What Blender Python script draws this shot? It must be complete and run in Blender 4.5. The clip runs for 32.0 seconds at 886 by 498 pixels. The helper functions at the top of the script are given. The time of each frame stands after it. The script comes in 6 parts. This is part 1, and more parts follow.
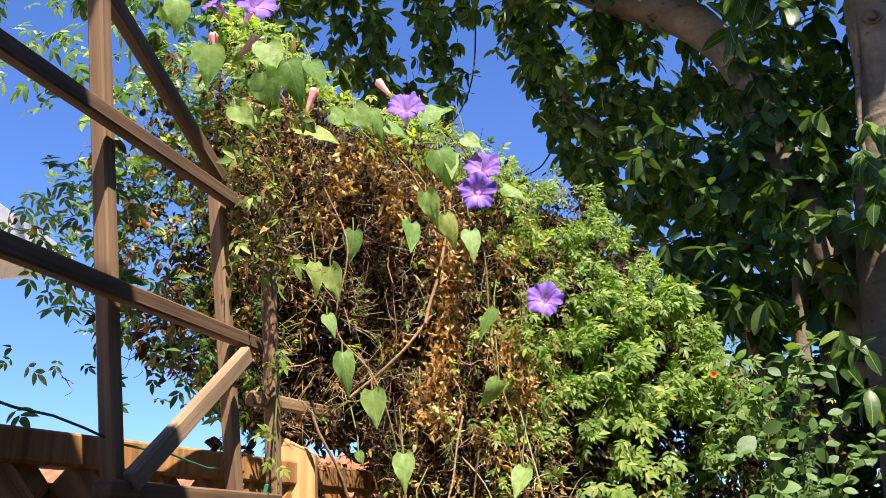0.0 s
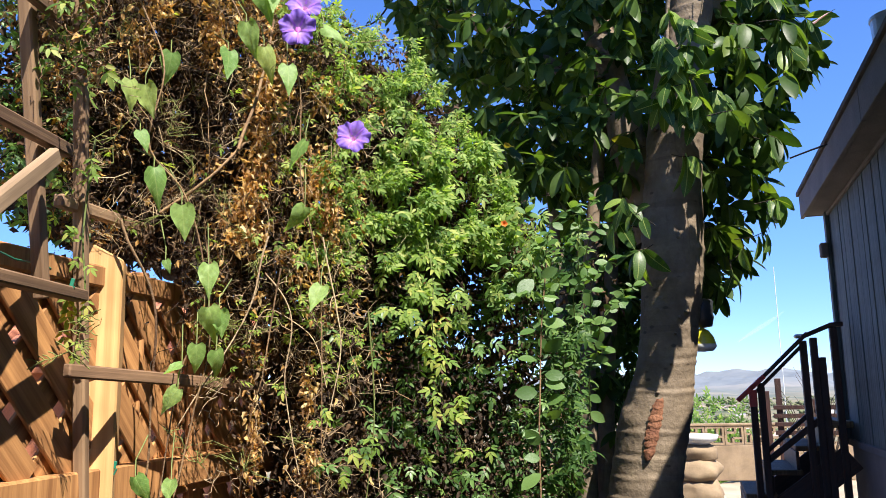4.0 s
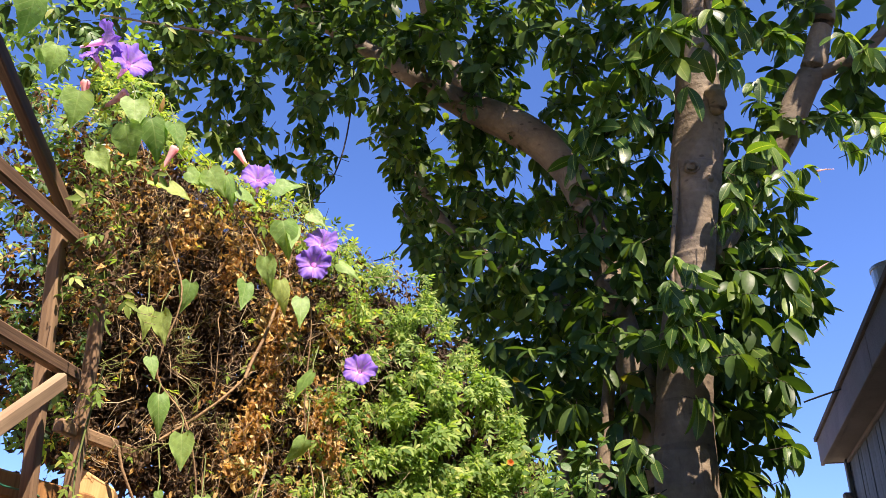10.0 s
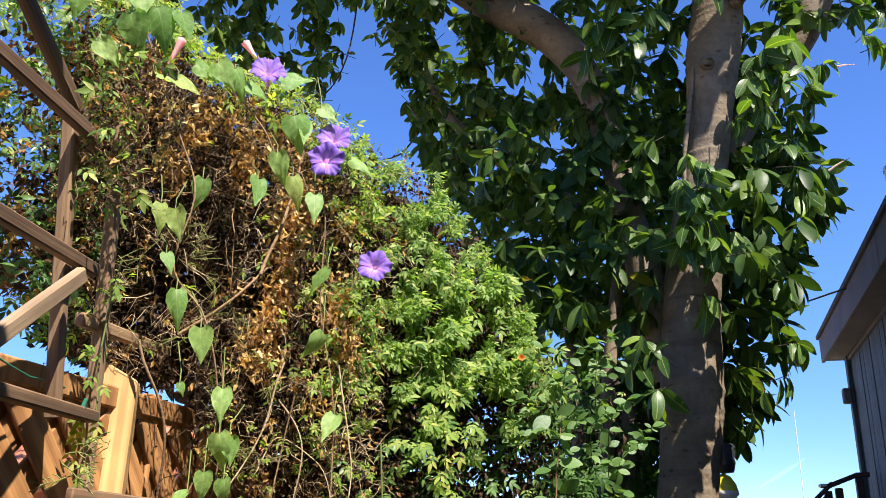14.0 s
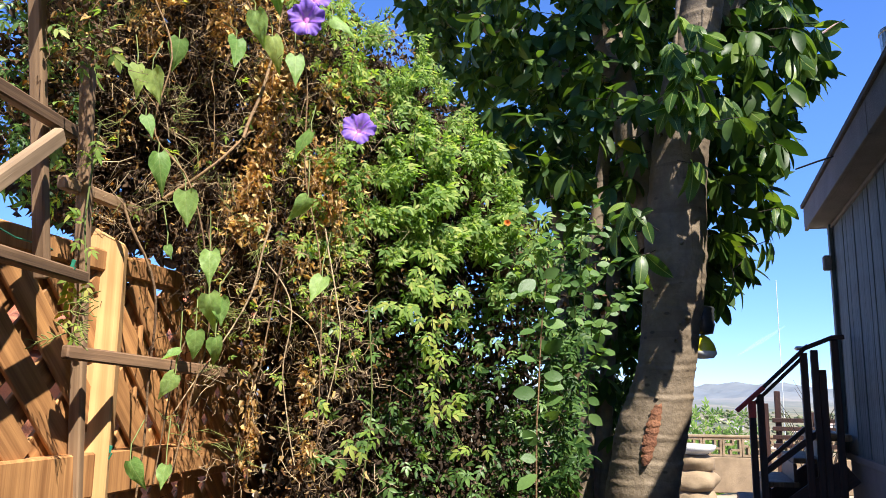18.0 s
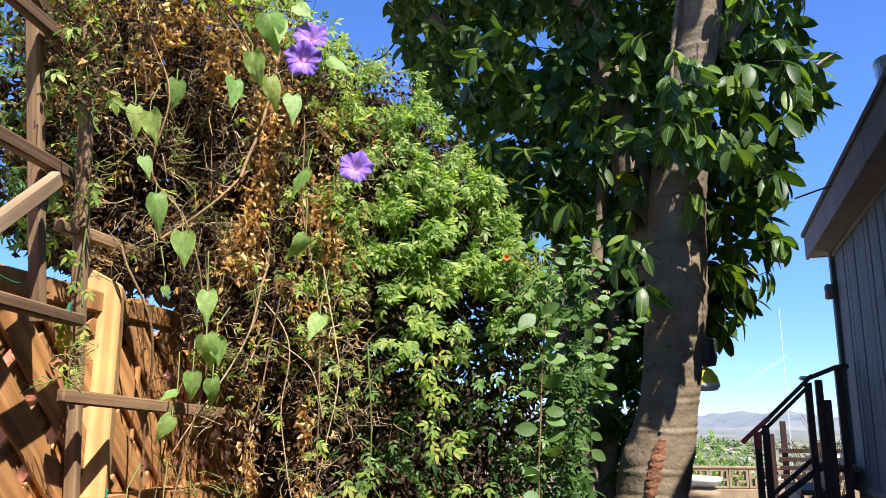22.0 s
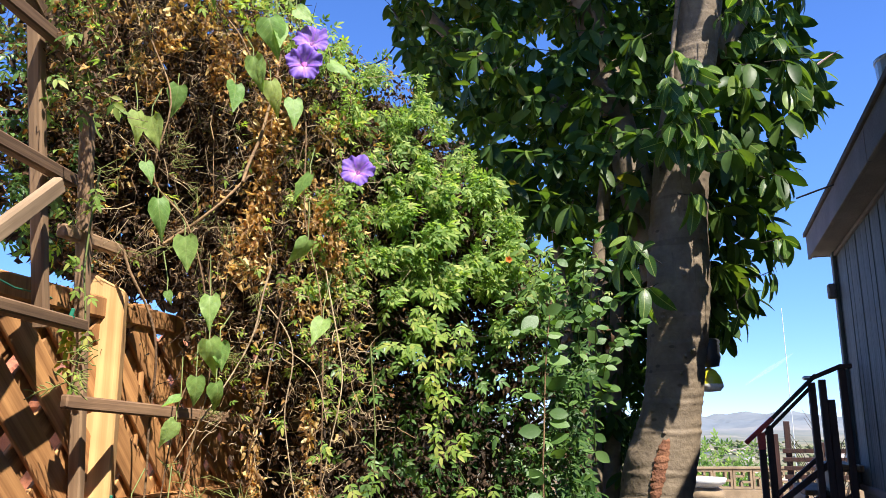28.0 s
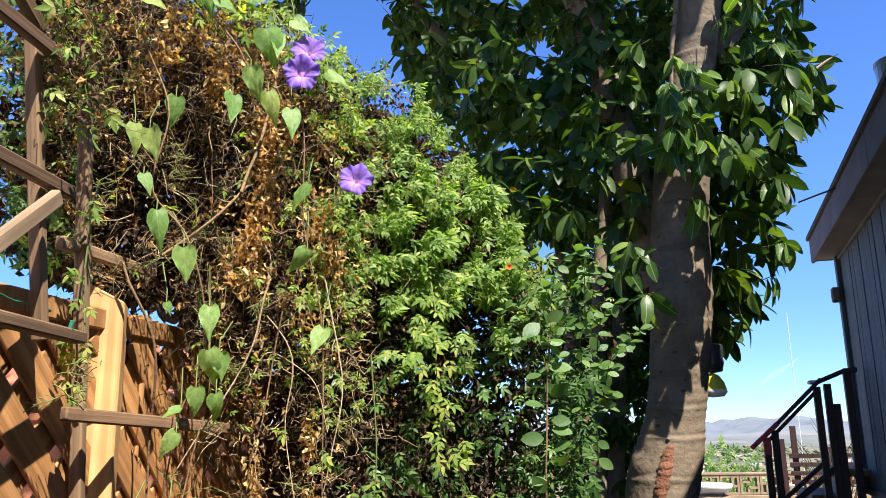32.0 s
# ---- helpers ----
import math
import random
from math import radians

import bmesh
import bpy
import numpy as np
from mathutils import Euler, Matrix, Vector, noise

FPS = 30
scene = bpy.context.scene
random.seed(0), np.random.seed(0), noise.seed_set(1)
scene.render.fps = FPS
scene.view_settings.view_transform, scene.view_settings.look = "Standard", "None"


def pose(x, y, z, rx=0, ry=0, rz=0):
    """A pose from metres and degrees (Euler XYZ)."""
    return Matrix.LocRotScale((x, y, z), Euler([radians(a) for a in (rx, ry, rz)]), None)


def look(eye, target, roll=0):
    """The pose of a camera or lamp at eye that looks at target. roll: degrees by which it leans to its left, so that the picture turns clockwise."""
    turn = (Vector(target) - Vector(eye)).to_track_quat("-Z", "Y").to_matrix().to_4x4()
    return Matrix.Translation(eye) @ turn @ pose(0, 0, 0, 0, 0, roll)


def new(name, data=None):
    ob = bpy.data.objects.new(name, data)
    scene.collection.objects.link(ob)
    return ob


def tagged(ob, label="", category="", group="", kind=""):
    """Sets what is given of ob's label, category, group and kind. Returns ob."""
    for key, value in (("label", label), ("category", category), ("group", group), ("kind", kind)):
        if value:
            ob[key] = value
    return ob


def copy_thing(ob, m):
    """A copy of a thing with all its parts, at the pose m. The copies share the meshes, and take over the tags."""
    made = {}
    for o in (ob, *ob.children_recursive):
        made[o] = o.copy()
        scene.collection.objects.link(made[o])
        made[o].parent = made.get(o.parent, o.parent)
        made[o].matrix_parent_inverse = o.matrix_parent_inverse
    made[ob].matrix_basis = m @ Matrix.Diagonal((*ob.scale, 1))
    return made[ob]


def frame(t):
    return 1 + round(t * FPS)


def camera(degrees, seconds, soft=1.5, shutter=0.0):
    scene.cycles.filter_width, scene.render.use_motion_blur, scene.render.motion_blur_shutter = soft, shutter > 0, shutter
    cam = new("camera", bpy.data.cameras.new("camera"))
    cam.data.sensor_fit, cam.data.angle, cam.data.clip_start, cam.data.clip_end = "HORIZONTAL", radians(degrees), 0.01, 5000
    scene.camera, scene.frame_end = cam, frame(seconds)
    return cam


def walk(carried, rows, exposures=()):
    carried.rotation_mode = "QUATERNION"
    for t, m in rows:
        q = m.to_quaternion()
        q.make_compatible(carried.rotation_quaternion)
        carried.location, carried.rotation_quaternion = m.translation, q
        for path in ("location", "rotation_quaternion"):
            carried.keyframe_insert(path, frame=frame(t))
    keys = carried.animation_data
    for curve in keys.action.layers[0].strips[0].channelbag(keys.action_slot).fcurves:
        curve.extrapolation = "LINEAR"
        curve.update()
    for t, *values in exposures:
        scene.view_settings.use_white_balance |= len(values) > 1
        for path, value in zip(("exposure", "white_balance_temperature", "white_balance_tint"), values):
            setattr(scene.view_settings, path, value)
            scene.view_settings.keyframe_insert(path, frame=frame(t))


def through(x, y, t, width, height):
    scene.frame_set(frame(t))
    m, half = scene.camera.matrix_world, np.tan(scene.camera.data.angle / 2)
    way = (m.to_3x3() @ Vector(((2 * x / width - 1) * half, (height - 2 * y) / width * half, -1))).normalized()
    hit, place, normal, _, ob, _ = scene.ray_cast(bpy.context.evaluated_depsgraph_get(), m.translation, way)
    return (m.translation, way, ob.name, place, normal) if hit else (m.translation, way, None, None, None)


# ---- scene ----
# ---------- camera and walk ----------
def aim(x, y, z, turn, tilt, roll):
    return pose(x, y, z, 0, 0, turn) @ pose(0, 0, 0, 90 + tilt, 0, 0) @ pose(0, 0, 0, 0, 0, roll)


cam = camera(57, 32.0, soft=0.65)
PATH = [
    (0.0, -0.084, 0.123, 1.620, 11.85, 19.84, -2.64),
    (0.5, -0.074, 0.052, 1.581, 7.99, 15.97, -3.00),
    (1.0, -0.037, 0.025, 1.544, 5.65, 15.99, -3.19),
    (1.5, -0.019, 0.001, 1.527, 4.03, 15.76, -3.69),
    (2.0, -0.021, -0.005, 1.521, 3.02, 14.73, -2.82),
    (2.5, -0.020, -0.006, 1.516, 1.29, 12.21, -1.43),
    (3.0, -0.013, -0.010, 1.513, 0.56, 10.49, -1.13),
    (3.5, -0.007, -0.008, 1.513, 0.51, 9.90, -1.15),
    (5.5, 0.011, -0.033, 1.511, -0.63, 10.96, -0.26),
    (6.0, 0.021, -0.041, 1.515, -0.83, 12.62, 0.04),
    (6.5, 0.012, -0.034, 1.526, -1.13, 15.95, 0.82),
    (7.0, 0.011, -0.032, 1.527, -1.26, 19.10, 1.33),
    (7.5, 0.011, -0.022, 1.528, -1.68, 21.18, 1.46),
    (8.0, 0.006, -0.017, 1.527, -2.41, 23.60, 1.57),
    (8.5, 0.006, -0.015, 1.528, -2.75, 25.48, 1.40),
    (9.0, 0.012, -0.017, 1.529, -1.79, 25.89, 1.17),
    (9.5, 0.011, -0.020, 1.529, 0.05, 25.79, 1.33),
    (10.0, 0.009, -0.026, 1.528, 1.25, 25.80, 1.33),
    (10.5, 0.005, -0.024, 1.530, 1.73, 25.76, 1.26),
    (11.0, -0.002, -0.024, 1.531, 2.38, 25.13, 1.32),
    (11.5, -0.008, -0.024, 1.527, 3.33, 23.22, 1.32),
    (12.0, -0.010, -0.017, 1.524, 3.18, 20.67, 1.15),
    (12.5, -0.012, -0.013, 1.524, 2.29, 19.54, 1.24),
    (13.0, -0.017, -0.011, 1.521, 2.00, 19.28, 1.59),
    (13.5, -0.015, -0.008, 1.521, 1.72, 19.05, 1.54),
    (15.5, -0.008, -0.008, 1.518, 0.94, 17.36, 1.22),
    (16.0, -0.000, -0.005, 1.502, 0.73, 14.26, 1.22),
    (16.5, 0.007, 0.004, 1.495, 0.50, 11.45, 0.91),
    (17.0, 0.003, 0.002, 1.491, 0.38, 10.41, 0.52),
    (17.5, 0.002, -0.001, 1.489, 0.57, 9.73, 0.60),
    (18.0, -0.003, -0.002, 1.491, 0.53, 10.22, 0.68),
    (18.5, -0.002, -0.003, 1.498, 0.11, 10.81, 0.43),
    (19.0, -0.000, 0.000, 1.500, -0.00, 11.01, 0.00),
    (19.5, 0.000, 0.003, 1.499, 0.26, 11.08, 0.05),
    (20.0, 0.003, 0.002, 1.500, 0.69, 11.17, 0.30),
    (20.5, 0.003, -0.001, 1.500, 1.04, 11.55, 0.40),
    (21.0, 0.002, -0.002, 1.500, 1.21, 12.01, 0.35),
    (21.5, 0.004, -0.001, 1.503, 0.97, 12.22, 0.23),
    (22.0, 0.005, 0.000, 1.505, 0.66, 12.42, 0.06),
    (22.5, 0.007, -0.001, 1.506, 0.49, 12.65, -0.07),
    (23.0, 0.005, -0.002, 1.504, 0.36, 12.68, -0.12),
    (23.5, 0.003, -0.002, 1.501, 0.52, 12.24, -0.10),
    (24.0, -0.003, -0.004, 1.503, 0.76, 12.16, -0.04),
    (24.5, -0.006, -0.007, 1.506, 0.79, 12.61, -0.04),
    (25.0, -0.006, -0.006, 1.505, 0.74, 12.84, -0.15),
    (25.5, 0.001, -0.006, 1.504, 0.68, 12.67, -0.32),
    (27.5, 0.005, 0.001, 1.505, 0.66, 12.62, -0.49),
    (28.0, 0.003, 0.001, 1.505, 0.77, 12.61, -0.39),
    (28.5, 0.005, -0.001, 1.504, 0.78, 12.74, -0.51),
    (29.0, 0.005, -0.003, 1.507, 0.78, 12.99, -0.76),
    (29.5, 0.008, -0.004, 1.506, 0.71, 13.25, -1.07),
    (30.0, 0.010, -0.006, 1.507, 0.90, 13.36, -0.95),
    (30.5, 0.013, -0.006, 1.512, 1.07, 13.47, -0.80),
    (31.0, 0.014, -0.005, 1.508, 1.02, 13.50, -0.87),
    (31.5, 0.015, -0.003, 1.506, 1.03, 13.30, -0.89),
    (32.0, 0.014, 0.001, 1.505, 1.03, 13.17, -0.97),
]
# the white balance warms a little while much sky is in view
TONE = [(0.0, 0.88, 6900, 14), (2.0, 0.88, 6550, 11), (5.5, 0.9, 6550, 11), (7.0, 0.92, 6850, 14), (8.5, 0.97, 7150, 17), (10.0, 0.98, 7300, 19), (12.0, 0.93, 6900, 15), (13.5, 0.9, 6650, 11), (15.5, 0.9, 6500, 10), (32.0, 0.9, 6500, 10)]
walk(cam, [(t, aim(*r)) for t, *r in PATH], TONE)

# ---------- world, sun ----------
SUN_AZ, SUN_EL = 147.0, 54.0      # degrees, clockwise from +y; above the horizon
world = bpy.data.worlds.new("sky")
scene.world = world
world.use_nodes = True
wn = world.node_tree
sky = wn.nodes.new("ShaderNodeTexSky")
sky.sky_type = "NISHITA"
sky.sun_disc = False
sky.sun_elevation, sky.sun_rotation = radians(SUN_EL), radians(SUN_AZ)
sky.altitude, sky.air_density, sky.dust_density, sky.ozone_density = 1800, 0.85, 0.0, 3.5
wn.nodes["Background"].inputs["Strength"].default_value = 0.167
vivid = wn.nodes.new("ShaderNodeHueSaturation")
vivid.inputs["Saturation"].default_value = 1.12
wn.links.new(sky.outputs[0], vivid.inputs["Color"])
deep = wn.nodes.new("ShaderNodeMix")
deep.data_type, deep.blend_type = "RGBA", "MULTIPLY"
deep.inputs[0].default_value, deep.inputs[7].default_value = 1.0, (0.80, 0.87, 1.12, 1)
wn.links.new(vivid.outputs[0], deep.inputs[6])
# clear blue air down to a pale horizon
ray_dir = wn.nodes.new("ShaderNodeTexCoord")
split = wn.nodes.new("ShaderNodeSeparateXYZ")
wn.links.new(ray_dir.outputs["Generated"], split.inputs[0])
high = wn.nodes.new("ShaderNodeMapRange")
high.interpolation_type = "SMOOTHSTEP"
high.inputs["From Min"].default_value, high.inputs["From Max"].default_value = -0.15, 0.40
wn.links.new(split.outputs["Z"], high.inputs["Value"])
pale = wn.nodes.new("ShaderNodeMix")
pale.data_type, pale.blend_type = "RGBA", "MIX"
pale.inputs[6].default_value, pale.inputs[7].default_value = (0.49, 0.525, 0.64, 1), (1.0, 1.0, 1.0, 1)
wn.links.new(high.outputs[0], pale.inputs[0])
clear = wn.nodes.new("ShaderNodeMix")
clear.data_type, clear.blend_type = "RGBA", "MULTIPLY"
clear.inputs[0].default_value = 1.0
wn.links.new(deep.outputs[2], clear.inputs[6])
wn.links.new(pale.outputs[2], clear.inputs[7])
wn.links.new(clear.outputs[2], wn.nodes["Background"].inputs["Color"])

sun = new("sun", bpy.data.lights.new("sun", "SUN"))
sun.data.energy, sun.data.angle, sun.data.color = 6.6, radians(0.53), (1.0, 0.94, 0.85)
s_az, s_el = radians(SUN_AZ), radians(SUN_EL)
SUN_DIR = Vector((math.sin(s_az) * math.cos(s_el), math.cos(s_az) * math.cos(s_el), math.sin(s_el)))
sun.matrix_world = look(SUN_DIR * 30, (0, 0, 0))

# ---------- materials ----------
def mat(name):
    m = bpy.data.materials.new(name)
    m.use_nodes = True
    nt = m.node_tree
    return m, nt, nt.nodes["Principled BSDF"]


def ramp(nt, src, stops):
    r = nt.nodes.new("ShaderNodeValToRGB")
    e = r.color_ramp.elements
    while len(e) < len(stops):
        e.new(0.5)
    for el, (p, c) in zip(e, stops):
        el.position, el.color = p, (*c, 1)
    nt.links.new(src, r.inputs[0])
    return r.outputs[0]


def mixc(nt, fac, a, b, how="MIX"):
    m = nt.nodes.new("ShaderNodeMix")
    m.data_type, m.blend_type = "RGBA", how
    for sock, v in ((m.inputs[0], fac), (m.inputs[6], a), (m.inputs[7], b)):
        if isinstance(v, (int, float)):
            sock.default_value = v
        elif isinstance(v, tuple):
            sock.default_value = (*v, 1)
        else:
            nt.links.new(v, sock)
    return m.outputs[2]


def coords(nt, sx=1.0, sy=1.0, sz=1.0, space="Object"):
    tc = nt.nodes.new("ShaderNodeTexCoord")
    mp = nt.nodes.new("ShaderNodeMapping")
    mp.inputs["Scale"].default_value = (sx, sy, sz)
    nt.links.new(tc.outputs[space], mp.inputs[0])
    return mp.outputs[0]


def noise_tex(nt, vec, scale, detail=4.0, rough=0.55):
    n = nt.nodes.new("ShaderNodeTexNoise")
    n.inputs["Scale"].default_value, n.inputs["Detail"].default_value, n.inputs["Roughness"].default_value = scale, detail, rough
    if vec is not None:
        nt.links.new(vec, n.inputs["Vector"])
    return n.outputs["Fac"]


def bump(nt, bsdf, height, strength=0.3, dist=0.01):
    b = nt.nodes.new("ShaderNodeBump")
    b.inputs["Strength"].default_value, b.inputs["Distance"].default_value = strength, dist
    nt.links.new(height, b.inputs["Height"])
    nt.links.new(b.outputs[0], bsdf.inputs["Normal"])


def chance(nt):
    """One random value for each leaf: by island within a mesh and by object."""
    g = nt.nodes.new("ShaderNodeNewGeometry")
    o = nt.nodes.new("ShaderNodeObjectInfo")
    a = nt.nodes.new("ShaderNodeMath")
    a.operation = "ADD"
    f = nt.nodes.new("ShaderNodeMath")
    f.operation = "FRACT"
    nt.links.new(g.outputs["Random Per Island"], a.inputs[0])
    nt.links.new(o.outputs["Random"], a.inputs[1])
    nt.links.new(a.outputs[0], f.inputs[0])
    return f.outputs[0]


def leaf_mat(name, stops, gloss=0.4, through=0.35, glow_tint=(1.0, 1.0, 0.35), shine=0.5):
    m, nt, b = mat(name)
    r = chance(nt)
    c = ramp(nt, r, stops)
    n = noise_tex(nt, coords(nt), 45.0)
    c = mixc(nt, 0.35, c, ramp(nt, n, [(0.3, (0.35, 0.35, 0.35)), (0.7, (1.0, 1.0, 1.0))]), "MULTIPLY")
    nt.links.new(c, b.inputs["Base Color"])
    b.inputs["Roughness"].default_value = gloss
    b.inputs["Specular IOR Level"].default_value = shine
    tl = nt.nodes.new("ShaderNodeBsdfTranslucent")
    nt.links.new(mixc(nt, 1.0, c, tuple(2.2 * g for g in glow_tint), "MULTIPLY"), tl.inputs["Color"])
    mx = nt.nodes.new("ShaderNodeMixShader")
    mx.inputs[0].default_value = through
    nt.links.new(b.outputs[0], mx.inputs[1])
    nt.links.new(tl.outputs[0], mx.inputs[2])
    nt.links.new(mx.outputs[0], nt.nodes["Material Output"].inputs["Surface"])
    bump(nt, b, n, 0.25, 0.004)
    return m


def wood_mat(name, dark, light, along="z", rough=0.8, grain=60.0):
    m, nt, b = mat(name)
    s = {"x": (1.5, grain, grain), "y": (grain, 1.5, grain), "z": (grain, grain, 1.5)}[along]
    fine = noise_tex(nt, coords(nt, *s), 1.0, 5.0, 0.6)
    stain = noise_tex(nt, coords(nt, 1, 1, 1), 5.0, 3.0)
    o = nt.nodes.new("ShaderNodeObjectInfo")
    c = ramp(nt, fine, [(0.3, dark), (0.7, light)])
    c = mixc(nt, 0.55, c, ramp(nt, stain, [(0.35, (0.45, 0.42, 0.4)), (0.65, (1.0, 1.0, 1.0))]), "MULTIPLY")
    c = mixc(nt, 0.5, c, ramp(nt, o.outputs["Random"], [(0.0, (0.7, 0.68, 0.66)), (1.0, (1.1, 1.05, 1.0))]), "MULTIPLY")
    nt.links.new(c, b.inputs["Base Color"])
    b.inputs["Roughness"].default_value = rough
    bump(nt, b, fine, 0.5, 0.004)
    return m


def rough_mat(name, stops, scale=8.0, rough=0.85, relief=0.4, dist=0.02, metal=0.0, fine=90.0):
    m, nt, b = mat(name)
    v = coords(nt)
    big = noise_tex(nt, v, scale, 4.0)
    small = noise_tex(nt, v, fine, 4.0)
    c = ramp(nt, big, stops)
    c = mixc(nt, 0.45, c, ramp(nt, small, [(0.3, (0.5, 0.5, 0.5)), (0.7, (1.05, 1.05, 1.05))]), "MULTIPLY")
    nt.links.new(c, b.inputs["Base Color"])
    b.inputs["Roughness"].default_value, b.inputs["Metallic"].default_value = rough, metal
    bump(nt, b, small, relief, dist)
    return m


def bark_mat():
    m, nt, b = mat("smooth_grey_bark")
    v = coords(nt)
    rings = noise_tex(nt, coords(nt, 0.9, 0.9, 13.0), 1.5, 3.0, 0.5)
    big = noise_tex(nt, v, 4.0, 4.0)
    small = noise_tex(nt, v, 38.0, 5.0, 0.6)
    c = ramp(nt, big, [(0.3, (0.115, 0.085, 0.056)), (0.55, (0.20, 0.15, 0.098)), (0.75, (0.31, 0.24, 0.16))])
    c = mixc(nt, 0.32, c, ramp(nt, rings, [(0.33, (0.35, 0.3, 0.26)), (0.37, (1, 1, 1))]), "MULTIPLY")
    thin_rings = noise_tex(nt, coords(nt, 2.2, 2.2, 60.0), 1.3, 3.0, 0.6)
    c = mixc(nt, 0.10, c, ramp(nt, thin_rings, [(0.34, (0.42, 0.38, 0.34)), (0.42, (1, 1, 1))]), "MULTIPLY")
    crack = noise_tex(nt, coords(nt, 26.0, 26.0, 4.0), 1.0, 4.0, 0.65)
    c = mixc(nt, 0.5, c, ramp(nt, crack, [(0.30, (0.35, 0.31, 0.28)), (0.40, (1, 1, 1))]), "MULTIPLY")
    warts = nt.nodes.new("ShaderNodeTexVoronoi")
    warts.inputs["Scale"].default_value = 11.0
    nt.links.new(coords(nt, 1.0, 1.0, 1.8), warts.inputs["Vector"])
    c = mixc(nt, 0.75, c, ramp(nt, warts.outputs["Distance"], [(0.10, (0.3, 0.26, 0.22)), (0.17, (1, 1, 1))]), "MULTIPLY")
    c = mixc(nt, 0.45, c, ramp(nt, small, [(0.3, (0.5, 0.48, 0.45)), (0.65, (1.1, 1.1, 1.1))]), "MULTIPLY")
    nt.links.new(c, b.inputs["Base Color"])
    b.inputs["Roughness"].default_value = 0.75
    a = nt.nodes.new("ShaderNodeMath")
    a.operation = "ADD"
    nt.links.new(rings, a.inputs[0])
    nt.links.new(small, a.inputs[1])
    pits = noise_tex(nt, coords(nt, 1.0, 1.0, 0.7), 85.0, 3.0, 0.6)
    a2 = nt.nodes.new("ShaderNodeMath")
    a2.operation = "MULTIPLY_ADD"
    a2.inputs[1].default_value = 0.6
    nt.links.new(pits, a2.inputs[0])
    nt.links.new(a.outputs[0], a2.inputs[2])
    bump(nt, b, a2.outputs[0], 0.5, 0.008)
    return m


def plain_mat(name, col, rough=0.5, metal=0.0):
    return rough_mat(name, [(0.3, tuple(0.82 * c for c in col)), (0.7, col)], 12.0, rough, 0.12, 0.004, metal)


FICUS = leaf_mat("ficus_leaf", [(0.0, (0.026, 0.060, 0.016)), (0.5, (0.054, 0.105, 0.026)), (0.9, (0.105, 0.17, 0.038)), (0.993, (0.13, 0.19, 0.038)), (1.0, (0.26, 0.17, 0.03))], 0.42, 0.34, (1.0, 1.0, 0.3), 0.2)
JASMINE = leaf_mat("small_vine_leaf", [(0.0, (0.074, 0.15, 0.036)), (0.4, (0.170, 0.272, 0.066)), (0.8, (0.290, 0.395, 0.105)), (1.0, (0.45, 0.48, 0.17))], 0.55, 0.42, (0.95, 1.0, 0.45), 0.25)
LIME = leaf_mat("yellow_green_leaf", [(0.0, (0.14, 0.25, 0.048)), (0.6, (0.275, 0.385, 0.08)), (1.0, (0.45, 0.46, 0.12))], 0.55, 0.45, (1.0, 1.0, 0.35), 0.22)


def rubber_leaf_mat():
    """Glossy dark green leaf with a pale midrib and faint side veins."""
    m, nt, b = mat("rubber_leaf")
    sp = nt.nodes.new("ShaderNodeSeparateXYZ")
    nt.links.new(coords(nt), sp.inputs[0])

    def calc(op, a, b_=0.0):
        n = nt.nodes.new("ShaderNodeMath")
        n.operation = op
        for sock, val in zip(n.inputs, (a, b_)):
            if isinstance(val, (int, float)):
                sock.default_value = val
            else:
                nt.links.new(val, sock)
        return n.outputs[0]

    side = calc("ABSOLUTE", sp.outputs["X"])
    rib = calc("LESS_THAN", side, 0.011)
    row = calc("LESS_THAN", calc("FRACT", calc("MULTIPLY", calc("SUBTRACT", sp.outputs["Y"], calc("MULTIPLY", side, 0.5)), 14.0)), 0.12)
    c = ramp(nt, chance(nt), [(0.0, (0.030, 0.075, 0.018)), (0.5, (0.060, 0.125, 0.028)), (0.85, (0.12, 0.20, 0.042)), (1.0, (0.20, 0.29, 0.06))])
    mott = noise_tex(nt, coords(nt), 7.0)
    c = mixc(nt, 0.5, c, ramp(nt, mott, [(0.3, (0.6, 0.62, 0.55)), (0.7, (1.1, 1.1, 1.0))]), "MULTIPLY")
    c = mixc(nt, calc("MULTIPLY", row, 0.22), c, (0.16, 0.24, 0.07))
    c = mixc(nt, calc("MULTIPLY", rib, 0.75), c, (0.30, 0.36, 0.12))
    nt.links.new(c, b.inputs["Base Color"])
    b.inputs["Roughness"].default_value = 0.36
    b.inputs["Specular IOR Level"].default_value = 0.3
    tl = nt.nodes.new("ShaderNodeBsdfTranslucent")
    nt.links.new(mixc(nt, 1.0, c, (2.2, 2.2, 0.6), "MULTIPLY"), tl.inputs["Color"])
    mx = nt.nodes.new("ShaderNodeMixShader")
    mx.inputs[0].default_value = 0.34
    nt.links.new(b.outputs[0], mx.inputs[1])
    nt.links.new(tl.outputs[0], mx.inputs[2])
    nt.links.new(mx.outputs[0], nt.nodes["Material Output"].inputs["Surface"])
    bump(nt, b, calc("ADD", mott, calc("MULTIPLY", row, -0.3)), 0.25, 0.004)
    return m


RUBBER = rubber_leaf_mat()


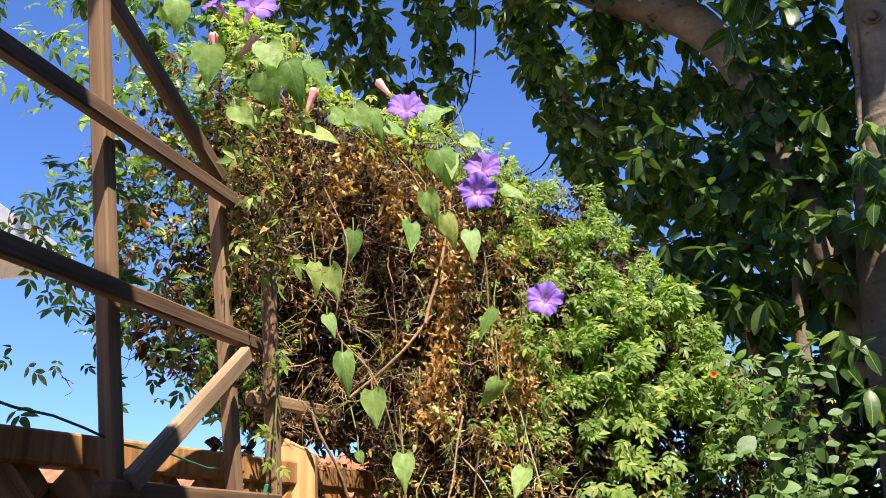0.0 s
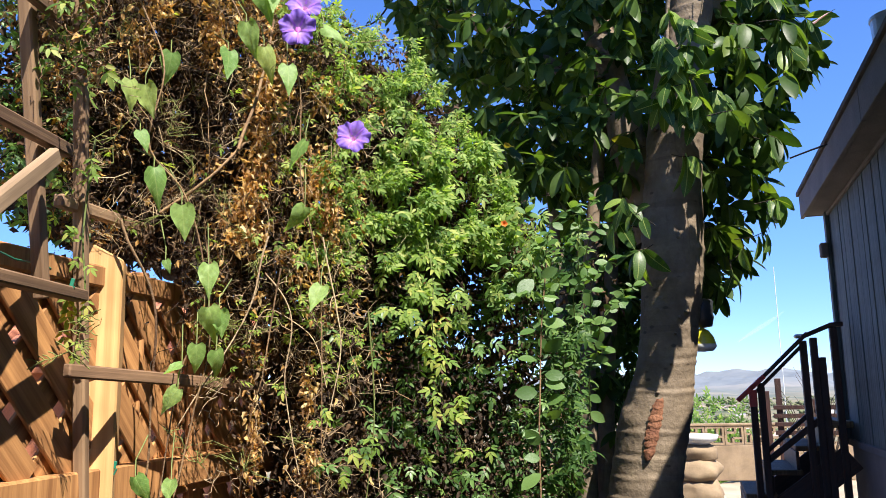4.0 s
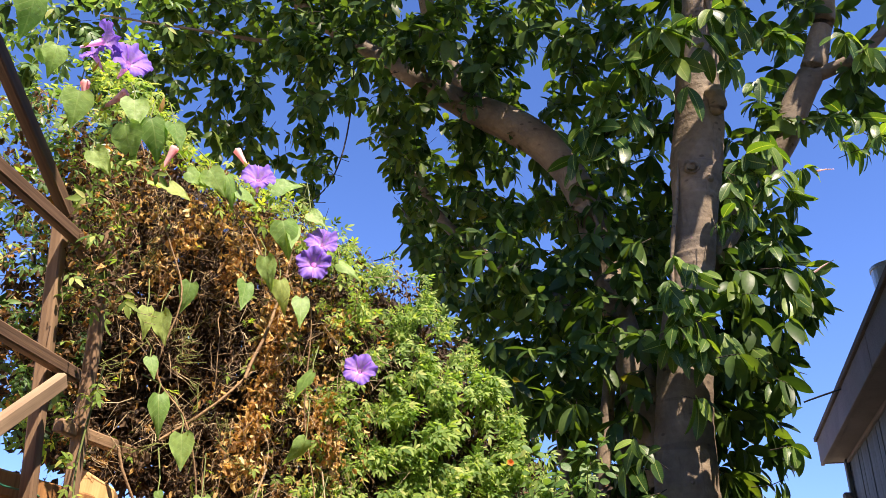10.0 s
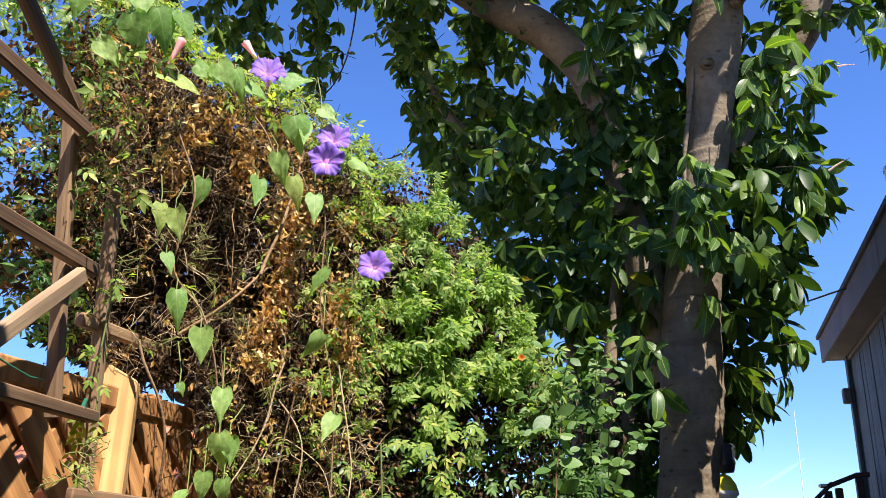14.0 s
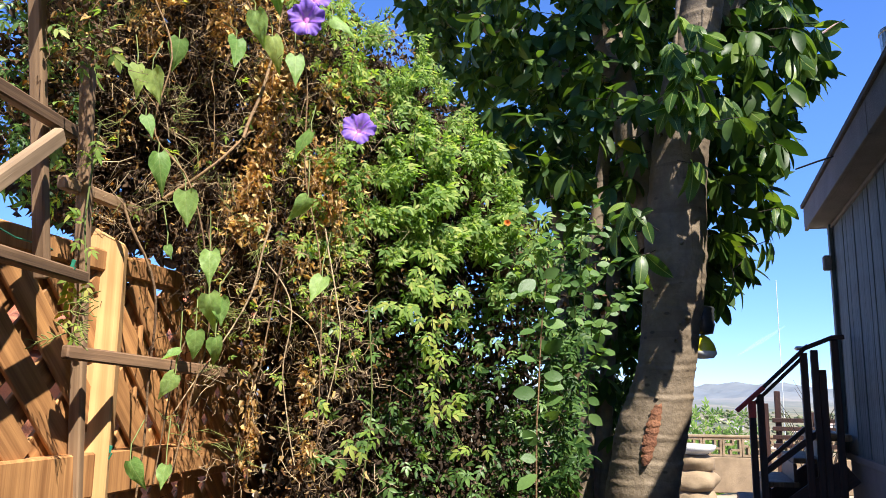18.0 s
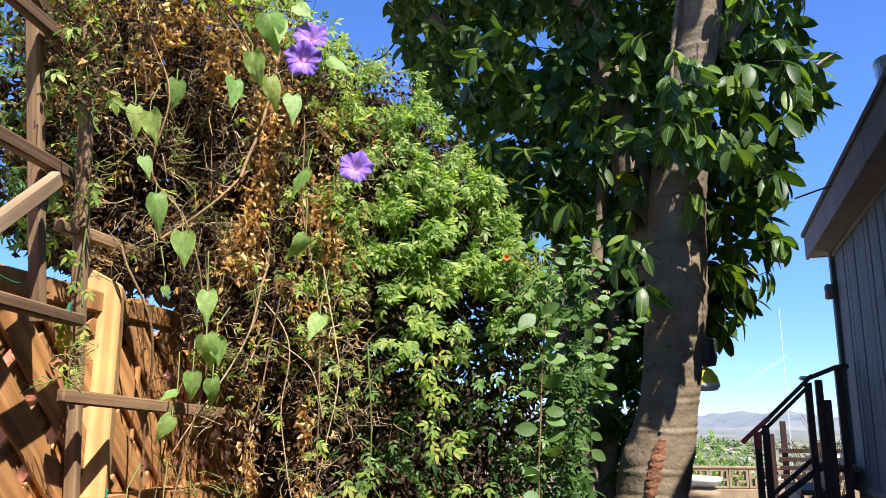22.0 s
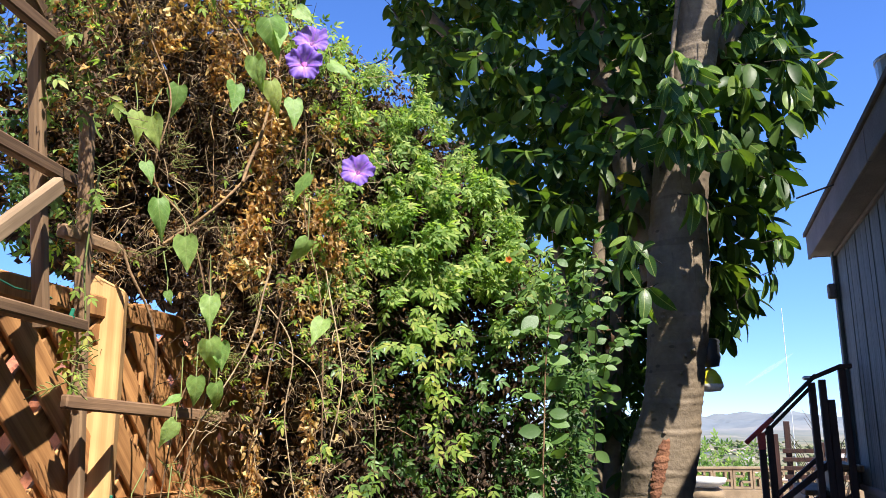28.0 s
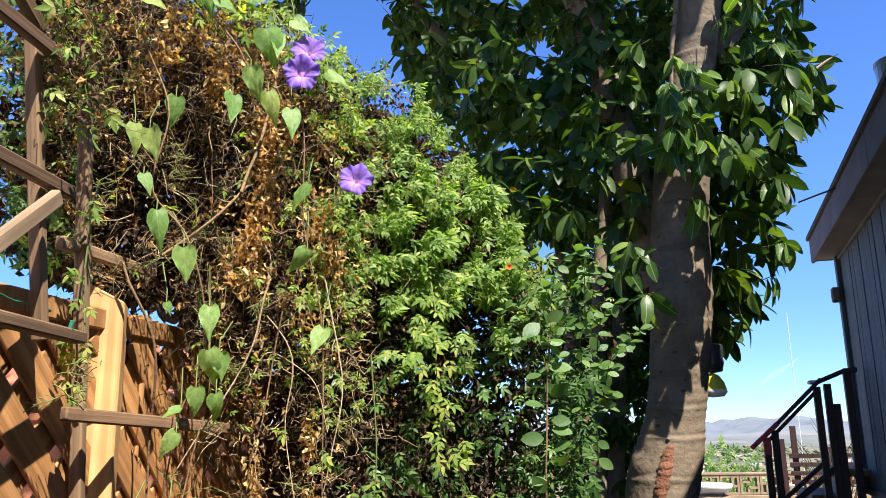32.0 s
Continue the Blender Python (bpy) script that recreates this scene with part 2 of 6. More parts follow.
def heart_mat():
    """Soft light green leaf with a paler midrib and side veins."""
    m, nt, b = mat("heart_leaf")
    tc = nt.nodes.new("ShaderNodeTexCoord")
    sp = nt.nodes.new("ShaderNodeSeparateXYZ")
    nt.links.new(tc.outputs["Object"], sp.inputs[0])

    def calc(op, a, b_=0.0):
        n = nt.nodes.new("ShaderNodeMath")
        n.operation = op
        for sock, val in zip(n.inputs, (a, b_)):
            if isinstance(val, (int, float)):
                sock.default_value = val
            else:
                nt.links.new(val, sock)
        return n.outputs[0]

    side = calc("ABSOLUTE", sp.outputs["X"])
    row = calc("FRACT", calc("MULTIPLY", calc("SUBTRACT", sp.outputs["Y"], calc("MULTIPLY", side, 0.85)), 6.0))
    vein = calc("MAXIMUM", calc("LESS_THAN", side, 0.014), calc("LESS_THAN", row, 0.09))
    tone = ramp(nt, chance(nt), [(0.0, (0.165, 0.31, 0.080)), (0.5, (0.255, 0.42, 0.125)), (0.9, (0.35, 0.50, 0.165)), (1.0, (0.42, 0.50, 0.15))])
    spots = noise_tex(nt, coords(nt), 5.0, 5.0, 0.6)
    c = mixc(nt, 0.6, tone, ramp(nt, spots, [(0.3, (0.5, 0.55, 0.45)), (0.65, (1.1, 1.1, 1.05))]), "MULTIPLY")
    c = mixc(nt, calc("MULTIPLY", vein, 0.22), c, (0.5, 0.6, 0.26))
    nt.links.new(c, b.inputs["Base Color"])
    b.inputs["Roughness"].default_value = 0.5
    b.inputs["Specular IOR Level"].default_value = 0.35
    tl = nt.nodes.new("ShaderNodeBsdfTranslucent")
    nt.links.new(mixc(nt, 1.0, c, (2.0, 2.0, 0.8), "MULTIPLY"), tl.inputs["Color"])
    mx = nt.nodes.new("ShaderNodeMixShader")
    mx.inputs[0].default_value = 0.42
    nt.links.new(b.outputs[0], mx.inputs[1])
    nt.links.new(tl.outputs[0], mx.inputs[2])
    nt.links.new(mx.outputs[0], nt.nodes["Material Output"].inputs["Surface"])
    bump(nt, b, calc("ADD", spots, calc("MULTIPLY", vein, -0.6)), 0.5, 0.004)
    return m


HEART = heart_mat()
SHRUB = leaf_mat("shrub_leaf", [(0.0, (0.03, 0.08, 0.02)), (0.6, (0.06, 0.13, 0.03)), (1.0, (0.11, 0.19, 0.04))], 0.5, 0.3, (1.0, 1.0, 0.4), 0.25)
OVAL = leaf_mat("oval_leaf", [(0.0, (0.075, 0.16, 0.04)), (1.0, (0.16, 0.27, 0.075))], 0.42, 0.3)
GOLD = leaf_mat("golden_dead_leaf", [(0.0, (0.17, 0.090, 0.036)), (0.4, (0.43, 0.255, 0.085)), (0.8, (0.68, 0.47, 0.185)), (1.0, (0.80, 0.66, 0.36))], 0.75, 0.36, (1.0, 0.84, 0.45))
CRUMB = leaf_mat("dry_crumb", [(0.0, (0.03, 0.018, 0.010)), (0.6, (0.10, 0.06, 0.03)), (1.0, (0.30, 0.21, 0.11))], 0.85, 0.2, (1.0, 0.75, 0.4))
DEAD = leaf_mat("dead_leaf", [(0.0, (0.08, 0.035, 0.014)), (0.4, (0.23, 0.115, 0.034)), (0.75, (0.48, 0.29, 0.09)), (1.0, (0.66, 0.5, 0.22))], 0.8, 0.3, (1.0, 0.75, 0.35))


def petal_mat():
    """Violet petals that pale towards the throat."""
    m, nt, b = mat("violet_petal")
    tc = nt.nodes.new("ShaderNodeTexCoord")
    ln = nt.nodes.new("ShaderNodeVectorMath")
    ln.operation = "LENGTH"
    nt.links.new(tc.outputs["Object"], ln.inputs[0])
    k = nt.nodes.new("ShaderNodeMapRange")
    k.inputs["From Min"].default_value, k.inputs["From Max"].default_value = 0.009, 0.04
    nt.links.new(ln.outputs["Value"], k.inputs["Value"])
    c = ramp(nt, k.outputs[0], [(0.0, (0.80, 0.62, 0.84)), (0.22, (0.50, 0.30, 0.76)), (0.5, (0.29, 0.15, 0.66)), (1.0, (0.25, 0.14, 0.66))])
    vein = noise_tex(nt, coords(nt), 160.0, 3.0)
    c = mixc(nt, 0.4, c, ramp(nt, vein, [(0.35, (0.7, 0.65, 0.8)), (0.65, (1.05, 1.05, 1.05))]), "MULTIPLY")
    nt.links.new(c, b.inputs["Base Color"])
    b.inputs["Roughness"].default_value = 0.65
    tl = nt.nodes.new("ShaderNodeBsdfTranslucent")
    nt.links.new(c, tl.inputs["Color"])
    mx = nt.nodes.new("ShaderNodeMixShader")
    mx.inputs[0].default_value = 0.35
    nt.links.new(b.outputs[0], mx.inputs[1])
    nt.links.new(tl.outputs[0], mx.inputs[2])
    nt.links.new(mx.outputs[0], nt.nodes["Material Output"].inputs["Surface"])
    bump(nt, b, vein, 0.3, 0.002)
    return m


FLOWER = petal_mat()
THROAT = leaf_mat("pink_throat", [(0.0, (0.78, 0.55, 0.74)), (1.0, (0.82, 0.64, 0.78))], 0.6, 0.35, (1.0, 0.8, 1.0))
STAR = leaf_mat("magenta_star", [(0.0, (0.42, 0.20, 0.68)), (1.0, (0.50, 0.26, 0.72))], 0.6, 0.4, (1.0, 0.7, 1.1))
ORANGE = leaf_mat("orange_petal", [(0.0, (0.75, 0.16, 0.03)), (1.0, (0.85, 0.25, 0.05))], 0.6, 0.4, (1.0, 0.7, 0.4))
SHEATH = leaf_mat("pale_sheath", [(0.0, (0.74, 0.58, 0.55)), (1.0, (0.80, 0.66, 0.60))], 0.6, 0.3, (1.0, 0.85, 0.8))
BUD = leaf_mat("pink_bud", [(0.0, (0.72, 0.40, 0.42)), (1.0, (0.82, 0.58, 0.56))], 0.6, 0.3, (1.0, 0.7, 0.7))
STEM = rough_mat("dry_stem", [(0.3, (0.13, 0.07, 0.035)), (0.7, (0.38, 0.24, 0.12))], 6.0)
# dead leaf colour darkened to carry the shade deep in the growth
SHADEDEAD = leaf_mat("brown_litter", [(0.0, (0.034, 0.021, 0.012)), (0.75, (0.070, 0.040, 0.021)), (1.0, (0.13, 0.074, 0.034))], 0.9, 0.15, (1.0, 0.75, 0.4))
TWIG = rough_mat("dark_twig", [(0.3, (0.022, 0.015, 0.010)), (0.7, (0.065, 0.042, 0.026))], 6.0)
PALETWIG = rough_mat("pale_dry_twig", [(0.3, (0.30, 0.20, 0.11)), (0.7, (0.60, 0.45, 0.27))], 9.0)
GREENSTEM = plain_mat("green_stem", (0.16, 0.2, 0.05), 0.6)
BARK = bark_mat()
SCAR = rough_mat("red_inner_bark", [(0.3, (0.15, 0.055, 0.028)), (0.7, (0.32, 0.14, 0.07))], 14.0)
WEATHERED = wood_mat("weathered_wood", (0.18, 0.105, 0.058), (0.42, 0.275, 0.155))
# weathered wood again, with shade put into a darker colour
SHADEDWOOD = wood_mat("shaded_weathered_wood", (0.09, 0.05, 0.028), (0.30, 0.18, 0.10), "z")
TWIGLET = plain_mat("olive_twiglet", (0.22, 0.25, 0.06), 0.7)
PICKET = wood_mat("red_brown_picket_wood", (0.25, 0.115, 0.044), (0.62, 0.31, 0.12))
FRESH = wood_mat("tan_fence_wood", (0.52, 0.28, 0.10), (0.80, 0.50, 0.215))
PALEWOOD = wood_mat("pale_grey_wood", (0.22, 0.145, 0.085), (0.46, 0.33, 0.21))
LATTICE = wood_mat("stained_lattice_wood", (0.27, 0.115, 0.036), (0.66, 0.34, 0.125))
SIDING = wood_mat("grey_siding_wood", (0.044, 0.064, 0.064), (0.138, 0.172, 0.168), "z", 0.75, 45.0)
FASCIA = rough_mat("grey_fascia_paint", [(0.3, (0.125, 0.115, 0.110)), (0.7, (0.20, 0.18, 0.172))], 3.0)
ROOFING = rough_mat("brown_roofing", [(0.3, (0.05, 0.04, 0.035)), (0.7, (0.11, 0.085, 0.07))], 6.0)
REDWOOD = wood_mat("dark_red_stained_wood", (0.028, 0.013, 0.010), (0.075, 0.028, 0.02), "z", 0.6)
REDPAINT = plain_mat("red_paint", (0.62, 0.05, 0.045), 0.45)
WHITE = plain_mat("white_paint", (0.78, 0.78, 0.75), 0.5)
GALV = plain_mat("galvanised_metal", (0.6, 0.6, 0.58), 0.4, 0.9)
BLACK = plain_mat("black_plastic", (0.03, 0.032, 0.035), 0.4)
YELLOW = plain_mat("yellow_plastic", (0.62, 0.6, 0.03), 0.35)
GREENWIRE = plain_mat("green_wire", (0.02, 0.2, 0.12), 0.4)
BLOCK = rough_mat("tan_block", [(0.3, (0.22, 0.155, 0.09)), (0.7, (0.36, 0.26, 0.155))], 5.0)
ROCK = rough_mat("pale_rock", [(0.3, (0.36, 0.30, 0.23)), (0.7, (0.58, 0.5, 0.40))], 5.0)
TERRACOTTA = rough_mat("terracotta", [(0.3, (0.34, 0.11, 0.05)), (0.7, (0.55, 0.2, 0.09))], 5.0)
FARTREE = rough_mat("far_foliage", [(0.3, (0.09, 0.115, 0.05)), (0.7, (0.18, 0.19, 0.09))], 0.6, fine=3.0)
FARWALL = plain_mat("far_house_wall", (0.66, 0.62, 0.56), 0.8)
FARROOF = plain_mat("far_house_roof", (0.4, 0.3, 0.25), 0.8)


def glass_mat():
    m, nt, b = mat("window_glass")
    b.inputs["Base Color"].default_value = (0.03, 0.035, 0.045, 1)
    b.inputs["Roughness"].default_value = 0.03
    b.inputs["Specular IOR Level"].default_value = 1.0
    b.inputs["Metallic"].default_value = 0.6
    return m


GLASS = glass_mat()


def ground_mat():
    m, nt, b = mat("dry_ground")
    v = coords(nt)
    near = ramp(nt, noise_tex(nt, v, 1.2, 6.0), [(0.3, (0.27, 0.21, 0.14)), (0.7, (0.43, 0.36, 0.26))])
    far = ramp(nt, noise_tex(nt, v, 0.009, 8.0, 0.65), [(0.38, (0.075, 0.095, 0.045)), (0.5, (0.16, 0.145, 0.085)), (0.62, (0.26, 0.215, 0.135))])
    sep = nt.nodes.new("ShaderNodeSeparateXYZ")
    tc = nt.nodes.new("ShaderNodeTexCoord")
    nt.links.new(tc.outputs["Object"], sep.inputs[0])
    lo = nt.nodes.new("ShaderNodeMapRange")
    lo.inputs["From Min"].default_value, lo.inputs["From Max"].default_value = -2.0, -0.5
    nt.links.new(sep.outputs["Z"], lo.inputs["Value"])
    c = mixc(nt, lo.outputs[0], far, near)
    hill = nt.nodes.new("ShaderNodeMapRange")
    hill.inputs["From Min"].default_value, hill.inputs["From Max"].default_value = -20.0, 10.0
    nt.links.new(sep.outputs["Z"], hill.inputs["Value"])
    # far hills: haze of the air put into the colour, blended in by distance
    hazed_ridge = ramp(nt, noise_tex(nt, v, 0.006, 9.0, 0.7), [(0.38, (0.122, 0.146, 0.166)), (0.62, (0.158, 0.176, 0.190))])
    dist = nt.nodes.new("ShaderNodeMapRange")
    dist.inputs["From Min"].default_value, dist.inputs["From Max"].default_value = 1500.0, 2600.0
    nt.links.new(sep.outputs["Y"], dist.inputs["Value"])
    c = mixc(nt, dist.outputs[0], c, hazed_ridge)
    nt.links.new(c, b.inputs["Base Color"])
    b.inputs["Roughness"].default_value = 0.95
    bump(nt, b, noise_tex(nt, v, 30.0, 5.0), 0.5, 0.02)
    return m


GROUND = ground_mat()

# ---------- mesh helpers ----------
rng = np.random.default_rng(7)


def part(name, bm, material, parent=None, label="", smooth=False):
    me = bpy.data.meshes.new(name)
    bm.to_mesh(me)
    bm.free()
    me.materials.append(material)
    if smooth:
        me.polygons.foreach_set("use_smooth", [True] * len(me.polygons))
    ob = new(name, me)
    ob.parent = parent
    if label:
        ob["label"] = label
    return ob


def shared(name, me, m, parent):
    ob = new(name, me)
    ob.parent = parent
    ob.matrix_basis = m
    return ob


def thing(name, label, category, group="", kind="", at=(0, 0, 0), m=None):
    ob = new(name)
    ob.empty_display_size = 0.1
    ob.matrix_world = m if m is not None else Matrix.Translation(at)
    return tagged(ob, label, category, group, kind)


def box(bm, sx, sy, sz, m=None, bevel=0.0):
    """A box of that size, its centre at the origin of m, with bevelled edges."""
    r = bmesh.ops.create_cube(bm, size=1.0)
    vs = r["verts"]
    bmesh.ops.scale(bm, vec=(sx, sy, sz), verts=vs)
    if bevel:
        es = list({e for v in vs for e in v.link_edges})
        out = bmesh.ops.bevel(bm, geom=es, offset=bevel, segments=1, affect="EDGES", profile=0.5)
        vs = list({v for f in out["faces"] for v in f.verts} | {v for v in vs if v.is_valid})
    if m is not None:
        bmesh.ops.transform(bm, matrix=m, verts=vs)


def boxbm(sx, sy, sz, m=None, bevel=0.0):
    bm = bmesh.new()
    box(bm, sx, sy, sz, m, bevel)
    return bm


def beam(name, a, b, w, h, material, parent, label="", bevel=0.003, twist=0.0):
    """A timber from a to b, w wide and h high."""
    a, b = Vector(a), Vector(b)
    d = b - a
    q = d.to_track_quat("Z", "Y").to_matrix().to_4x4()
    bm = boxbm(w, h, d.length, None, bevel)
    for v in bm.verts:
        k = noise.noise(Vector((v.co.x * 7, v.co.y * 7, v.co.z * 3)) + a) * 0.002
        v.co.x += k
        v.co.y += k
    ob = part(name, bm, material, parent, label)
    ob.matrix_basis = Matrix.Translation((a + b) / 2) @ q @ pose(0, 0, 0, 0, 0, twist)
    return ob


def tube_arrays(pts, radii, sides):
    """Vertices and faces of a tapered tube along pts."""
    pts = np.asarray(pts, float)
    n = len(pts)
    t = np.gradient(pts, axis=0)
    t /= np.linalg.norm(t, axis=1)[:, None] + 1e-9
    ref = np.where(np.abs(t[:, 2:3]) > 0.9, np.array([[1.0, 0, 0]]), np.array([[0, 0, 1.0]]))
    u = np.cross(t, ref)
    u /= np.linalg.norm(u, axis=1)[:, None] + 1e-9
    w = np.cross(t, u)
    ang = np.linspace(0, 2 * np.pi, sides, endpoint=False)
    v = pts[:, None] + np.asarray(radii)[:, None, None] * (np.cos(ang)[None, :, None] * u[:, None] + np.sin(ang)[None, :, None] * w[:, None])
    i, j = np.meshgrid(np.arange(n - 1), np.arange(sides), indexing="ij")
    k = (j + 1) % sides
    f = np.stack([i * sides + j, i * sides + k, (i + 1) * sides + k, (i + 1) * sides + j], -1).reshape(-1, 4)
    return v.reshape(-1, 3), f


def mesh_from(name, verts, faces, material, smooth=False):
    me = bpy.data.meshes.new(name)
    verts = np.asarray(verts, np.float32)
    faces = np.asarray(faces, np.int32)
    k = faces.shape[1]
    me.vertices.add(len(verts))
    me.vertices.foreach_set("co", verts.ravel())
    me.loops.add(faces.size)
    me.loops.foreach_set("vertex_index", faces.ravel())
    me.polygons.add(len(faces))
    me.polygons.foreach_set("loop_start", np.arange(0, faces.size, k, dtype=np.int32))
    if smooth:
        me.polygons.foreach_set("use_smooth", np.ones(len(faces), bool))
    me.materials.append(material)
    me.update(calc_edges=True)
    me.validate()
    return me


def tubes(name, lines, material, parent=None, sides=4, smooth=True):
    """Many tapered tubes in one mesh; lines: (points, radius at the start, radius at the end)."""
    vs, fs, base = [], [], 0
    for pts, r0, r1 in lines:
        v, f = tube_arrays(pts, np.linspace(r0, r1, len(pts)), sides)
        vs.append(v)
        fs.append(f + base)
        base += len(v)
    ob = new(name, mesh_from(name, np.concatenate(vs), np.concatenate(fs), material, smooth))
    ob.parent = parent
    return ob


def blade(length, width, fold=0.25, droop=0.25, peak=0.45, rows=5, wave=0.0, full=0.75):
    """A leaf: base at the origin, tip along +y, blade facing +z, folded on its midrib and drooping."""
    v = [(0, 0, 0)]
    for i in range(1, rows):
        s = i / rows
        w = width / 2 * math.sin(math.pi * s ** (math.log(0.5) / math.log(peak))) ** full
        y, z = length * s, -droop * length * s * s
        k = wave * width * math.sin(9 * s)
        v += [(-w, y, z + fold * w + k), (0, y, z), (w, y, z + fold * w - k)]
    v.append((0, length, -droop * length))
    f = [(0, 2, 1, 1), (0, 3, 2, 2)]
    for i in range(rows - 2):
        a = 1 + 3 * i
        f += [(a, a + 1, a + 4, a + 3), (a + 1, a + 2, a + 5, a + 4)]
    a = 1 + 3 * (rows - 2)
    f += [(a, a + 1, len(v) - 1, len(v) - 1), (a + 1, a + 2, len(v) - 1, len(v) - 1)]
    return np.array(v), f


def tri_split(f):
    out = []
    for a, b, c, d in f:
        out.append((a, b, c))
        if d != c:
            out.append((a, c, d))
    return np.array(out)


def frames(pos, tip, up, size):
    """Matrices with y along tip and z near up."""
    tip = tip / (np.linalg.norm(tip, axis=1)[:, None] + 1e-9)
    x = np.cross(tip, up)
    x /= np.linalg.norm(x, axis=1)[:, None] + 1e-9
    z = np.cross(x, tip)
    return np.stack([x, tip, z], -1) * size[:, None, None], pos


def scatter(name, template, R, P, material, parent=None, kind="stuff", smooth=True):
    """All copies of a template in one mesh."""
    v, f = template
    f = tri_split(f)
    V = np.einsum("nij,kj->nki", R, v) + P[:, None]
    F = (f[None] + (np.arange(len(P)) * len(v))[:, None, None]).reshape(-1, 3)
    ob = new(name, mesh_from(name, V.reshape(-1, 3), F, material, smooth))
    ob.parent = parent
    if kind:
        ob["kind"] = kind
    return ob


def leaf_objects(name, template, R, P, material, parent):
    """Copies of a template as objects of their own on one mesh."""
    v, f = template
    me = mesh_from(name, v, tri_split(f), material, True)
    for r, p in zip(R, P):
        m = Matrix.Identity(4)
        for i in range(3):
            for j in range(3):
                m[i][j] = r[i][j]
            m[i][3] = p[i]
        shared(name, me, m, parent)


def polar(az, el, dist):
    """World points by bearing from +y, elevation and level distance from the standing point at eye height."""
    a, e = np.radians(az), np.radians(el)
    return np.stack([np.sin(a) * dist, np.cos(a) * dist, 1.5 + np.tan(e) * dist], -1)


def unit(n):
    v = rng.normal(size=(n, 3))
    return v / np.linalg.norm(v, axis=1)[:, None]


# ---------- ground to the horizon ----------
def ground():
    rad = np.sort(np.concatenate([np.linspace(0.5, 20, 14), np.geomspace(24, 4600, 42), np.linspace(1930, 4500, 34)]))
    ang = np.radians(np.concatenate([np.arange(-180, -60, 10), np.arange(-60, 8, 2), np.arange(8, 36, 0.4), np.arange(36, 60, 2), np.arange(60, 180, 10)]))
    v = [(0, 0, 0)]
    for r in rad:
        for a in ang:
            x, y = r * math.sin(a), r * math.cos(a)
            far = y - 14.6
            z = 0.0
            if far > 0:
                z = -26 * (1 - math.exp(-far / 30)) + 3.0 * noise.noise(Vector((x * 0.006, y * 0.006, 0))) * min(1, far / 120)
                k = max(0.0, (r - 1900) / 1500)
                z += min(k, 1.0) * (64 + 44 * noise.fractal(Vector((math.degrees(a) * 0.16, r * 0.0022, 3)), 0.7, 2.1, 6))
            v.append((x, y, z))
    n = len(ang)
    f = [(0, 1 + (j + 1) % n, 1 + j, 1 + j) for j in range(n)]
    for i in range(len(rad) - 1):
        for j in range(n):
            k = (j + 1) % n
            f.append((1 + i * n + j, 1 + i * n + k, 1 + (i + 1) * n + k, 1 + (i + 1) * n + j))
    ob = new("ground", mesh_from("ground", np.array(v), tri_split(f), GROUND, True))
    tagged(ob, "dry sandy yard falling away to a hazy valley", "ground", kind="structure")


ground()

# ---------- the house beside the path ----------
HOUSE = Matrix.Translation((3.15, 6.65, 0)) @ pose(0, 0, 0, 0, 0, -16.6)   # local -x: out of the wall, local y: away along it
EAVE = 2.92


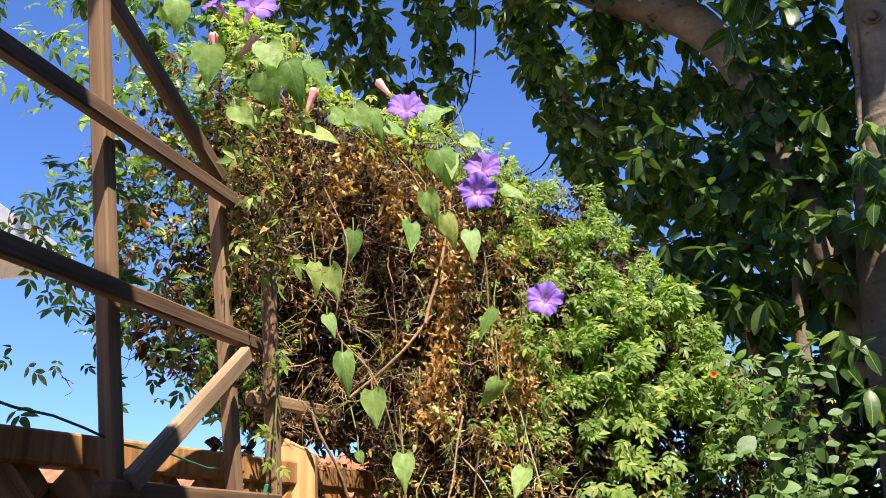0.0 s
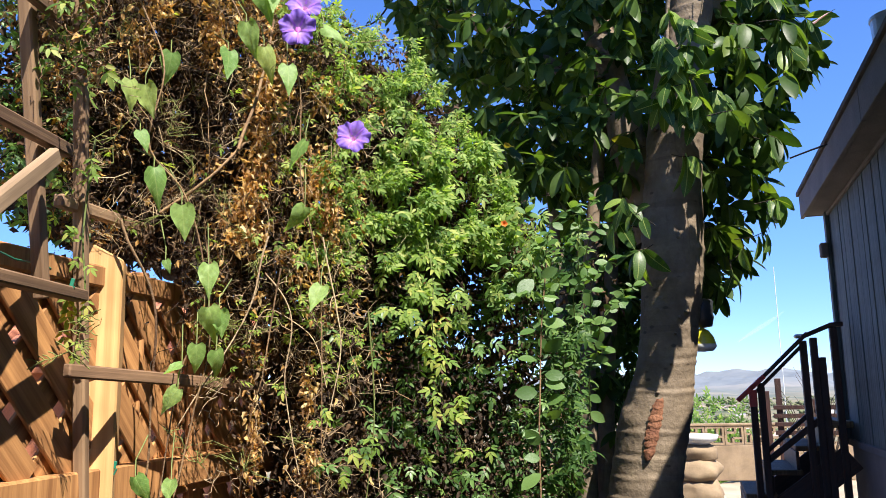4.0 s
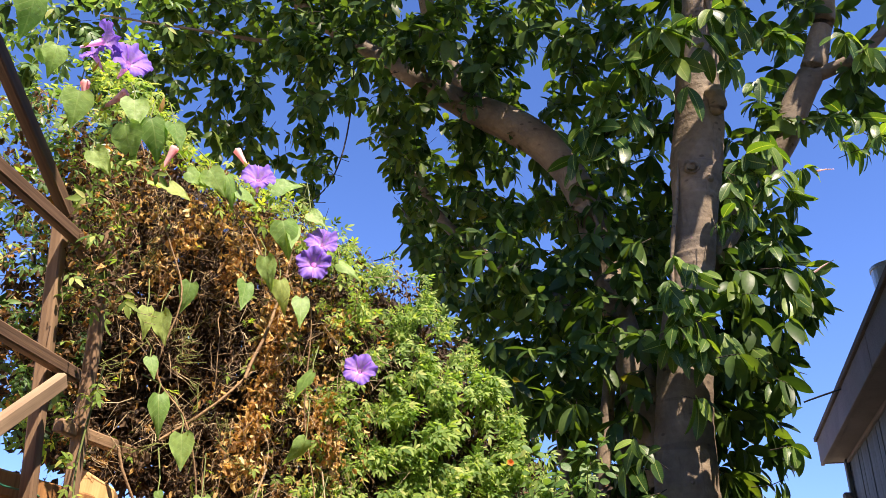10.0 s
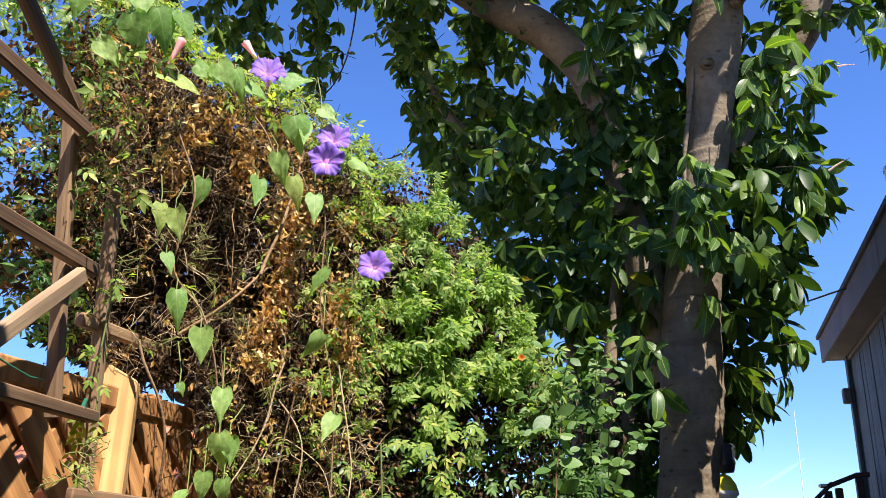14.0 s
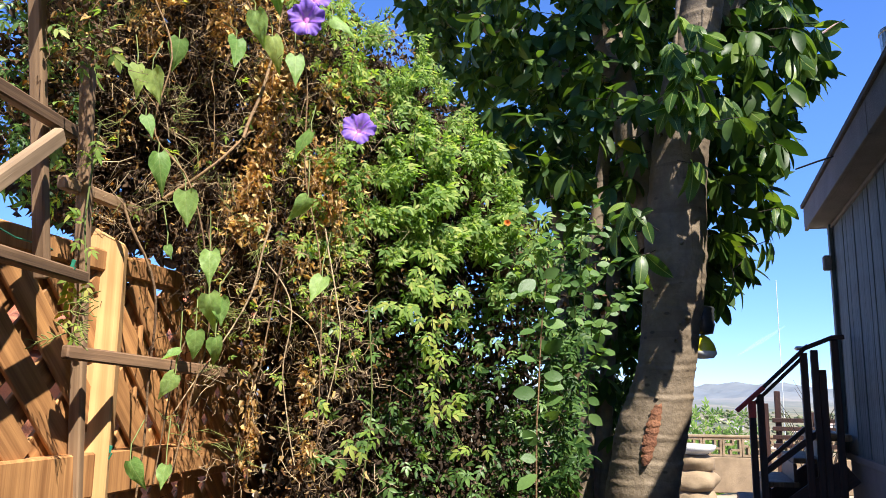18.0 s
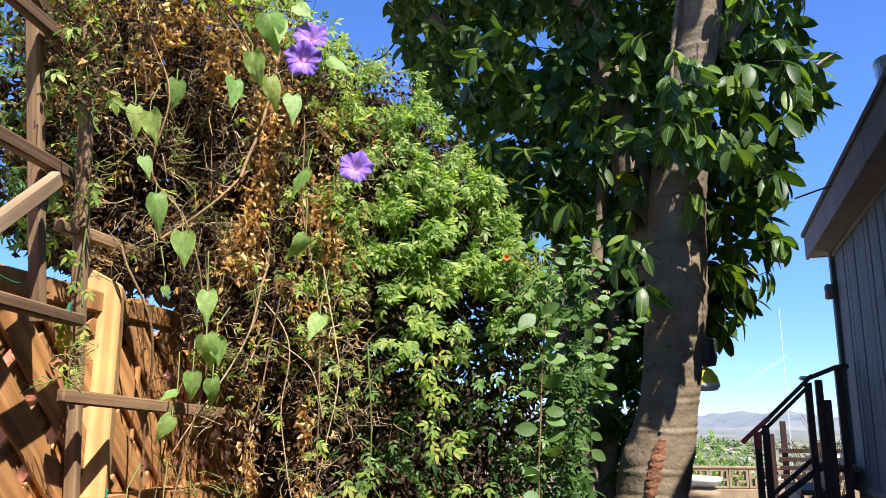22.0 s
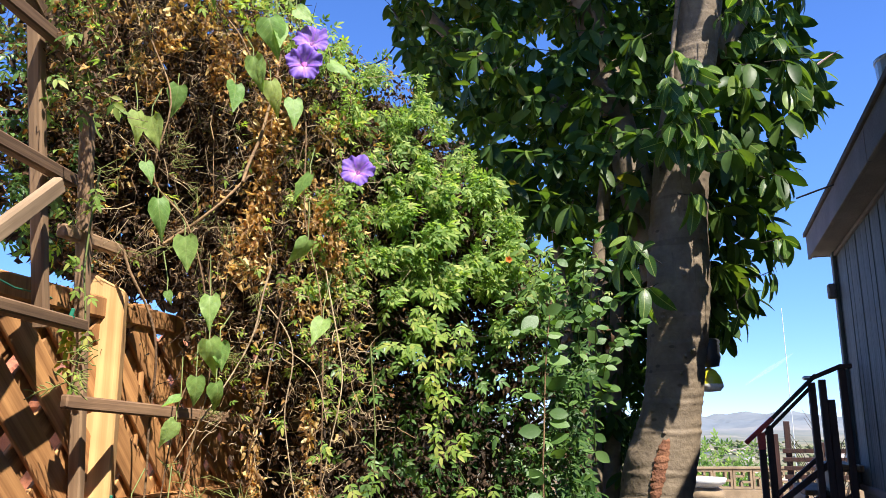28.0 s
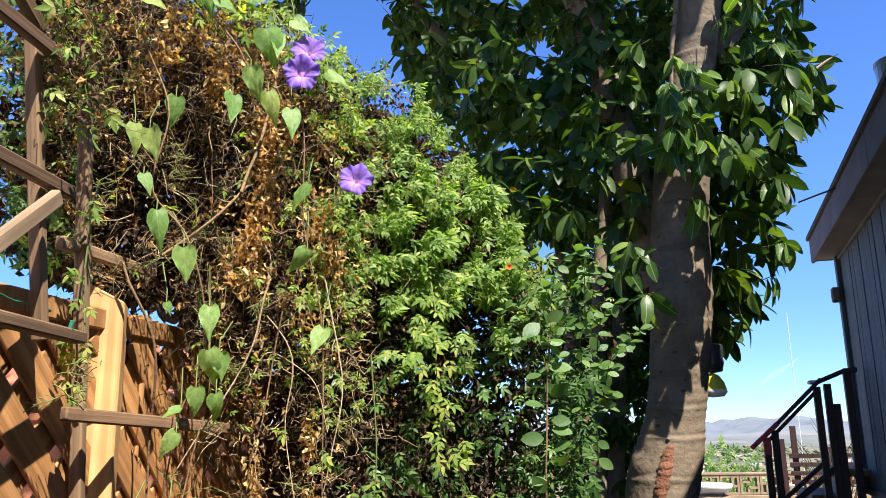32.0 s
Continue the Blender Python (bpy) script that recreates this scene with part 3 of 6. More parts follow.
def house():
    h = thing("house", "grey timber-sided raised house with overhanging eave", "house", m=HOUSE)
    L = 13.0
    part("wall", boxbm(0.12, L, EAVE - 1.05, Matrix.Translation((0.08, -L / 2, (EAVE + 1.05) / 2))), SIDING, h)
    part("end_wall", boxbm(6.0, 0.12, EAVE - 0.2, Matrix.Translation((3.16, -0.07, (EAVE + 0.2) / 2 - 0.1))), SIDING, h)
    part("skirting", boxbm(0.14, L, 1.05, Matrix.Translation((0.09, -L / 2, 0.525)), 0.01), FASCIA, h, "pale skirting panel under the siding")
    me_w = [0.10, 0.20, 0.20, 0.14, 0.20]
    y = 0.0
    k = 0
    while y < 8.6:
        w = me_w[k % 5]
        bm = boxbm(0.016, w - 0.012, EAVE - 1.08, None, 0.004)
        b = part("siding_board", bm, SIDING, h)
        b.matrix_basis = Matrix.Translation((0.013 + 0.002 * math.sin(k * 2.3), -y - w / 2, (EAVE + 1.08) / 2))
        y += w
        k += 1
    part("corner_trim", boxbm(0.03, 0.09, EAVE - 1.05, Matrix.Translation((-0.012, -0.03, (EAVE + 1.05) / 2)), 0.004), SIDING, h)
    part("sill_board", boxbm(0.03, L, 0.05, Matrix.Translation((0.0, -L / 2, 1.07)), 0.004), FASCIA, h)
    # roof: slab rising from the eave, fascia, soffit, drip edge
    tilt = pose(0, 0, 0, 0, -14, 0)
    part("roof", boxbm(3.6, L + 0.2, 0.06, Matrix.Translation((-0.17, -L / 2 + 0.05, EAVE + 0.225)) @ tilt @ Matrix.Translation((1.8, 0, 0)), 0.01), ROOFING, h)
    part("soffit", boxbm(0.16, L + 0.1, 0.02, Matrix.Translation((-0.075, -L / 2 + 0.08, EAVE + 0.02))), FASCIA, h, "shaded soffit board")
    for i in range(5):
        b = part("fascia_board", boxbm(0.028, 2.72, 0.2, None, 0.004), FASCIA, h)
        b.matrix_basis = Matrix.Translation((-0.168, 0.15 - 1.365 - 2.73 * i, EAVE + 0.09 + 0.001 * (i % 2)))
    part("gable_fascia", boxbm(0.16, 0.028, 0.19, Matrix.Translation((-0.07, 0.136, EAVE + 0.1)), 0.004), FASCIA, h)
    part("drip_edge", boxbm(0.05, L + 0.2, 0.035, Matrix.Translation((-0.178, -L / 2 + 0.06, EAVE + 0.205)), 0.004), ROOFING, h)
    part("batten", boxbm(0.02, L, 0.03, Matrix.Translation((-0.005, -L / 2, EAVE - 0.02)), 0.003), FASCIA, h)
    # window
    wy, wz, ww, wh = -3.45, 2.2, 1.6, 1.1
    win = part("window", boxbm(0.05, ww, wh, Matrix.Translation((-0.005, wy, wz)), 0.004), GLASS, h, "dark reflecting window pane")
    for sy, sz, dy, dz in ((0.06, wh + 0.12, -ww / 2 - 0.03, 0), (0.06, wh + 0.12, ww / 2 + 0.03, 0), (ww, 0.06, 0, wh / 2 + 0.03), (ww, 0.06, 0, -wh / 2 - 0.03)):
        part("window_frame", boxbm(0.07, sy, sz, Matrix.Translation((-0.02, wy + dy, wz + dz)), 0.006), WHITE, win, "white painted frame")
    # vent, wire bracket and junction box
    vent = thing("roof_vent", "galvanised round metal vent cap on the roof", "vent", m=HOUSE @ Matrix.Translation((0.08, -2.4, EAVE + 0.31)))
    bm = bmesh.new()
    bmesh.ops.create_cone(bm, cap_ends=True, segments=20, radius1=0.065, radius2=0.065, depth=0.26, matrix=Matrix.Translation((0, 0, 0.08)))
    part("pipe", bm, GALV, vent, smooth=False)
    bm = bmesh.new()
    bmesh.ops.create_cone(bm, cap_ends=True, segments=24, radius1=0.12, radius2=0.125, depth=0.11, matrix=Matrix.Translation((0, 0, 0.26)))
    part("cap", bm, GALV, vent)
    bm = bmesh.new()
    bmesh.ops.create_cone(bm, cap_ends=True, segments=24, radius1=0.13, radius2=0.13, depth=0.018, matrix=Matrix.Translation((0, 0, 0.318)))
    part("rim", bm, GALV, vent)
    st = thing("eave_bracket", "thin dark metal rod sticking out from the eave", "rod", m=HOUSE)
    tubes("rod", [([(-0.17, -1.5, EAVE + 0.18), (-0.28, -1.45, EAVE + 0.16), (-0.41, -1.40, EAVE + 0.13)], 0.007, 0.006)], BLACK, st, 6)
    jb = thing("junction_box", "small grey box on the corner of the siding", "box", m=HOUSE)
    part("case", boxbm(0.06, 0.08, 0.12, Matrix.Translation((-0.055, -0.05, 2.60)), 0.01), FASCIA, jb)


house()


def stairs():
    """Steps that lead up to the wall near its far corner, with rails of dark red timber."""
    s = thing("porch_stairs", "dark red-stained timber porch stairs with handrails", "stairs", m=HOUSE)
    y0, y1 = -0.40, 0.55
    land, rise, run = 1.24, 0.18, 0.19
    mid = (y0 + y1) / 2
    part("landing", boxbm(0.26, y1 - y0, 0.05, Matrix.Translation((-0.15, mid, land - 0.025)), 0.006), WEATHERED, s, "weathered grey landing boards")
    for i in range(6):
        z = land - rise * (i + 1)
        x = -0.22 - run * i
        # treads use the darkened wood in place of the shade on them
        part("tread", boxbm(run + 0.04, y1 - y0, 0.04, Matrix.Translation((x - run / 2 - 0.01, mid, z - 0.02)), 0.006), SHADEDWOOD, s, "worn grey tread with shade put into its colour")
        part("riser", boxbm(0.025, y1 - y0, rise - 0.044, Matrix.Translation((x - 0.02, mid, z + rise / 2 - 0.02)), 0.003), REDWOOD, s)
    for y in (y0 - 0.03, y1 + 0.03):
        beam("stringer", (-0.05, y, land - 0.26), (-1.3, y, 0.02), 0.035, 0.2, REDWOOD, s)
        if y > 0:
            continue
        for x, zb, zt in ((-0.715, 0.0, 1.478), (-0.652, 0.0, 1.535), (-0.325, 0.0, 1.85), (-0.25, 0.0, 1.87), (-0.20, 0.0, 1.72), (-0.105, 0.0, 1.945)):
            b = part("post", boxbm(0.050, 0.07, zt - zb, None, 0.005), REDWOOD, s)
            b.matrix_basis = Matrix.Translation((x, y, (zt + zb) / 2))
        beam("handrail", (-0.63, y, 1.582), (-0.29, y, 1.905), 0.085, 0.028, REDWOOD, s)
        beam("red_rail_end", (-0.83, y, 1.402), (-0.625, y, 1.587), 0.087, 0.034, REDPAINT, s, "bright red painted rail end")
        b = part("red_post_top", boxbm(0.056, 0.076, 0.13, None, 0.005), REDPAINT, s, "bright red painted post top")
        b.matrix_basis = Matrix.Translation((-0.715, y, 1.418))
        beam("lower_rail", (-0.72, y, 1.44), (-0.32, y, 1.825), 0.035, 0.026, REDWOOD, s)
        beam("mid_rail", (-0.655, y, 1.01), (-0.34, y, 1.285), 0.035, 0.032, REDWOOD, s)
        beam("mid_rail", (-0.65, y, 0.945), (-0.245, y, 1.262), 0.035, 0.045, REDWOOD, s)
        beam("mid_rail", (-0.25, y, 1.245), (-0.06, y, 1.215), 0.035, 0.035, WEATHERED, s)
        beam("top_rail", (-0.33, y, 1.878), (-0.125, y, 1.96), 0.09, 0.034, REDWOOD, s)
        beam("top_rail", (-0.13, y, 1.962), (-0.035, y, 1.966), 0.09, 0.034, REDWOOD, s)
        b = part("post_cap", boxbm(0.08, 0.08, 0.03, None, 0.012), GALV, s, "small solar lamp cap")
        b.matrix_basis = Matrix.Translation((-0.345, y, 1.885))
    return s


stairs()


def porch_roof():
    """Unseen roof over where the camera stands, added to shade the near fence."""
    p = thing("porch_roof", "plain timber roof, unseen, added to shade the near fence", "porch roof")
    part("roof_deck", boxbm(3.9, 3.15, 0.05, Matrix.Translation((-1.1, -1.425, 3.28)), 0.005), WEATHERED, p)
    # extra deck pieces that set where the shadow's edge falls
    part("side_deck", boxbm(1.9, 0.62, 0.05, Matrix.Translation((-1.32, 0.46, 3.28)), 0.005), WEATHERED, p)
    part("side_deck", boxbm(0.55, 0.07, 0.05, Matrix.Translation((-0.09, 0.185, 3.28)), 0.005), WEATHERED, p)
    part("front_beam", boxbm(3.9, 0.06, 0.12, Matrix.Translation((-1.1, 0.12, 3.19)), 0.005), WEATHERED, p)
    for i in range(6):
        part("rafter", boxbm(0.05, 3.0, 0.1, Matrix.Translation((-2.9 + 0.72 * i, -1.42, 3.2)), 0.004), WEATHERED, p)
    for x in (-2.9, 0.7):
        part("post", boxbm(0.09, 0.09, 3.15, Matrix.Translation((x, -2.7, 1.575)), 0.005), WEATHERED, p)


porch_roof()

# ---------- fence and trellis ----------
FX = -0.787      # the fence's plane, before it is turned along its line


def fence():
    line = Matrix.Translation((-0.75, 1.6, 0)) @ pose(0, 0, 0, 0, 0, -10.5) @ Matrix.Translation((0.75, -1.6, 0))
    f = thing("lattice_fence", "brown stained wooden fence with diagonal lattice panels", "fence", m=line)
    y0, y1, top = 0.0, 6.6, 1.788
    part("top_rail", boxbm(0.05, y1 - y0, 0.046, Matrix.Translation((FX + 0.012, (y0 + y1) / 2, top - 0.023)), 0.004), LATTICE, f)
    part("upper_rail", boxbm(0.04, y1 - y0, 0.05, Matrix.Translation((FX - 0.012, (y0 + y1) / 2, top - 0.09)), 0.004), LATTICE, f)
    part("mid_rail", boxbm(0.05, y1 - y0, 0.09, Matrix.Translation((FX + 0.022, (y0 + y1) / 2, 1.325)), 0.004), LATTICE, f, "reddish horizontal rail")
    part("low_rail", boxbm(0.05, y1 - y0, 0.09, Matrix.Translation((FX + 0.022, (y0 + y1) / 2, 0.2)), 0.004), LATTICE, f)
    for z0, z1, pitch in ((1.365, top - 0.049, 0.11), (0.24, 1.285, 0.11)):
        hgt = z1 - z0
        for layer, sgn in ((0, 1), (1, -1)):
            me = None
            y = y0 - hgt
            end = y1
            while y < end:
                a, b = (y, z0), (y + hgt, z1)
                lo = max(0.0, (y0 - y) / hgt)
                hi = min(1.0, (end - y) / hgt)
                if hi - lo > 0.05:
                    p = [(y + hgt * k, (z0 + hgt * k) if sgn > 0 else (z1 - hgt * k)) for k in (lo, hi)]
                    xx = FX + 0.012 + 0.012 * layer
                    beam("lattice_slat", (xx, p[0][0], p[0][1]), (xx, p[1][0], p[1][1]), 0.01, 0.068, LATTICE, f, "", 0.002)
                y += pitch * 1.25
    for y in (0.25, 3.6, 6.4):
        part("post", boxbm(0.09, 0.09, 1.82, Matrix.Translation((FX - 0.02, y, 0.91)), 0.006), LATTICE, f)
    # light post with one clipped top corner
    bm = boxbm(0.092, 0.09, 1.84, None, 0.004)
    for v in bm.verts:
        if v.co.z > 0.8 and v.co.x > 0.02:
            v.co.z -= 0.045
    p = part("light_post", bm, FRESH, f, "pale tan new fence post with a clipped top")
    p.matrix_basis = Matrix.Translation((-0.780, 1.735, 0.93)) @ pose(0, 0, 0, 0, 0, 27)
    p = part("side_post", boxbm(0.042, 0.03, 1.80, None, 0.003), LATTICE, f)
    p.matrix_basis = Matrix.Translation((-0.800, 1.870, 0.90)) @ pose(0, 0, 0, 0, 1.5, 27)
    for z in (1.335, 1.06):
        beam("front_rail", (-0.718, 1.95, z), (-0.718, 5.2, z - 0.01), 0.03, 0.06, LATTICE, f, "sunlit orange-brown rail")
    for i in (0, 3, 5, 8):
        b = part("picket", boxbm(0.018, 0.06, 1.74 + 0.03 * math.sin(i * 2.1), None, 0.003), PICKET, f)
        b.matrix_basis = Matrix.Translation((-0.744, 2.10 + 0.185 * i, 0.87)) @ pose(0, 0, 0, 2 * math.sin(i * 1.7), 0, 0)


fence()


def trellis():
    t = thing("trellis", "weathered two-by-two timber trellis carrying the vines", "trellis")
    for x, (ya, za), (yb, zb), zt in ((-0.736, (1.073, 1.813), (0.987, 2.227), 2.71), (-0.735, (1.432, 1.726), (1.328, 2.169), 2.225), (-0.735, (1.592, 1.764), (1.517, 2.348), 2.32)):
        k = (yb - ya) / (zb - za)
        z0 = 1.69 if x == -0.735 and ya < 1.5 else 0.0
        beam("stake", (x, ya + k * (z0 - za), z0), (x, ya + k * (zt - za), zt), 0.024, 0.025, WEATHERED, t)
    # rails darker than the stakes: their shaded faces put into the colour
    beam("rail", (-0.706, 0.2415, 1.913), (-0.706, 1.45, 1.966), 0.020, 0.025, SHADEDWOOD, t)
    beam("rail", (-0.706, 0.2415, 2.121), (-0.706, 1.364, 2.200), 0.020, 0.025, SHADEDWOOD, t)
    beam("rail", (-0.80, 0.80, 2.55), (-0.80, 1.56, 2.27), 0.022, 0.030, SHADEDWOOD, t)
    beam("rail", (-0.70, 1.02, 1.698), (-0.70, 1.52, 1.703), 0.03, 0.022, SHADEDWOOD, t)
    beam("rail", (-0.745, 1.50, 1.885), (-0.745, 1.98, 1.92), 0.02, 0.026, WEATHERED, t)
    beam("slat", (-0.71, 1.50, 1.563), (-0.40, 2.45, 1.52), 0.018, 0.026, SHADEDWOOD, t)
    beam("brace", (-0.686, 1.056, 1.708), (-0.686, 1.362, 1.932), 0.018, 0.028, PALEWOOD, t, "sunlit diagonal brace")
    w = thing("tie_wire", "thin green plastic-coated wire along the fence", "wire")
    pts = [(-0.70 - 0.004 * i, 0.4 + 0.07 * i, 1.83 - 0.075 * math.sin(min(1.57, i * 0.1)) + 0.004 * math.sin(i * 1.7)) for i in range(20)]
    tubes("wire", [(pts, 0.0018, 0.0018)], GREENWIRE, w, 5)


trellis()

# ---------- the tree ----------
def spline(ctrl, n):
    """Smooth points through the control points (Catmull-Rom)."""
    c = np.array([ctrl[0], *ctrl, ctrl[-1]], float)
    out = []
    for s in np.linspace(0, len(ctrl) - 1 - 1e-6, n):
        i = int(s)
        u = s - i
        p0, p1, p2, p3 = c[i], c[i + 1], c[i + 2], c[i + 3]
        out.append(0.5 * (2 * p1 + (p2 - p0) * u + (2 * p0 - 5 * p1 + 4 * p2 - p3) * u * u + (3 * p1 - p0 - 3 * p2 + p3) * u ** 3))
    return np.array(out)


def limb(name, ctrl, parent, n=40, sides=20, rough=0.04, ridges=()):
    """A limb through (bearing, elevation, distance, radius) controls, with rings at the given heights."""
    c = [(*polar(a, e, d), r) for a, e, d, r in ctrl]
    s = spline(c, n)
    v, f = tube_arrays(s[:, :3], s[:, 3], sides)
    out = []
    for i, p in enumerate(v):
        q = s[i // sides, :3]
        k = 1 + rough * 2.2 * noise.noise(Vector(p) * 4) + rough * noise.noise(Vector((p[0] * 9, p[1] * 9, p[2] * 22)))
        wob = 0.022 * noise.noise(Vector((p[0] * 6, p[1] * 6, p[2])))
        for zr, deep_r in ridges:
            t = (p[2] + wob - zr) / 0.009
            if abs(t) < 4:
                k += deep_r * (math.exp(-t * t) - 0.8 * math.exp(-(t - 1.8) ** 2))
        out.append(q + (p - q) * k)
    ob = new(name, mesh_from(name, np.array(out), f, BARK, True))
    ob.parent = parent
    LIMB_PTS.extend(s[::max(3, n // 36), :3])
    return s


RINGS = []
zr = 0.5
while zr < 4.8:
    zr += rng.uniform(0.05, 0.17)
    RINGS.append((zr, rng.uniform(0.008, 0.028)))
LIMB_PTS = []
tree = thing("ficus_tree", "large rubber tree with smooth grey-brown bark and glossy leaves", "tree")
limb("trunk", [(11.8, -22, 3.75, 0.29), (12.3, -14, 3.75, 0.215), (12.7, -8, 3.75, 0.168), (13.0, -5.6, 3.75, 0.152), (13.6, -2.6, 3.75, 0.15), (14.1, -0.8, 3.75, 0.138), (14.5, 1.0, 3.75, 0.128), (15.0, 4.4, 3.75, 0.127), (15.5, 8, 3.75, 0.133), (15.8, 13.1, 3.75, 0.129),
               (16.4, 18.0, 3.75, 0.124), (17.4, 22.7, 3.75, 0.110), (18.1, 26.2, 3.74, 0.099), (18.5, 28.8, 3.73, 0.113), (18.9, 30.9, 3.72, 0.126), (19.3, 33.0, 3.72, 0.128), (19.7, 35.5, 3.7, 0.116), (20.3, 38.5, 3.68, 0.100), (20.9, 42, 3.65, 0.086), (22, 52, 3.5, 0.06)], tree, 560, 36, 0.035, RINGS)
great = limb("limb", [(14.5, 10, 3.9, 0.09), (12.6, 19, 3.95, 0.08), (11.0, 26.0, 4.0, 0.078), (10.3, 28.8, 4.0, 0.084), (9.1, 31.2, 4.0, 0.090), (7.4, 33.2, 4.0, 0.102), (5.6, 34.3, 4.0, 0.109), (2.7, 35.5, 4.0, 0.098), (0.4, 36.3, 4.0, 0.082), (-2.4, 37.4, 4.0, 0.068), (-6.2, 38.9, 4.0, 0.058), (-10.8, 40.5, 4.0, 0.046), (-14, 41.6, 4.0, 0.040), (-20, 45, 3.9, 0.02)], tree, 60)
limb("limb", [(1.5, 36.0, 4.05, 0.05), (-0.6, 38.6, 4.0, 0.055), (-2.8, 42, 4.0, 0.05), (-5, 48, 3.9, 0.035)], tree, 20, 12)
thin = limb("limb", [(-10.0, 40.2, 4.1, 0.026), (-12.7, 39.8, 4.2, 0.020), (-16.5, 39.2, 4.2, 0.015), (-20.3, 39.0, 4.2, 0.011), (-23.5, 38.8, 4.2, 0.008), (-30, 38, 4.4, 0.005)], tree, 40, 12)
limb("limb", [(18.5, 24, 3.9, 0.07), (22.6, 29.0, 4.0, 0.082), (25.0, 31.3, 4.0, 0.078), (26.7, 33.6, 4.0, 0.075), (28.4, 35.6, 4.0, 0.066), (29.3, 37.4, 4.0, 0.056), (30.2, 39.3, 4.0, 0.05), (31, 46, 3.9, 0.03)], tree)
limb("limb", [(28.4, 35.0, 4.0, 0.04), (31.2, 35.4, 4.0, 0.035), (33.5, 36.4, 4.0, 0.03), (38, 39, 3.9, 0.018)], tree, 20, 10)
limb("limb", [(14.0, 16, 4.2, 0.06), (9.5, 21, 4.35, 0.06), (4.0, 24.5, 4.5, 0.05), (-1, 28, 4.6, 0.035), (-4, 32, 4.7, 0.02)], tree, 30, 10)
limb("stump", [(19.7, 37.4, 3.68, 0.045), (20.3, 36.5, 3.65, 0.055), (20.75, 35.6, 3.63, 0.050), (20.95, 34.9, 3.62, 0.044), (21.0, 34.5, 3.615, 0.034), (20.95, 34.45, 3.62, 0.020), (20.9, 34.7, 3.64, 0.010), (20.9, 34.9, 3.65, 0.003)], tree, 60, 30, 0.55)
limb("knot", [(18.5, 30.8, 3.70, 0.045), (18.55, 30.9, 3.605, 0.042), (18.6, 30.95, 3.585, 0.030), (18.6, 30.9, 3.59, 0.017), (18.6, 30.9, 3.61, 0.003)], tree, 14, 14, 0.16)
limb("knot", [(19.6, 30.0, 3.70, 0.03), (19.7, 30.0, 3.64, 0.028), (19.75, 30.0, 3.625, 0.003)], tree, 10, 12, 0.16)
for a_, e_, r_ in ((16.2, 5.2, 0.016), (15.7, 4.8, 0.012), (15.4, 3.7, 0.010), (15.0, 1.7, 0.009), (14.0, -0.2, 0.012), (17.9, 24.2, 0.011), (16.0, 10.2, 0.010), (14.9, 17.6, 0.013)):
    limb("knot", [(a_, e_, 3.70, r_), (a_, e_ + 0.05, 3.635, r_), (a_, e_ + 0.1, 3.612, r_ * 0.75), (a_, e_ + 0.1, 3.614, r_ * 0.4), (a_, e_ + 0.1, 3.63, 0.002)], tree, 10, 12, 0.3)
limb("aerial_root", [(17.6, 31.5, 3.63, 0.009), (16.9, 28.0, 3.64, 0.012), (16.35, 25.5, 3.65, 0.011), (16.1, 23, 3.65, 0.008), (15.6, 20, 3.66, 0.005)], tree, 40, 8, 0.1)
limb("aerial_root", [(10.0, 30.4, 3.92, 0.006), (10.6, 28.8, 3.9, 0.010), (11.2, 27.0, 3.9, 0.011), (11.6, 25.5, 3.92, 0.005)], tree, 20, 8, 0.1)
limb("aerial_root", [(21.7, 43, 3.58, 0.014), (21.6, 41, 3.58, 0.015), (21.6, 39.6, 3.59, 0.013), (21.3, 37.6, 3.6, 0.008)], tree, 16, 8, 0.1)
limb("stem", [(8.6, -20, 3.9, 0.05), (9.0, -8, 3.9, 0.045), (9.6, 4, 3.95, 0.04), (10.6, 14, 4.0, 0.035), (12, 22, 4.0, 0.02)], tree, 24, 10)
limb("stem", [(10.4, -20, 4.05, 0.045), (10.3, -6, 4.05, 0.04), (11.2, 6, 4.05, 0.035), (12.2, 18, 4.05, 0.02)], tree, 24, 10)
limb("stem", [(7.2, -20, 4.0, 0.04), (7.3, -5, 4.0, 0.034), (7.9, 6, 4.0, 0.03), (7.2, 16, 4.0, 0.02)], tree, 24, 10)

FLEAF = blade(1.0, 0.41, 0.26, 0.30, 0.5, 8, 0.0, 0.6)


def twig_line(p, d, n=6, bend=0.15):
    """A crooked twig from p that keeps about the length of d."""
    pts = [np.array(p)]
    d = np.array(d)
    long_ = np.linalg.norm(d)
    k = long_ * bend
    for _ in range(n - 1):
        d = d + rng.normal(size=3) * k + np.array([0, 0, -0.1 * k])
        d *= long_ * 1.15 / max(np.linalg.norm(d), long_ * 1.15)
        pts.append(pts[-1] + d / n)
    return pts


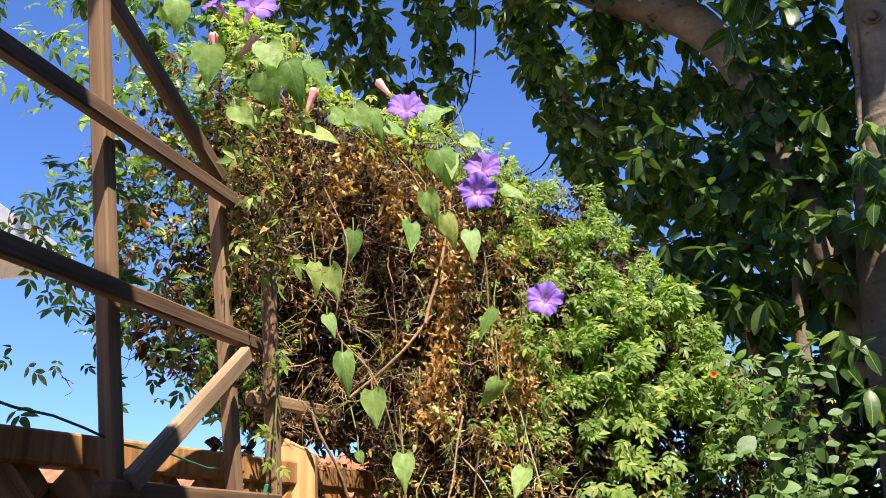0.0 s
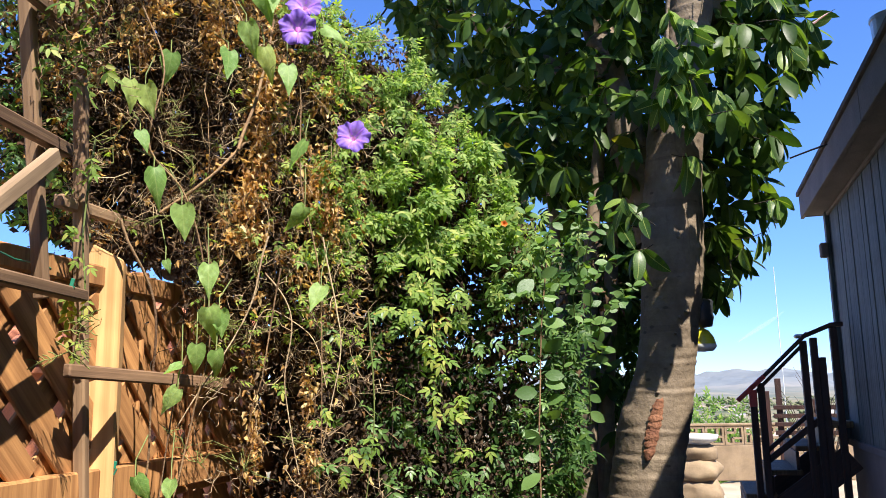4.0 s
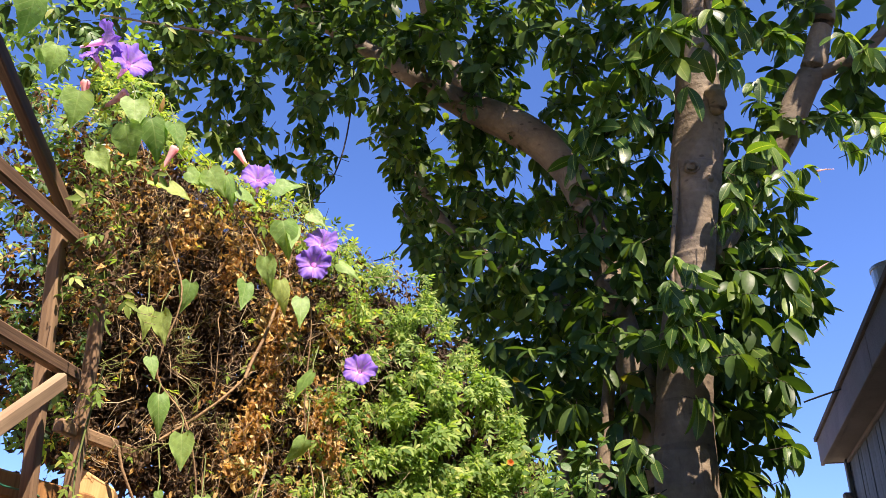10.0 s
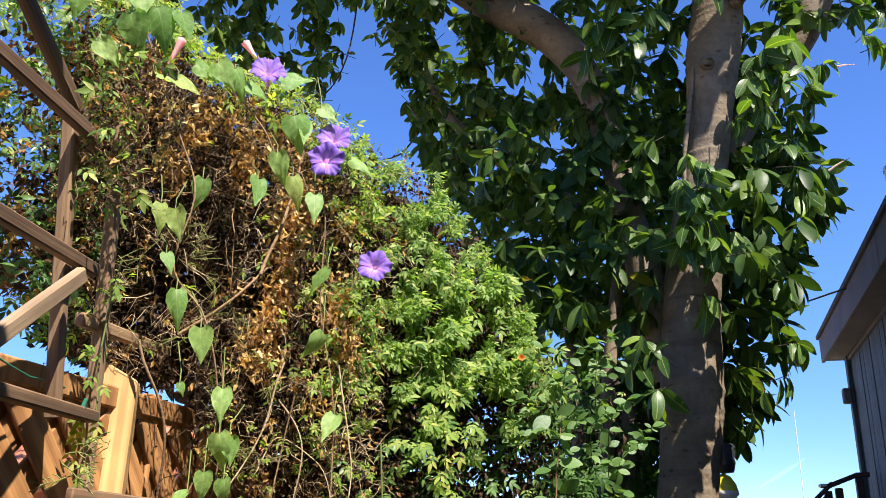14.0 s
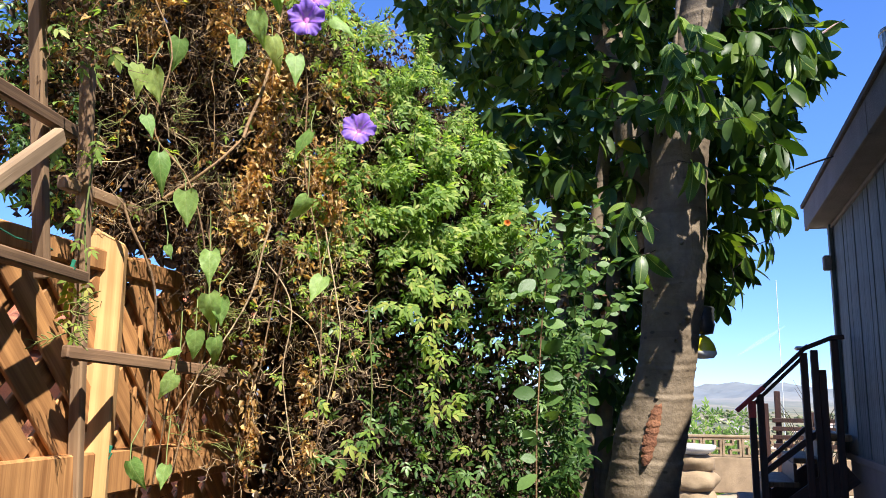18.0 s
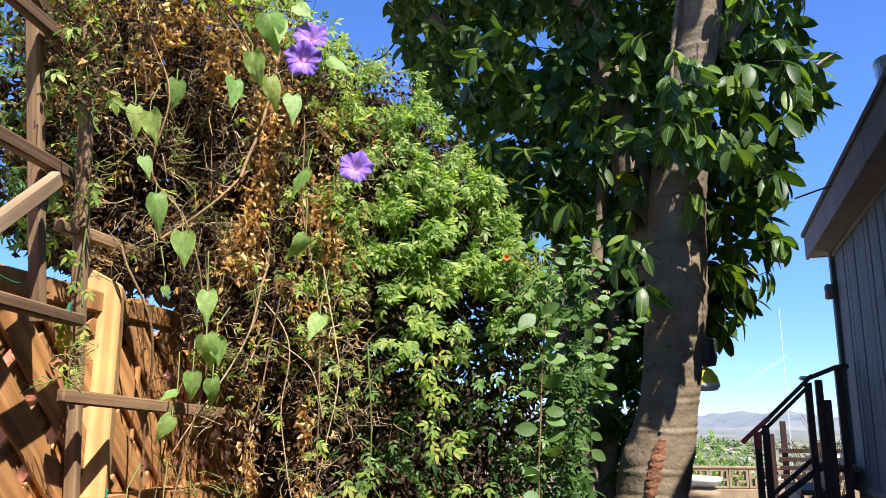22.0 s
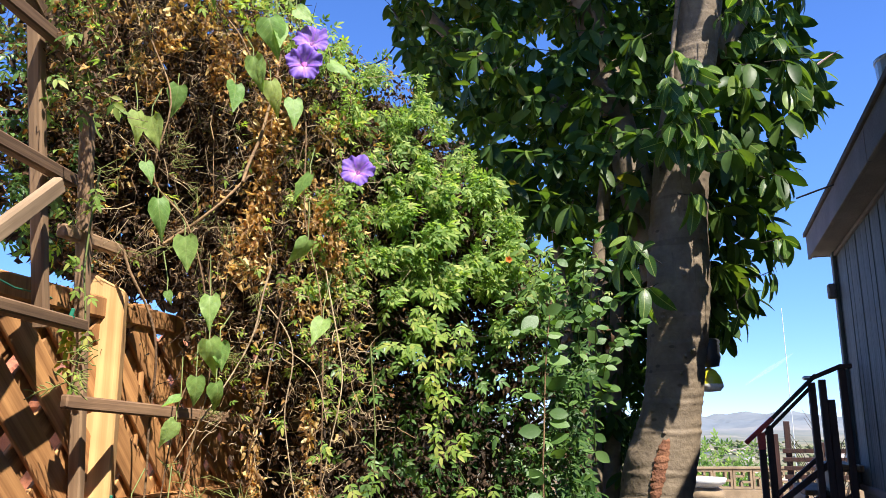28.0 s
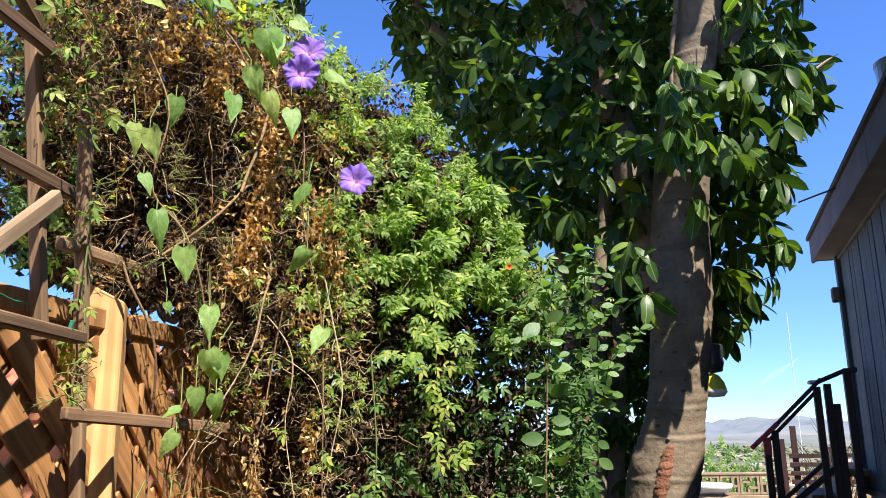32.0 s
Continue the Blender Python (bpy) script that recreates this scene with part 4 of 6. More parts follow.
def rosettes(count, az, el, dist, keep, length, leaves=(6, 11), droop=0.0):
    """Leaf whorls at twig ends within a stretch of bearings and elevations: keep(az, el) is the chance of each."""
    Rs, Ps, lines = [], [], []
    made = 0
    limbs = np.array(LIMB_PTS)
    while made < count:
        a, e, d = rng.uniform(*az), rng.uniform(*el), rng.uniform(*dist)
        if rng.random() > keep(a, e):
            continue
        made += 1
        c = polar(a, e, d)
        near = limbs[np.argmin(((limbs - c) ** 2).sum(1))]
        reach = np.linalg.norm(c - near)
        axis = (c - near) / (reach + 1e-6) * 0.75 + np.array([rng.normal() * 0.35, -0.2 + rng.normal() * 0.35, rng.normal() * 0.35])
        axis /= np.linalg.norm(axis)
        tl = min(0.9 * reach, rng.uniform(0.05, 0.11)) + 0.02
        lines.append(([c - axis * tl + rng.normal(size=3) * 0.012, c - axis * tl * 0.5 + rng.normal(size=3) * 0.004, c], 0.0022, 0.0016))
        n = rng.integers(*leaves)
        ph = rng.uniform(0, 6.28)
        u = np.cross(axis, unit(1)[0])
        u /= np.linalg.norm(u)
        w = np.cross(axis, u)
        for i in range(n):
            g = ph + i * 2.4
            out = np.cos(g) * u + np.sin(g) * w
            k = i / n
            tip = out * (0.75 + 0.3 * k) + axis * (0.75 - 0.5 * k) + np.array([0, 0, -0.45 - droop - rng.random() * 0.5])
            tip = tip + rng.normal(size=3) * 0.28
            up = np.array([0, 0, 1.0]) + axis * 0.6 + rng.normal(size=3) * 0.55
            sz = length * rng.uniform(0.7, 1.2)
            r, p = frames((c - axis * tl * 0.55 * k)[None], tip[None], up[None], np.array([sz]))
            Rs.append(r[0])
            Ps.append(p[0])
    return np.array(Rs), np.array(Ps), lines


def smooth(a, lo, hi):
    t = min(1.0, max(0.0, (a - lo) / (hi - lo)))
    return t * t * (3 - 2 * t)


def bumpy(a, e, s=0.35, seed=0.0):
    return noise.noise(Vector((a * s, e * s, seed)))


def lower_edge(a, table):
    return float(np.interp(a, [q[0] for q in table], [q[1] for q in table]))


R_all, P_all, L_all = [], [], []


def add(res):
    R_all.append(res[0])
    P_all.append(res[1])
    L_all.extend(res[2])


# canopy to the upper left, hanging in a thin fringe against the sky
EDGE_L = [(-46, 36), (-34, 33), (-25, 31), (-22.7, 30), (-18.7, 30.5), (-15, 29.2), (-12.2, 28.7), (-10.6, 30.8), (-9.8, 34), (-8.8, 39), (-6.5, 40)]
add(rosettes(640, (-46, -6.5), (27, 52), (4.2, 5.4), lambda a, e: 0.0 if e < lower_edge(a, EDGE_L) else (0.42 + 0.9 * bumpy(a, e, 0.3)), 0.102))
add(rosettes(170, (-27, -11), (31, 43), (4.3, 5.3), lambda a, e: 0.0 if e < lower_edge(a, EDGE_L) + 0.8 else 0.45 + 0.8 * bumpy(a, e, 0.5, 33), 0.10))
# the dense middle
EDGE_M = [(-8.6, 37), (-8.0, 33.2), (-5.7, 31.6), (-4.3, 28.6), (-3.2, 24), (-1, 19), (3, 13), (6, 5), (9, -6), (18, -6)]
add(rosettes(1150, (-8.4, 17), (-4, 50), (3.9, 5.3), lambda a, e: 0.0 if e < lower_edge(a, EDGE_M) or (a > 11.5 and e < 6) else (0.25 if e > 30 and a > 3 else 1.0) * (0.45 + 1.3 * bumpy(a, e, 0.36, 4)), 0.105))
add(rosettes(330, (-3, 15.5), (3, 33), (5.2, 6.0), lambda a, e: 0.0 if e < lower_edge(a, EDGE_M) + 1.5 else 0.5 + 1.2 * bumpy(a, e, 0.4, 71), 0.125))
# before the great limb and its fork
add(rosettes(100, (1, 14), (10, 27.5), (3.5, 3.9), lambda a, e: 1.0 if e > 13 + 0.4 * (9 - a) else 0.0, 0.115))
add(rosettes(46, (-13, 3), (35.5, 43), (3.5, 3.85), lambda a, e: 0.3 + bumpy(a, e, 0.5, 27), 0.105))
add(rosettes(48, (-20, -9.5), (38.3, 41.5), (3.6, 3.95), lambda a, e: 0.2 + 0.8 * smooth(abs(a + 17.5), 0.8, 2.5), 0.10))
# foliage added on the sunny side of the great limb to shade it
for q in list(great[10:36]) * 2 + list(thin[3:34]) * 2:
    for _ in range(1):
        c = Vector(q[:3]) + SUN_DIR * rng.uniform(0.22, 0.75) + Vector(rng.normal(size=3) * 0.09)
        h = math.hypot(c.x, c.y)
        a, e = math.degrees(math.atan2(c.x, c.y)), math.degrees(math.atan2(c.z - 1.5, h))
        add(rosettes(1, (a, a + 0.01), (e, e + 0.01), (h, h + 0.01), lambda a, e: 1.0, 0.115))
add(rosettes(65, (-8, 16), (39, 50), (3.1, 3.7), lambda a, e: 0.25 + 0.9 * bumpy(a, e, 0.4, 14), 0.13))
add(rosettes(60, (3, 19), (27, 46), (3.85, 4.8), lambda a, e: 0.6 + 0.8 * bumpy(a, e, 0.4, 24), 0.125))
add(rosettes(90, (19, 38), (32, 46), (3.7, 4.5), lambda a, e: 0.2 + 0.9 * bumpy(a, e, 0.4, 25), 0.135))
# beside the trunk on its far side and out over the path
def right_side(a, e):
    lim = float(np.interp(e, [5.0, 6.2, 9, 12, 15, 17.6, 19.4, 22, 24.4, 28, 32], [15, 18.4, 20.6, 21.7, 22.9, 23.3, 25.1, 25.8, 24.8, 23.4, 21.5]))
    return 0.0 if a > lim else 0.8
add(rosettes(165, (17, 27), (5, 31), (3.85, 4.5), right_side, 0.135, (6, 10)))
add(rosettes(11, (20, 24.6), (13, 24), (3.2, 3.5), lambda a, e: 1.0 if a < 19.5 + 0.22 * e else 0.0, 0.13, (6, 10), 0.5))
# upper right, thin
add(rosettes(190, (17, 44), (31, 56), (3.6, 4.9), lambda a, e: 0.15 + 0.8 * bumpy(a, e, 0.4, 9) + 0.03 * (e - 33), 0.135))
# high crown over the trunk, unseen above the view, added for its shadows
add(rosettes(210, (-15, 33), (45, 60), (2.5, 3.6), lambda a, e: 0.5 + 0.7 * bumpy(a, e, 0.25, 6), 0.14))
add(rosettes(170, (-30, 40), (46, 62), (2.9, 4.6), lambda a, e: 0.5, 0.13))
add(rosettes(70, (24, 56), (42, 57), (3.3, 4.4), lambda a, e: 0.5 + 0.8 * bumpy(a, e, 0.2, 3), 0.14))
R_t, P_t = np.concatenate(R_all), np.concatenate(P_all)

# sprays in front of the trunk, with large leaves that stand apart
Rn, Pn, Ln = [], [], []
for az_, el_, dist_, n_, len_ in ((16.9, 19.6, 3.42, 8, 0.16), (17.6, 22.8, 3.42, 8, 0.16), (15.9, 23.6, 3.45, 8, 0.15), (16.6, 21.5, 3.45, 9, 0.17), (18.0, 18.5, 3.4, 9, 0.175), (17.4, 15.6, 3.42, 6, 0.18), (19.0, 22.5, 3.45, 8, 0.165), (20.5, 19.0, 3.5, 8, 0.17),
                                  (22.2, 16.0, 3.55, 8, 0.165), (24.2, 21.5, 3.6, 8, 0.165), (25.6, 23.0, 3.65, 7, 0.16), (22.6, 12.2, 3.6, 7, 0.16), (20.2, 9.4, 3.65, 5, 0.15), (19.3, 7.4, 3.75, 3, 0.15), (21.6, 10.2, 3.65, 6, 0.16),
                                  (23.5, 25.5, 3.6, 8, 0.16), (12.0, 36.5, 3.3, 10, 0.17), (15.0, 38.0, 3.3, 10, 0.18), (17.2, 40.5, 3.2, 10, 0.18), (9.6, 32.8, 3.4, 8, 0.16), (11.0, 33.5, 3.4, 7, 0.16), (22.5, 37.5, 3.4, 9, 0.165),
                                  (26, 38.5, 3.5, 9, 0.16), (13.2, 9.5, 3.5, 6, 0.17), (11.6, 11.5, 3.55, 8, 0.17), (8.8, 12.2, 3.6, 8, 0.165), (29.5, 32.5, 3.7, 8, 0.13), (31.5, 30.5, 3.7, 7, 0.13), (25.2, 27.8, 3.7, 6, 0.15),
                                  (17.3, 39.2, 3.3, 5, 0.16), (15.6, 40.6, 3.3, 5, 0.17), (13.9, 38.6, 3.3, 5, 0.16), (12.6, 37.4, 3.35, 5, 0.15), (16.1, 37.4, 3.3, 5, 0.16), (18.9, 40.2, 3.3, 5, 0.16), (11.6, 34.4, 3.3, 6, 0.15), (12.9, 33.4, 3.3, 5, 0.16), (10.2, 34.4, 3.3, 5, 0.15), (14.2, 35.2, 3.3, 5, 0.15),
                                  (18.9, 36.2, 3.35, 2, 0.16), (20.6, 38.4, 3.4, 3, 0.15), (24.5, 39.0, 3.5, 6, 0.15), (27.1, 37.8, 3.5, 6, 0.15), (31.0, 37.0, 3.5, 7, 0.15), (32.2, 35.8, 3.5, 7, 0.15), (24.6, 35.8, 3.5, 6, 0.14), (28.9, 32.2, 3.6, 6, 0.12), (31.1, 31.6, 3.6, 8, 0.12), (26.5, 29.6, 3.6, 6, 0.14), (25.4, 28.2, 3.6, 6, 0.14),
                                  (22.0, 30.8, 3.55, 6, 0.14), (22.9, 28.8, 3.55, 7, 0.14), (21.0, 27.4, 3.55, 7, 0.15), (24.0, 26.8, 3.6, 7, 0.15), (21.8, 25.6, 3.55, 7, 0.15), (17.7, 23.8, 3.4, 6, 0.17), (17.9, 20.8, 3.4, 6, 0.18), (16.3, 21.7, 3.4, 5, 0.16), (19.2, 19.8, 3.42, 6, 0.18), (13.1, 12.2, 3.4, 4, 0.18), (12.4, 13.2, 3.4, 4, 0.17),
                                  (16.5, 25.2, 3.36, 5, 0.15), (17.4, 24.6, 3.36, 5, 0.15), (15.8, 23.2, 3.36, 5, 0.16), (16.8, 22.4, 3.36, 6, 0.16), (16.0, 20.6, 3.36, 5, 0.17), (15.4, 19.4, 3.38, 5, 0.16), (16.9, 19.2, 3.36, 5, 0.17), (18.0, 19.4, 3.36, 4, 0.17),
                                  (17.9, 39.8, 3.3, 6, 0.15), (19.7, 40.6, 3.3, 6, 0.16), (21.8, 40.8, 3.3, 6, 0.16), (23.6, 40.4, 3.3, 5, 0.15), (18.2, 38.2, 3.33, 4, 0.15), (21.4, 29.3, 3.45, 6, 0.15), (22.4, 27.6, 3.45, 6, 0.15), (23.8, 28.9, 3.45, 6, 0.15),
                                  (25.1, 29.7, 3.5, 6, 0.15), (20.3, 27.3, 3.42, 5, 0.15), (22.6, 31.2, 3.45, 5, 0.14), (24.2, 32.4, 3.5, 4, 0.14), (23.2, 30.6, 3.5, 8, 0.14), (24.3, 31.6, 3.5, 7, 0.14), (22.5, 29.8, 3.45, 8, 0.14), (23.7, 29.4, 3.5, 8, 0.14), (21.7, 28.4, 3.45, 7, 0.14), (29.6, 30.7, 3.5, 6, 0.13), (30.7, 29.9, 3.5, 6, 0.13), (31.8, 30.6, 3.5, 7, 0.13)):
    r, p, l = rosettes(1, (az_, az_ + 0.01), (el_, el_ + 0.01), (dist_, dist_ + 0.01), lambda a, e: 1.0, len_ * (0.78 if el_ < 30 else 1.0), (n_, n_ + 1), 0.4 if el_ < 30 else 0.2)
    Rn.append(r)
    Pn.append(p)
    Ln += l
Rn, Pn = np.concatenate(Rn), np.concatenate(Pn)
NLEAF = blade(1.0, 0.41, 0.22, 0.36, 0.5, 8, 0.0, 0.62)
leaf_objects("leaf", NLEAF, Rn, Pn, RUBBER, tree)
scatter("crown", FLEAF, R_t, P_t, FICUS, tree)
tubes("twig", L_all + Ln, TWIG, tree, 4)["kind"] = "stuff"

# ---------- the vine thicket on the fence ----------
TOP = [(-46, 20), (-41.5, 23), (-39, 25.5), (-35, 31), (-33, 36.5), (-27, 36), (-24, 34), (-20, 31.2), (-14, 29.8), (-10, 27.3), (-7, 26), (-2, 24), (0, 20.8), (3, 17.3), (5, 14.2), (6.5, 12.4), (10.3, 12.6), (12.3, 10.2), (13.4, 7.6), (14.5, 4)]
FRONT = [(-46, 1.55), (-36, 1.55), (-26, 1.85), (-16, 1.9), (-8, 2.05), (-3, 2.3), (2, 2.6), (6, 2.85), (14, 3.1)]


def top(a):
    return np.interp(a, [q[0] for q in TOP], [q[1] for q in TOP])


def front(a):
    return np.interp(a, [q[0] for q in FRONT], [q[1] for q in FRONT])


def thicket(count, az, el, depth, keep, fringe=0.6):
    """Random places inside the thicket: bearings, elevations, depth behind its face."""
    out = []
    while len(out) < count:
        a, e, d = rng.uniform(*az), rng.uniform(*el), depth[0] + (depth[1] - depth[0]) * rng.random() ** 1.5
        lim = top(a) + fringe * 1.6 * bumpy(a, e, 0.9, 2) + fringe * 0.6 * rng.normal() - 6 * max(0.0, d - 0.15)
        if a < -18.5 and e < 9.5 + 0.6 * max(0.0, -a - 24) - 1.2 * bumpy(a, e, 0.8, 5) and rng.random() > 0.05:
            continue
        if a > 9.2 + 0.5 * bumpy(a, e, 0.8, 8) and e < 5.5:
            continue
        if e < lim and rng.random() < keep(a, e):
            out.append((a, e, front(a) + d + 0.10 * bumpy(a, e, 0.45, 7)))
    o = np.array(out)
    return o, polar(o[:, 0], o[:, 1], o[:, 2])


def greenness(a, e):
    g = smooth(a, -11, -4.5) + 0.75 * smooth(e - top(a), -5, -1.5) + (0.5 if a < -26 else 0)
    return min(1.0, max(0.0, g + 0.5 * bumpy(a, e, 0.35, 5)))


vine = thing("vine_thicket", "tangled thicket of dry and green climbing vines on the fence", "vine")

# dry stems: hanging strands, twigs, and a dark inner tangle standing in for deep shade
lines, dark = [], []
o, p = thicket(260, (-29, 0), (-14, 31), (0.0, 0.35), lambda a, e: 0.0 if a < -19 and e < 19 else max(0.05, 0.35 + 1.6 * bumpy(a, e, 0.5, 91)) * (0.07 + 0.93 * smooth(e, 0, 8)) * (1.0 - 0.75 * smooth(a, -9, -3)))
for q in p:
    d = np.array([rng.normal() * 0.25, rng.normal() * 0.2, -rng.uniform(0.3, 1.0)]) if rng.random() < 0.6 else unit(1)[0] * 0.5
    lines.append((twig_line(q, d * rng.uniform(0.08, 0.42), 6, 0.25), rng.uniform(0.0006, 0.0017), 0.0005))
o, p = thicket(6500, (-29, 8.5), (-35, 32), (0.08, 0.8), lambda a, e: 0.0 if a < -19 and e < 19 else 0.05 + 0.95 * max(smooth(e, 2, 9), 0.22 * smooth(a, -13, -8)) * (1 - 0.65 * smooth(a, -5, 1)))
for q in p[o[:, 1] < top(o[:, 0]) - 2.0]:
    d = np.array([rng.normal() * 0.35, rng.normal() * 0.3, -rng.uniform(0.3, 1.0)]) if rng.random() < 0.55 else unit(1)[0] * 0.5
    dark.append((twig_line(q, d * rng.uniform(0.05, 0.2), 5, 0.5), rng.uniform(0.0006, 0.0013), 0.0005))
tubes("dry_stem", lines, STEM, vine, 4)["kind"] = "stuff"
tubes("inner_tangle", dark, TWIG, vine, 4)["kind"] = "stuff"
woody = []
for pts, r in (([(-15.0, 17.0, 1.86), (-13.4, 22.0, 1.9), (-12.6, 26, 1.95)], 0.0042), ([(-20.0, 12.5, 1.88), (-17, 15.0, 1.86), (-14.5, 17.5, 1.88)], 0.004), ([(-22.6, 12, 1.8), (-20.4, 7, 1.82), (-20, 1, 1.85), (-20.4, -8, 1.9)], 0.0032),
               ([(-17, 11, 1.83), (-16.6, 4, 1.84), (-18.5, -6, 1.86)], 0.0025), ([(-12, 9, 1.88), (-13.0, 2, 1.9), (-14, -3, 1.95), (-14.5, -12, 2.0)], 0.002)):
    s = spline([polar(*q) for q in pts], 18)
    woody.append((s + np.array([[0.008 * noise.noise(Vector(x) * 9), 0.008 * noise.noise(Vector(x) * 9 + Vector((5, 0, 0))), 0] for x in s]), r, r * 0.7))
for wline in woody:
    tubes("woody_stem", [wline], STEM, vine, 7)
# bare arching stems low on the dry part
for pts, r in (([(-12.8, 11.3, 1.86), (-14.0, 7.0, 1.86), (-15.8, 3.1, 1.86), (-18.6, -1.7, 1.86)], 0.0026), ([(-9.1, 11.4, 1.95), (-8.2, 6.4, 1.95), (-7.8, 2.5, 1.95), (-9.1, -3.9, 1.95)], 0.0022), ([(-13.0, 8.6, 1.88), (-11.2, 5.9, 1.88), (-11.5, 0.9, 1.88), (-10.4, -5.0, 1.88)], 0.002), ([(-14.3, 3.9, 1.9), (-12.9, 6.2, 1.9), (-10.1, 4.4, 1.9), (-8.6, 0.9, 1.9)], 0.0018)):
    s = spline([polar(*q) for q in pts], 22)
    s = s + np.array([[0.012 * noise.noise(Vector(x) * 7), 0.01, 0.012 * noise.noise(Vector(x) * 7 + Vector((4, 0, 0)))] for x in s])
    tubes("arching_stem", [(s, r, r * 0.6)], PALETWIG, vine, 6)

# brown litter held in the tangle, darkened in colour for the shade inside
FLAKE = blade(1.0, 0.5, 0.9, 0.5, 0.45, 4, 0.25)
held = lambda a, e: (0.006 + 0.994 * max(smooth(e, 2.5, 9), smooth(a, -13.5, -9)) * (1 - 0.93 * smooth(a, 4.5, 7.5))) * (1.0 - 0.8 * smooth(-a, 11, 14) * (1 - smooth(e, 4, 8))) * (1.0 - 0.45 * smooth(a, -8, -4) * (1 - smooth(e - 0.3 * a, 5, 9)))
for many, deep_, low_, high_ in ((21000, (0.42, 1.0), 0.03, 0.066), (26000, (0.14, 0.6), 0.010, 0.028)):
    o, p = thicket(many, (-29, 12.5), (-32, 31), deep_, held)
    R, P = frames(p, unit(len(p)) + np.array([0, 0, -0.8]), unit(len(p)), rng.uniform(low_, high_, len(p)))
    scatter("brown_litter", FLAKE, R, P, SHADEDEAD, vine)
# dead leaves
o, p = thicket(2600, (-27, 1), (-30, 31), (0.0, 0.35), lambda a, e: (0.08 + 0.92 * smooth(e, -1, 6)) * (0.02 + 1.8 * max(0, bumpy(a * 1.6, e * 0.9, 0.45, 11) - 0.08)) * (1 - 0.8 * smooth(a, -8, -2)))
R, P = frames(p, unit(len(p)) + np.array([0, 0, -0.8]), unit(len(p)), rng.uniform(0.007, 0.019, len(p)))
scatter("dead_leaves", FLAKE, R, P, DEAD, vine)

# withered leaves and stalks low on the dry part
o, p = thicket(900, (-15, -5.5), (-14, 7), (0.0, 0.4), lambda a, e: max(0.02, 0.3 + 1.3 * bumpy(a, e, 0.6, 47)))
R, P = frames(p, unit(len(p)) + np.array([0, 0, -0.9]), unit(len(p)), rng.uniform(0.008, 0.022, len(p)))
scatter("dead_leaves", FLAKE, R[:620], P[:620], CRUMB, vine)
scatter("dead_leaves", FLAKE, R[620:], P[620:], DEAD, vine)
# hanging curtains and bunches of tan dead leaves: bearing, elevation, their spread, how many
BUNCHES = ((-22.1, 23.7, 1.0, 0.8, 110), (-20.6, 25.8, 0.9, 0.6, 90), (-16.8, 24.8, 0.8, 1.2, 240), (-13.4, 20.2, 0.9, 2.2, 520), (-12.3, 22.4, 0.8, 1.1, 230), (-14.0, 14.9, 0.9, 1.5, 330), (-14.6, 11.8, 1.2, 1.1, 330),
           (-13.2, 17.2, 0.6, 1.6, 180), (-9.7, 15.2, 1.1, 1.5, 260), (-8.3, 12.6, 1.0, 1.3, 220), (-9.9, 0.2, 0.35, 1.5, 110), (-13.5, -2.8, 0.4, 2.0, 150), (-9.8, -4.0, 0.6, 1.0, 110), (-19.0, 27.4, 2.6, 0.8, 190), (-14.2, 26.2, 1.8, 1.0, 220),
           (-10.2, 9.4, 1.2, 1.2, 130), (-27.5, 21.5, 0.5, 1.2, 60), (-9.0, 21.0, 1.0, 1.4, 120), (-24.5, 27.6, 1.6, 1.0, 110))
bp = []
for a_, e_, sa_, se_, n_ in BUNCHES:
    n_ = int(0.8 * n_)
    az, el = a_ + rng.normal(size=n_) * sa_ * 0.7, e_ + rng.normal(size=n_) * se_ * 0.85
    el = np.minimum(el, top(az) - 1.0)
    bp.append(polar(az, el, front(az) + rng.uniform(-0.03, 0.10, n_)))
p = np.concatenate(bp)
R, P = frames(p, unit(len(p)) * 0.9 + np.array([0, 0, -1.0]), unit(len(p)), rng.uniform(0.010, 0.025, len(p)))
scatter("dead_leaves", FLAKE, R, P, GOLD, vine)
tubes("dry_stem", [(twig_line(q, np.array([rng.normal() * 0.2, rng.normal() * 0.2, -1.0]) * rng.uniform(0.04, 0.12), 5, 0.3), 0.0009, 0.0005) for q in p[::7]], STEM, vine, 4)["kind"] = "stuff"

# crumbled bits of dry leaf and stalk caught in the tangle
o, p = thicket(9500, (-27, -4), (1, 31), (0.0, 0.4), lambda a, e: max(0.0, 0.12 + 1.5 * bumpy(a, e, 0.55, 63)) * (0.1 + 0.9 * smooth(e, 2, 7)) * (1 - 0.7 * smooth(a, -9, -5)))
R, P = frames(p, unit(len(p)), unit(len(p)), rng.uniform(0.006, 0.015, len(p)))
scatter("leaf_crumb", blade(1.0, 0.32, 0.6, 0.4, 0.45, 3, 0.2), R, P, CRUMB, vine)

# short pale twigs all through the dry part
o, p = thicket(1050, (-27, -5), (4, 30), (-0.02, 0.35), lambda a, e: (0.06 + 1.5 * max(0.0, bumpy(a, e, 0.55, 61))) * (0.15 + 0.85 * smooth(e, 2, 7)) * (1 - 0.8 * smooth(a, -10, -5)))
tubes("short_twig", [(twig_line(q, (unit(1)[0] + np.array([0, 0, -0.25])) * rng.uniform(0.012, 0.04), 4, 0.6), rng.uniform(0.0005, 0.0009), 0.0004) for q in p], PALETWIG, vine, 3)["kind"] = "stuff"

# small leaves in sprigs of three to five
LEAFLET = blade(1.0, 0.38, 0.25, 0.25, 0.42, 4)


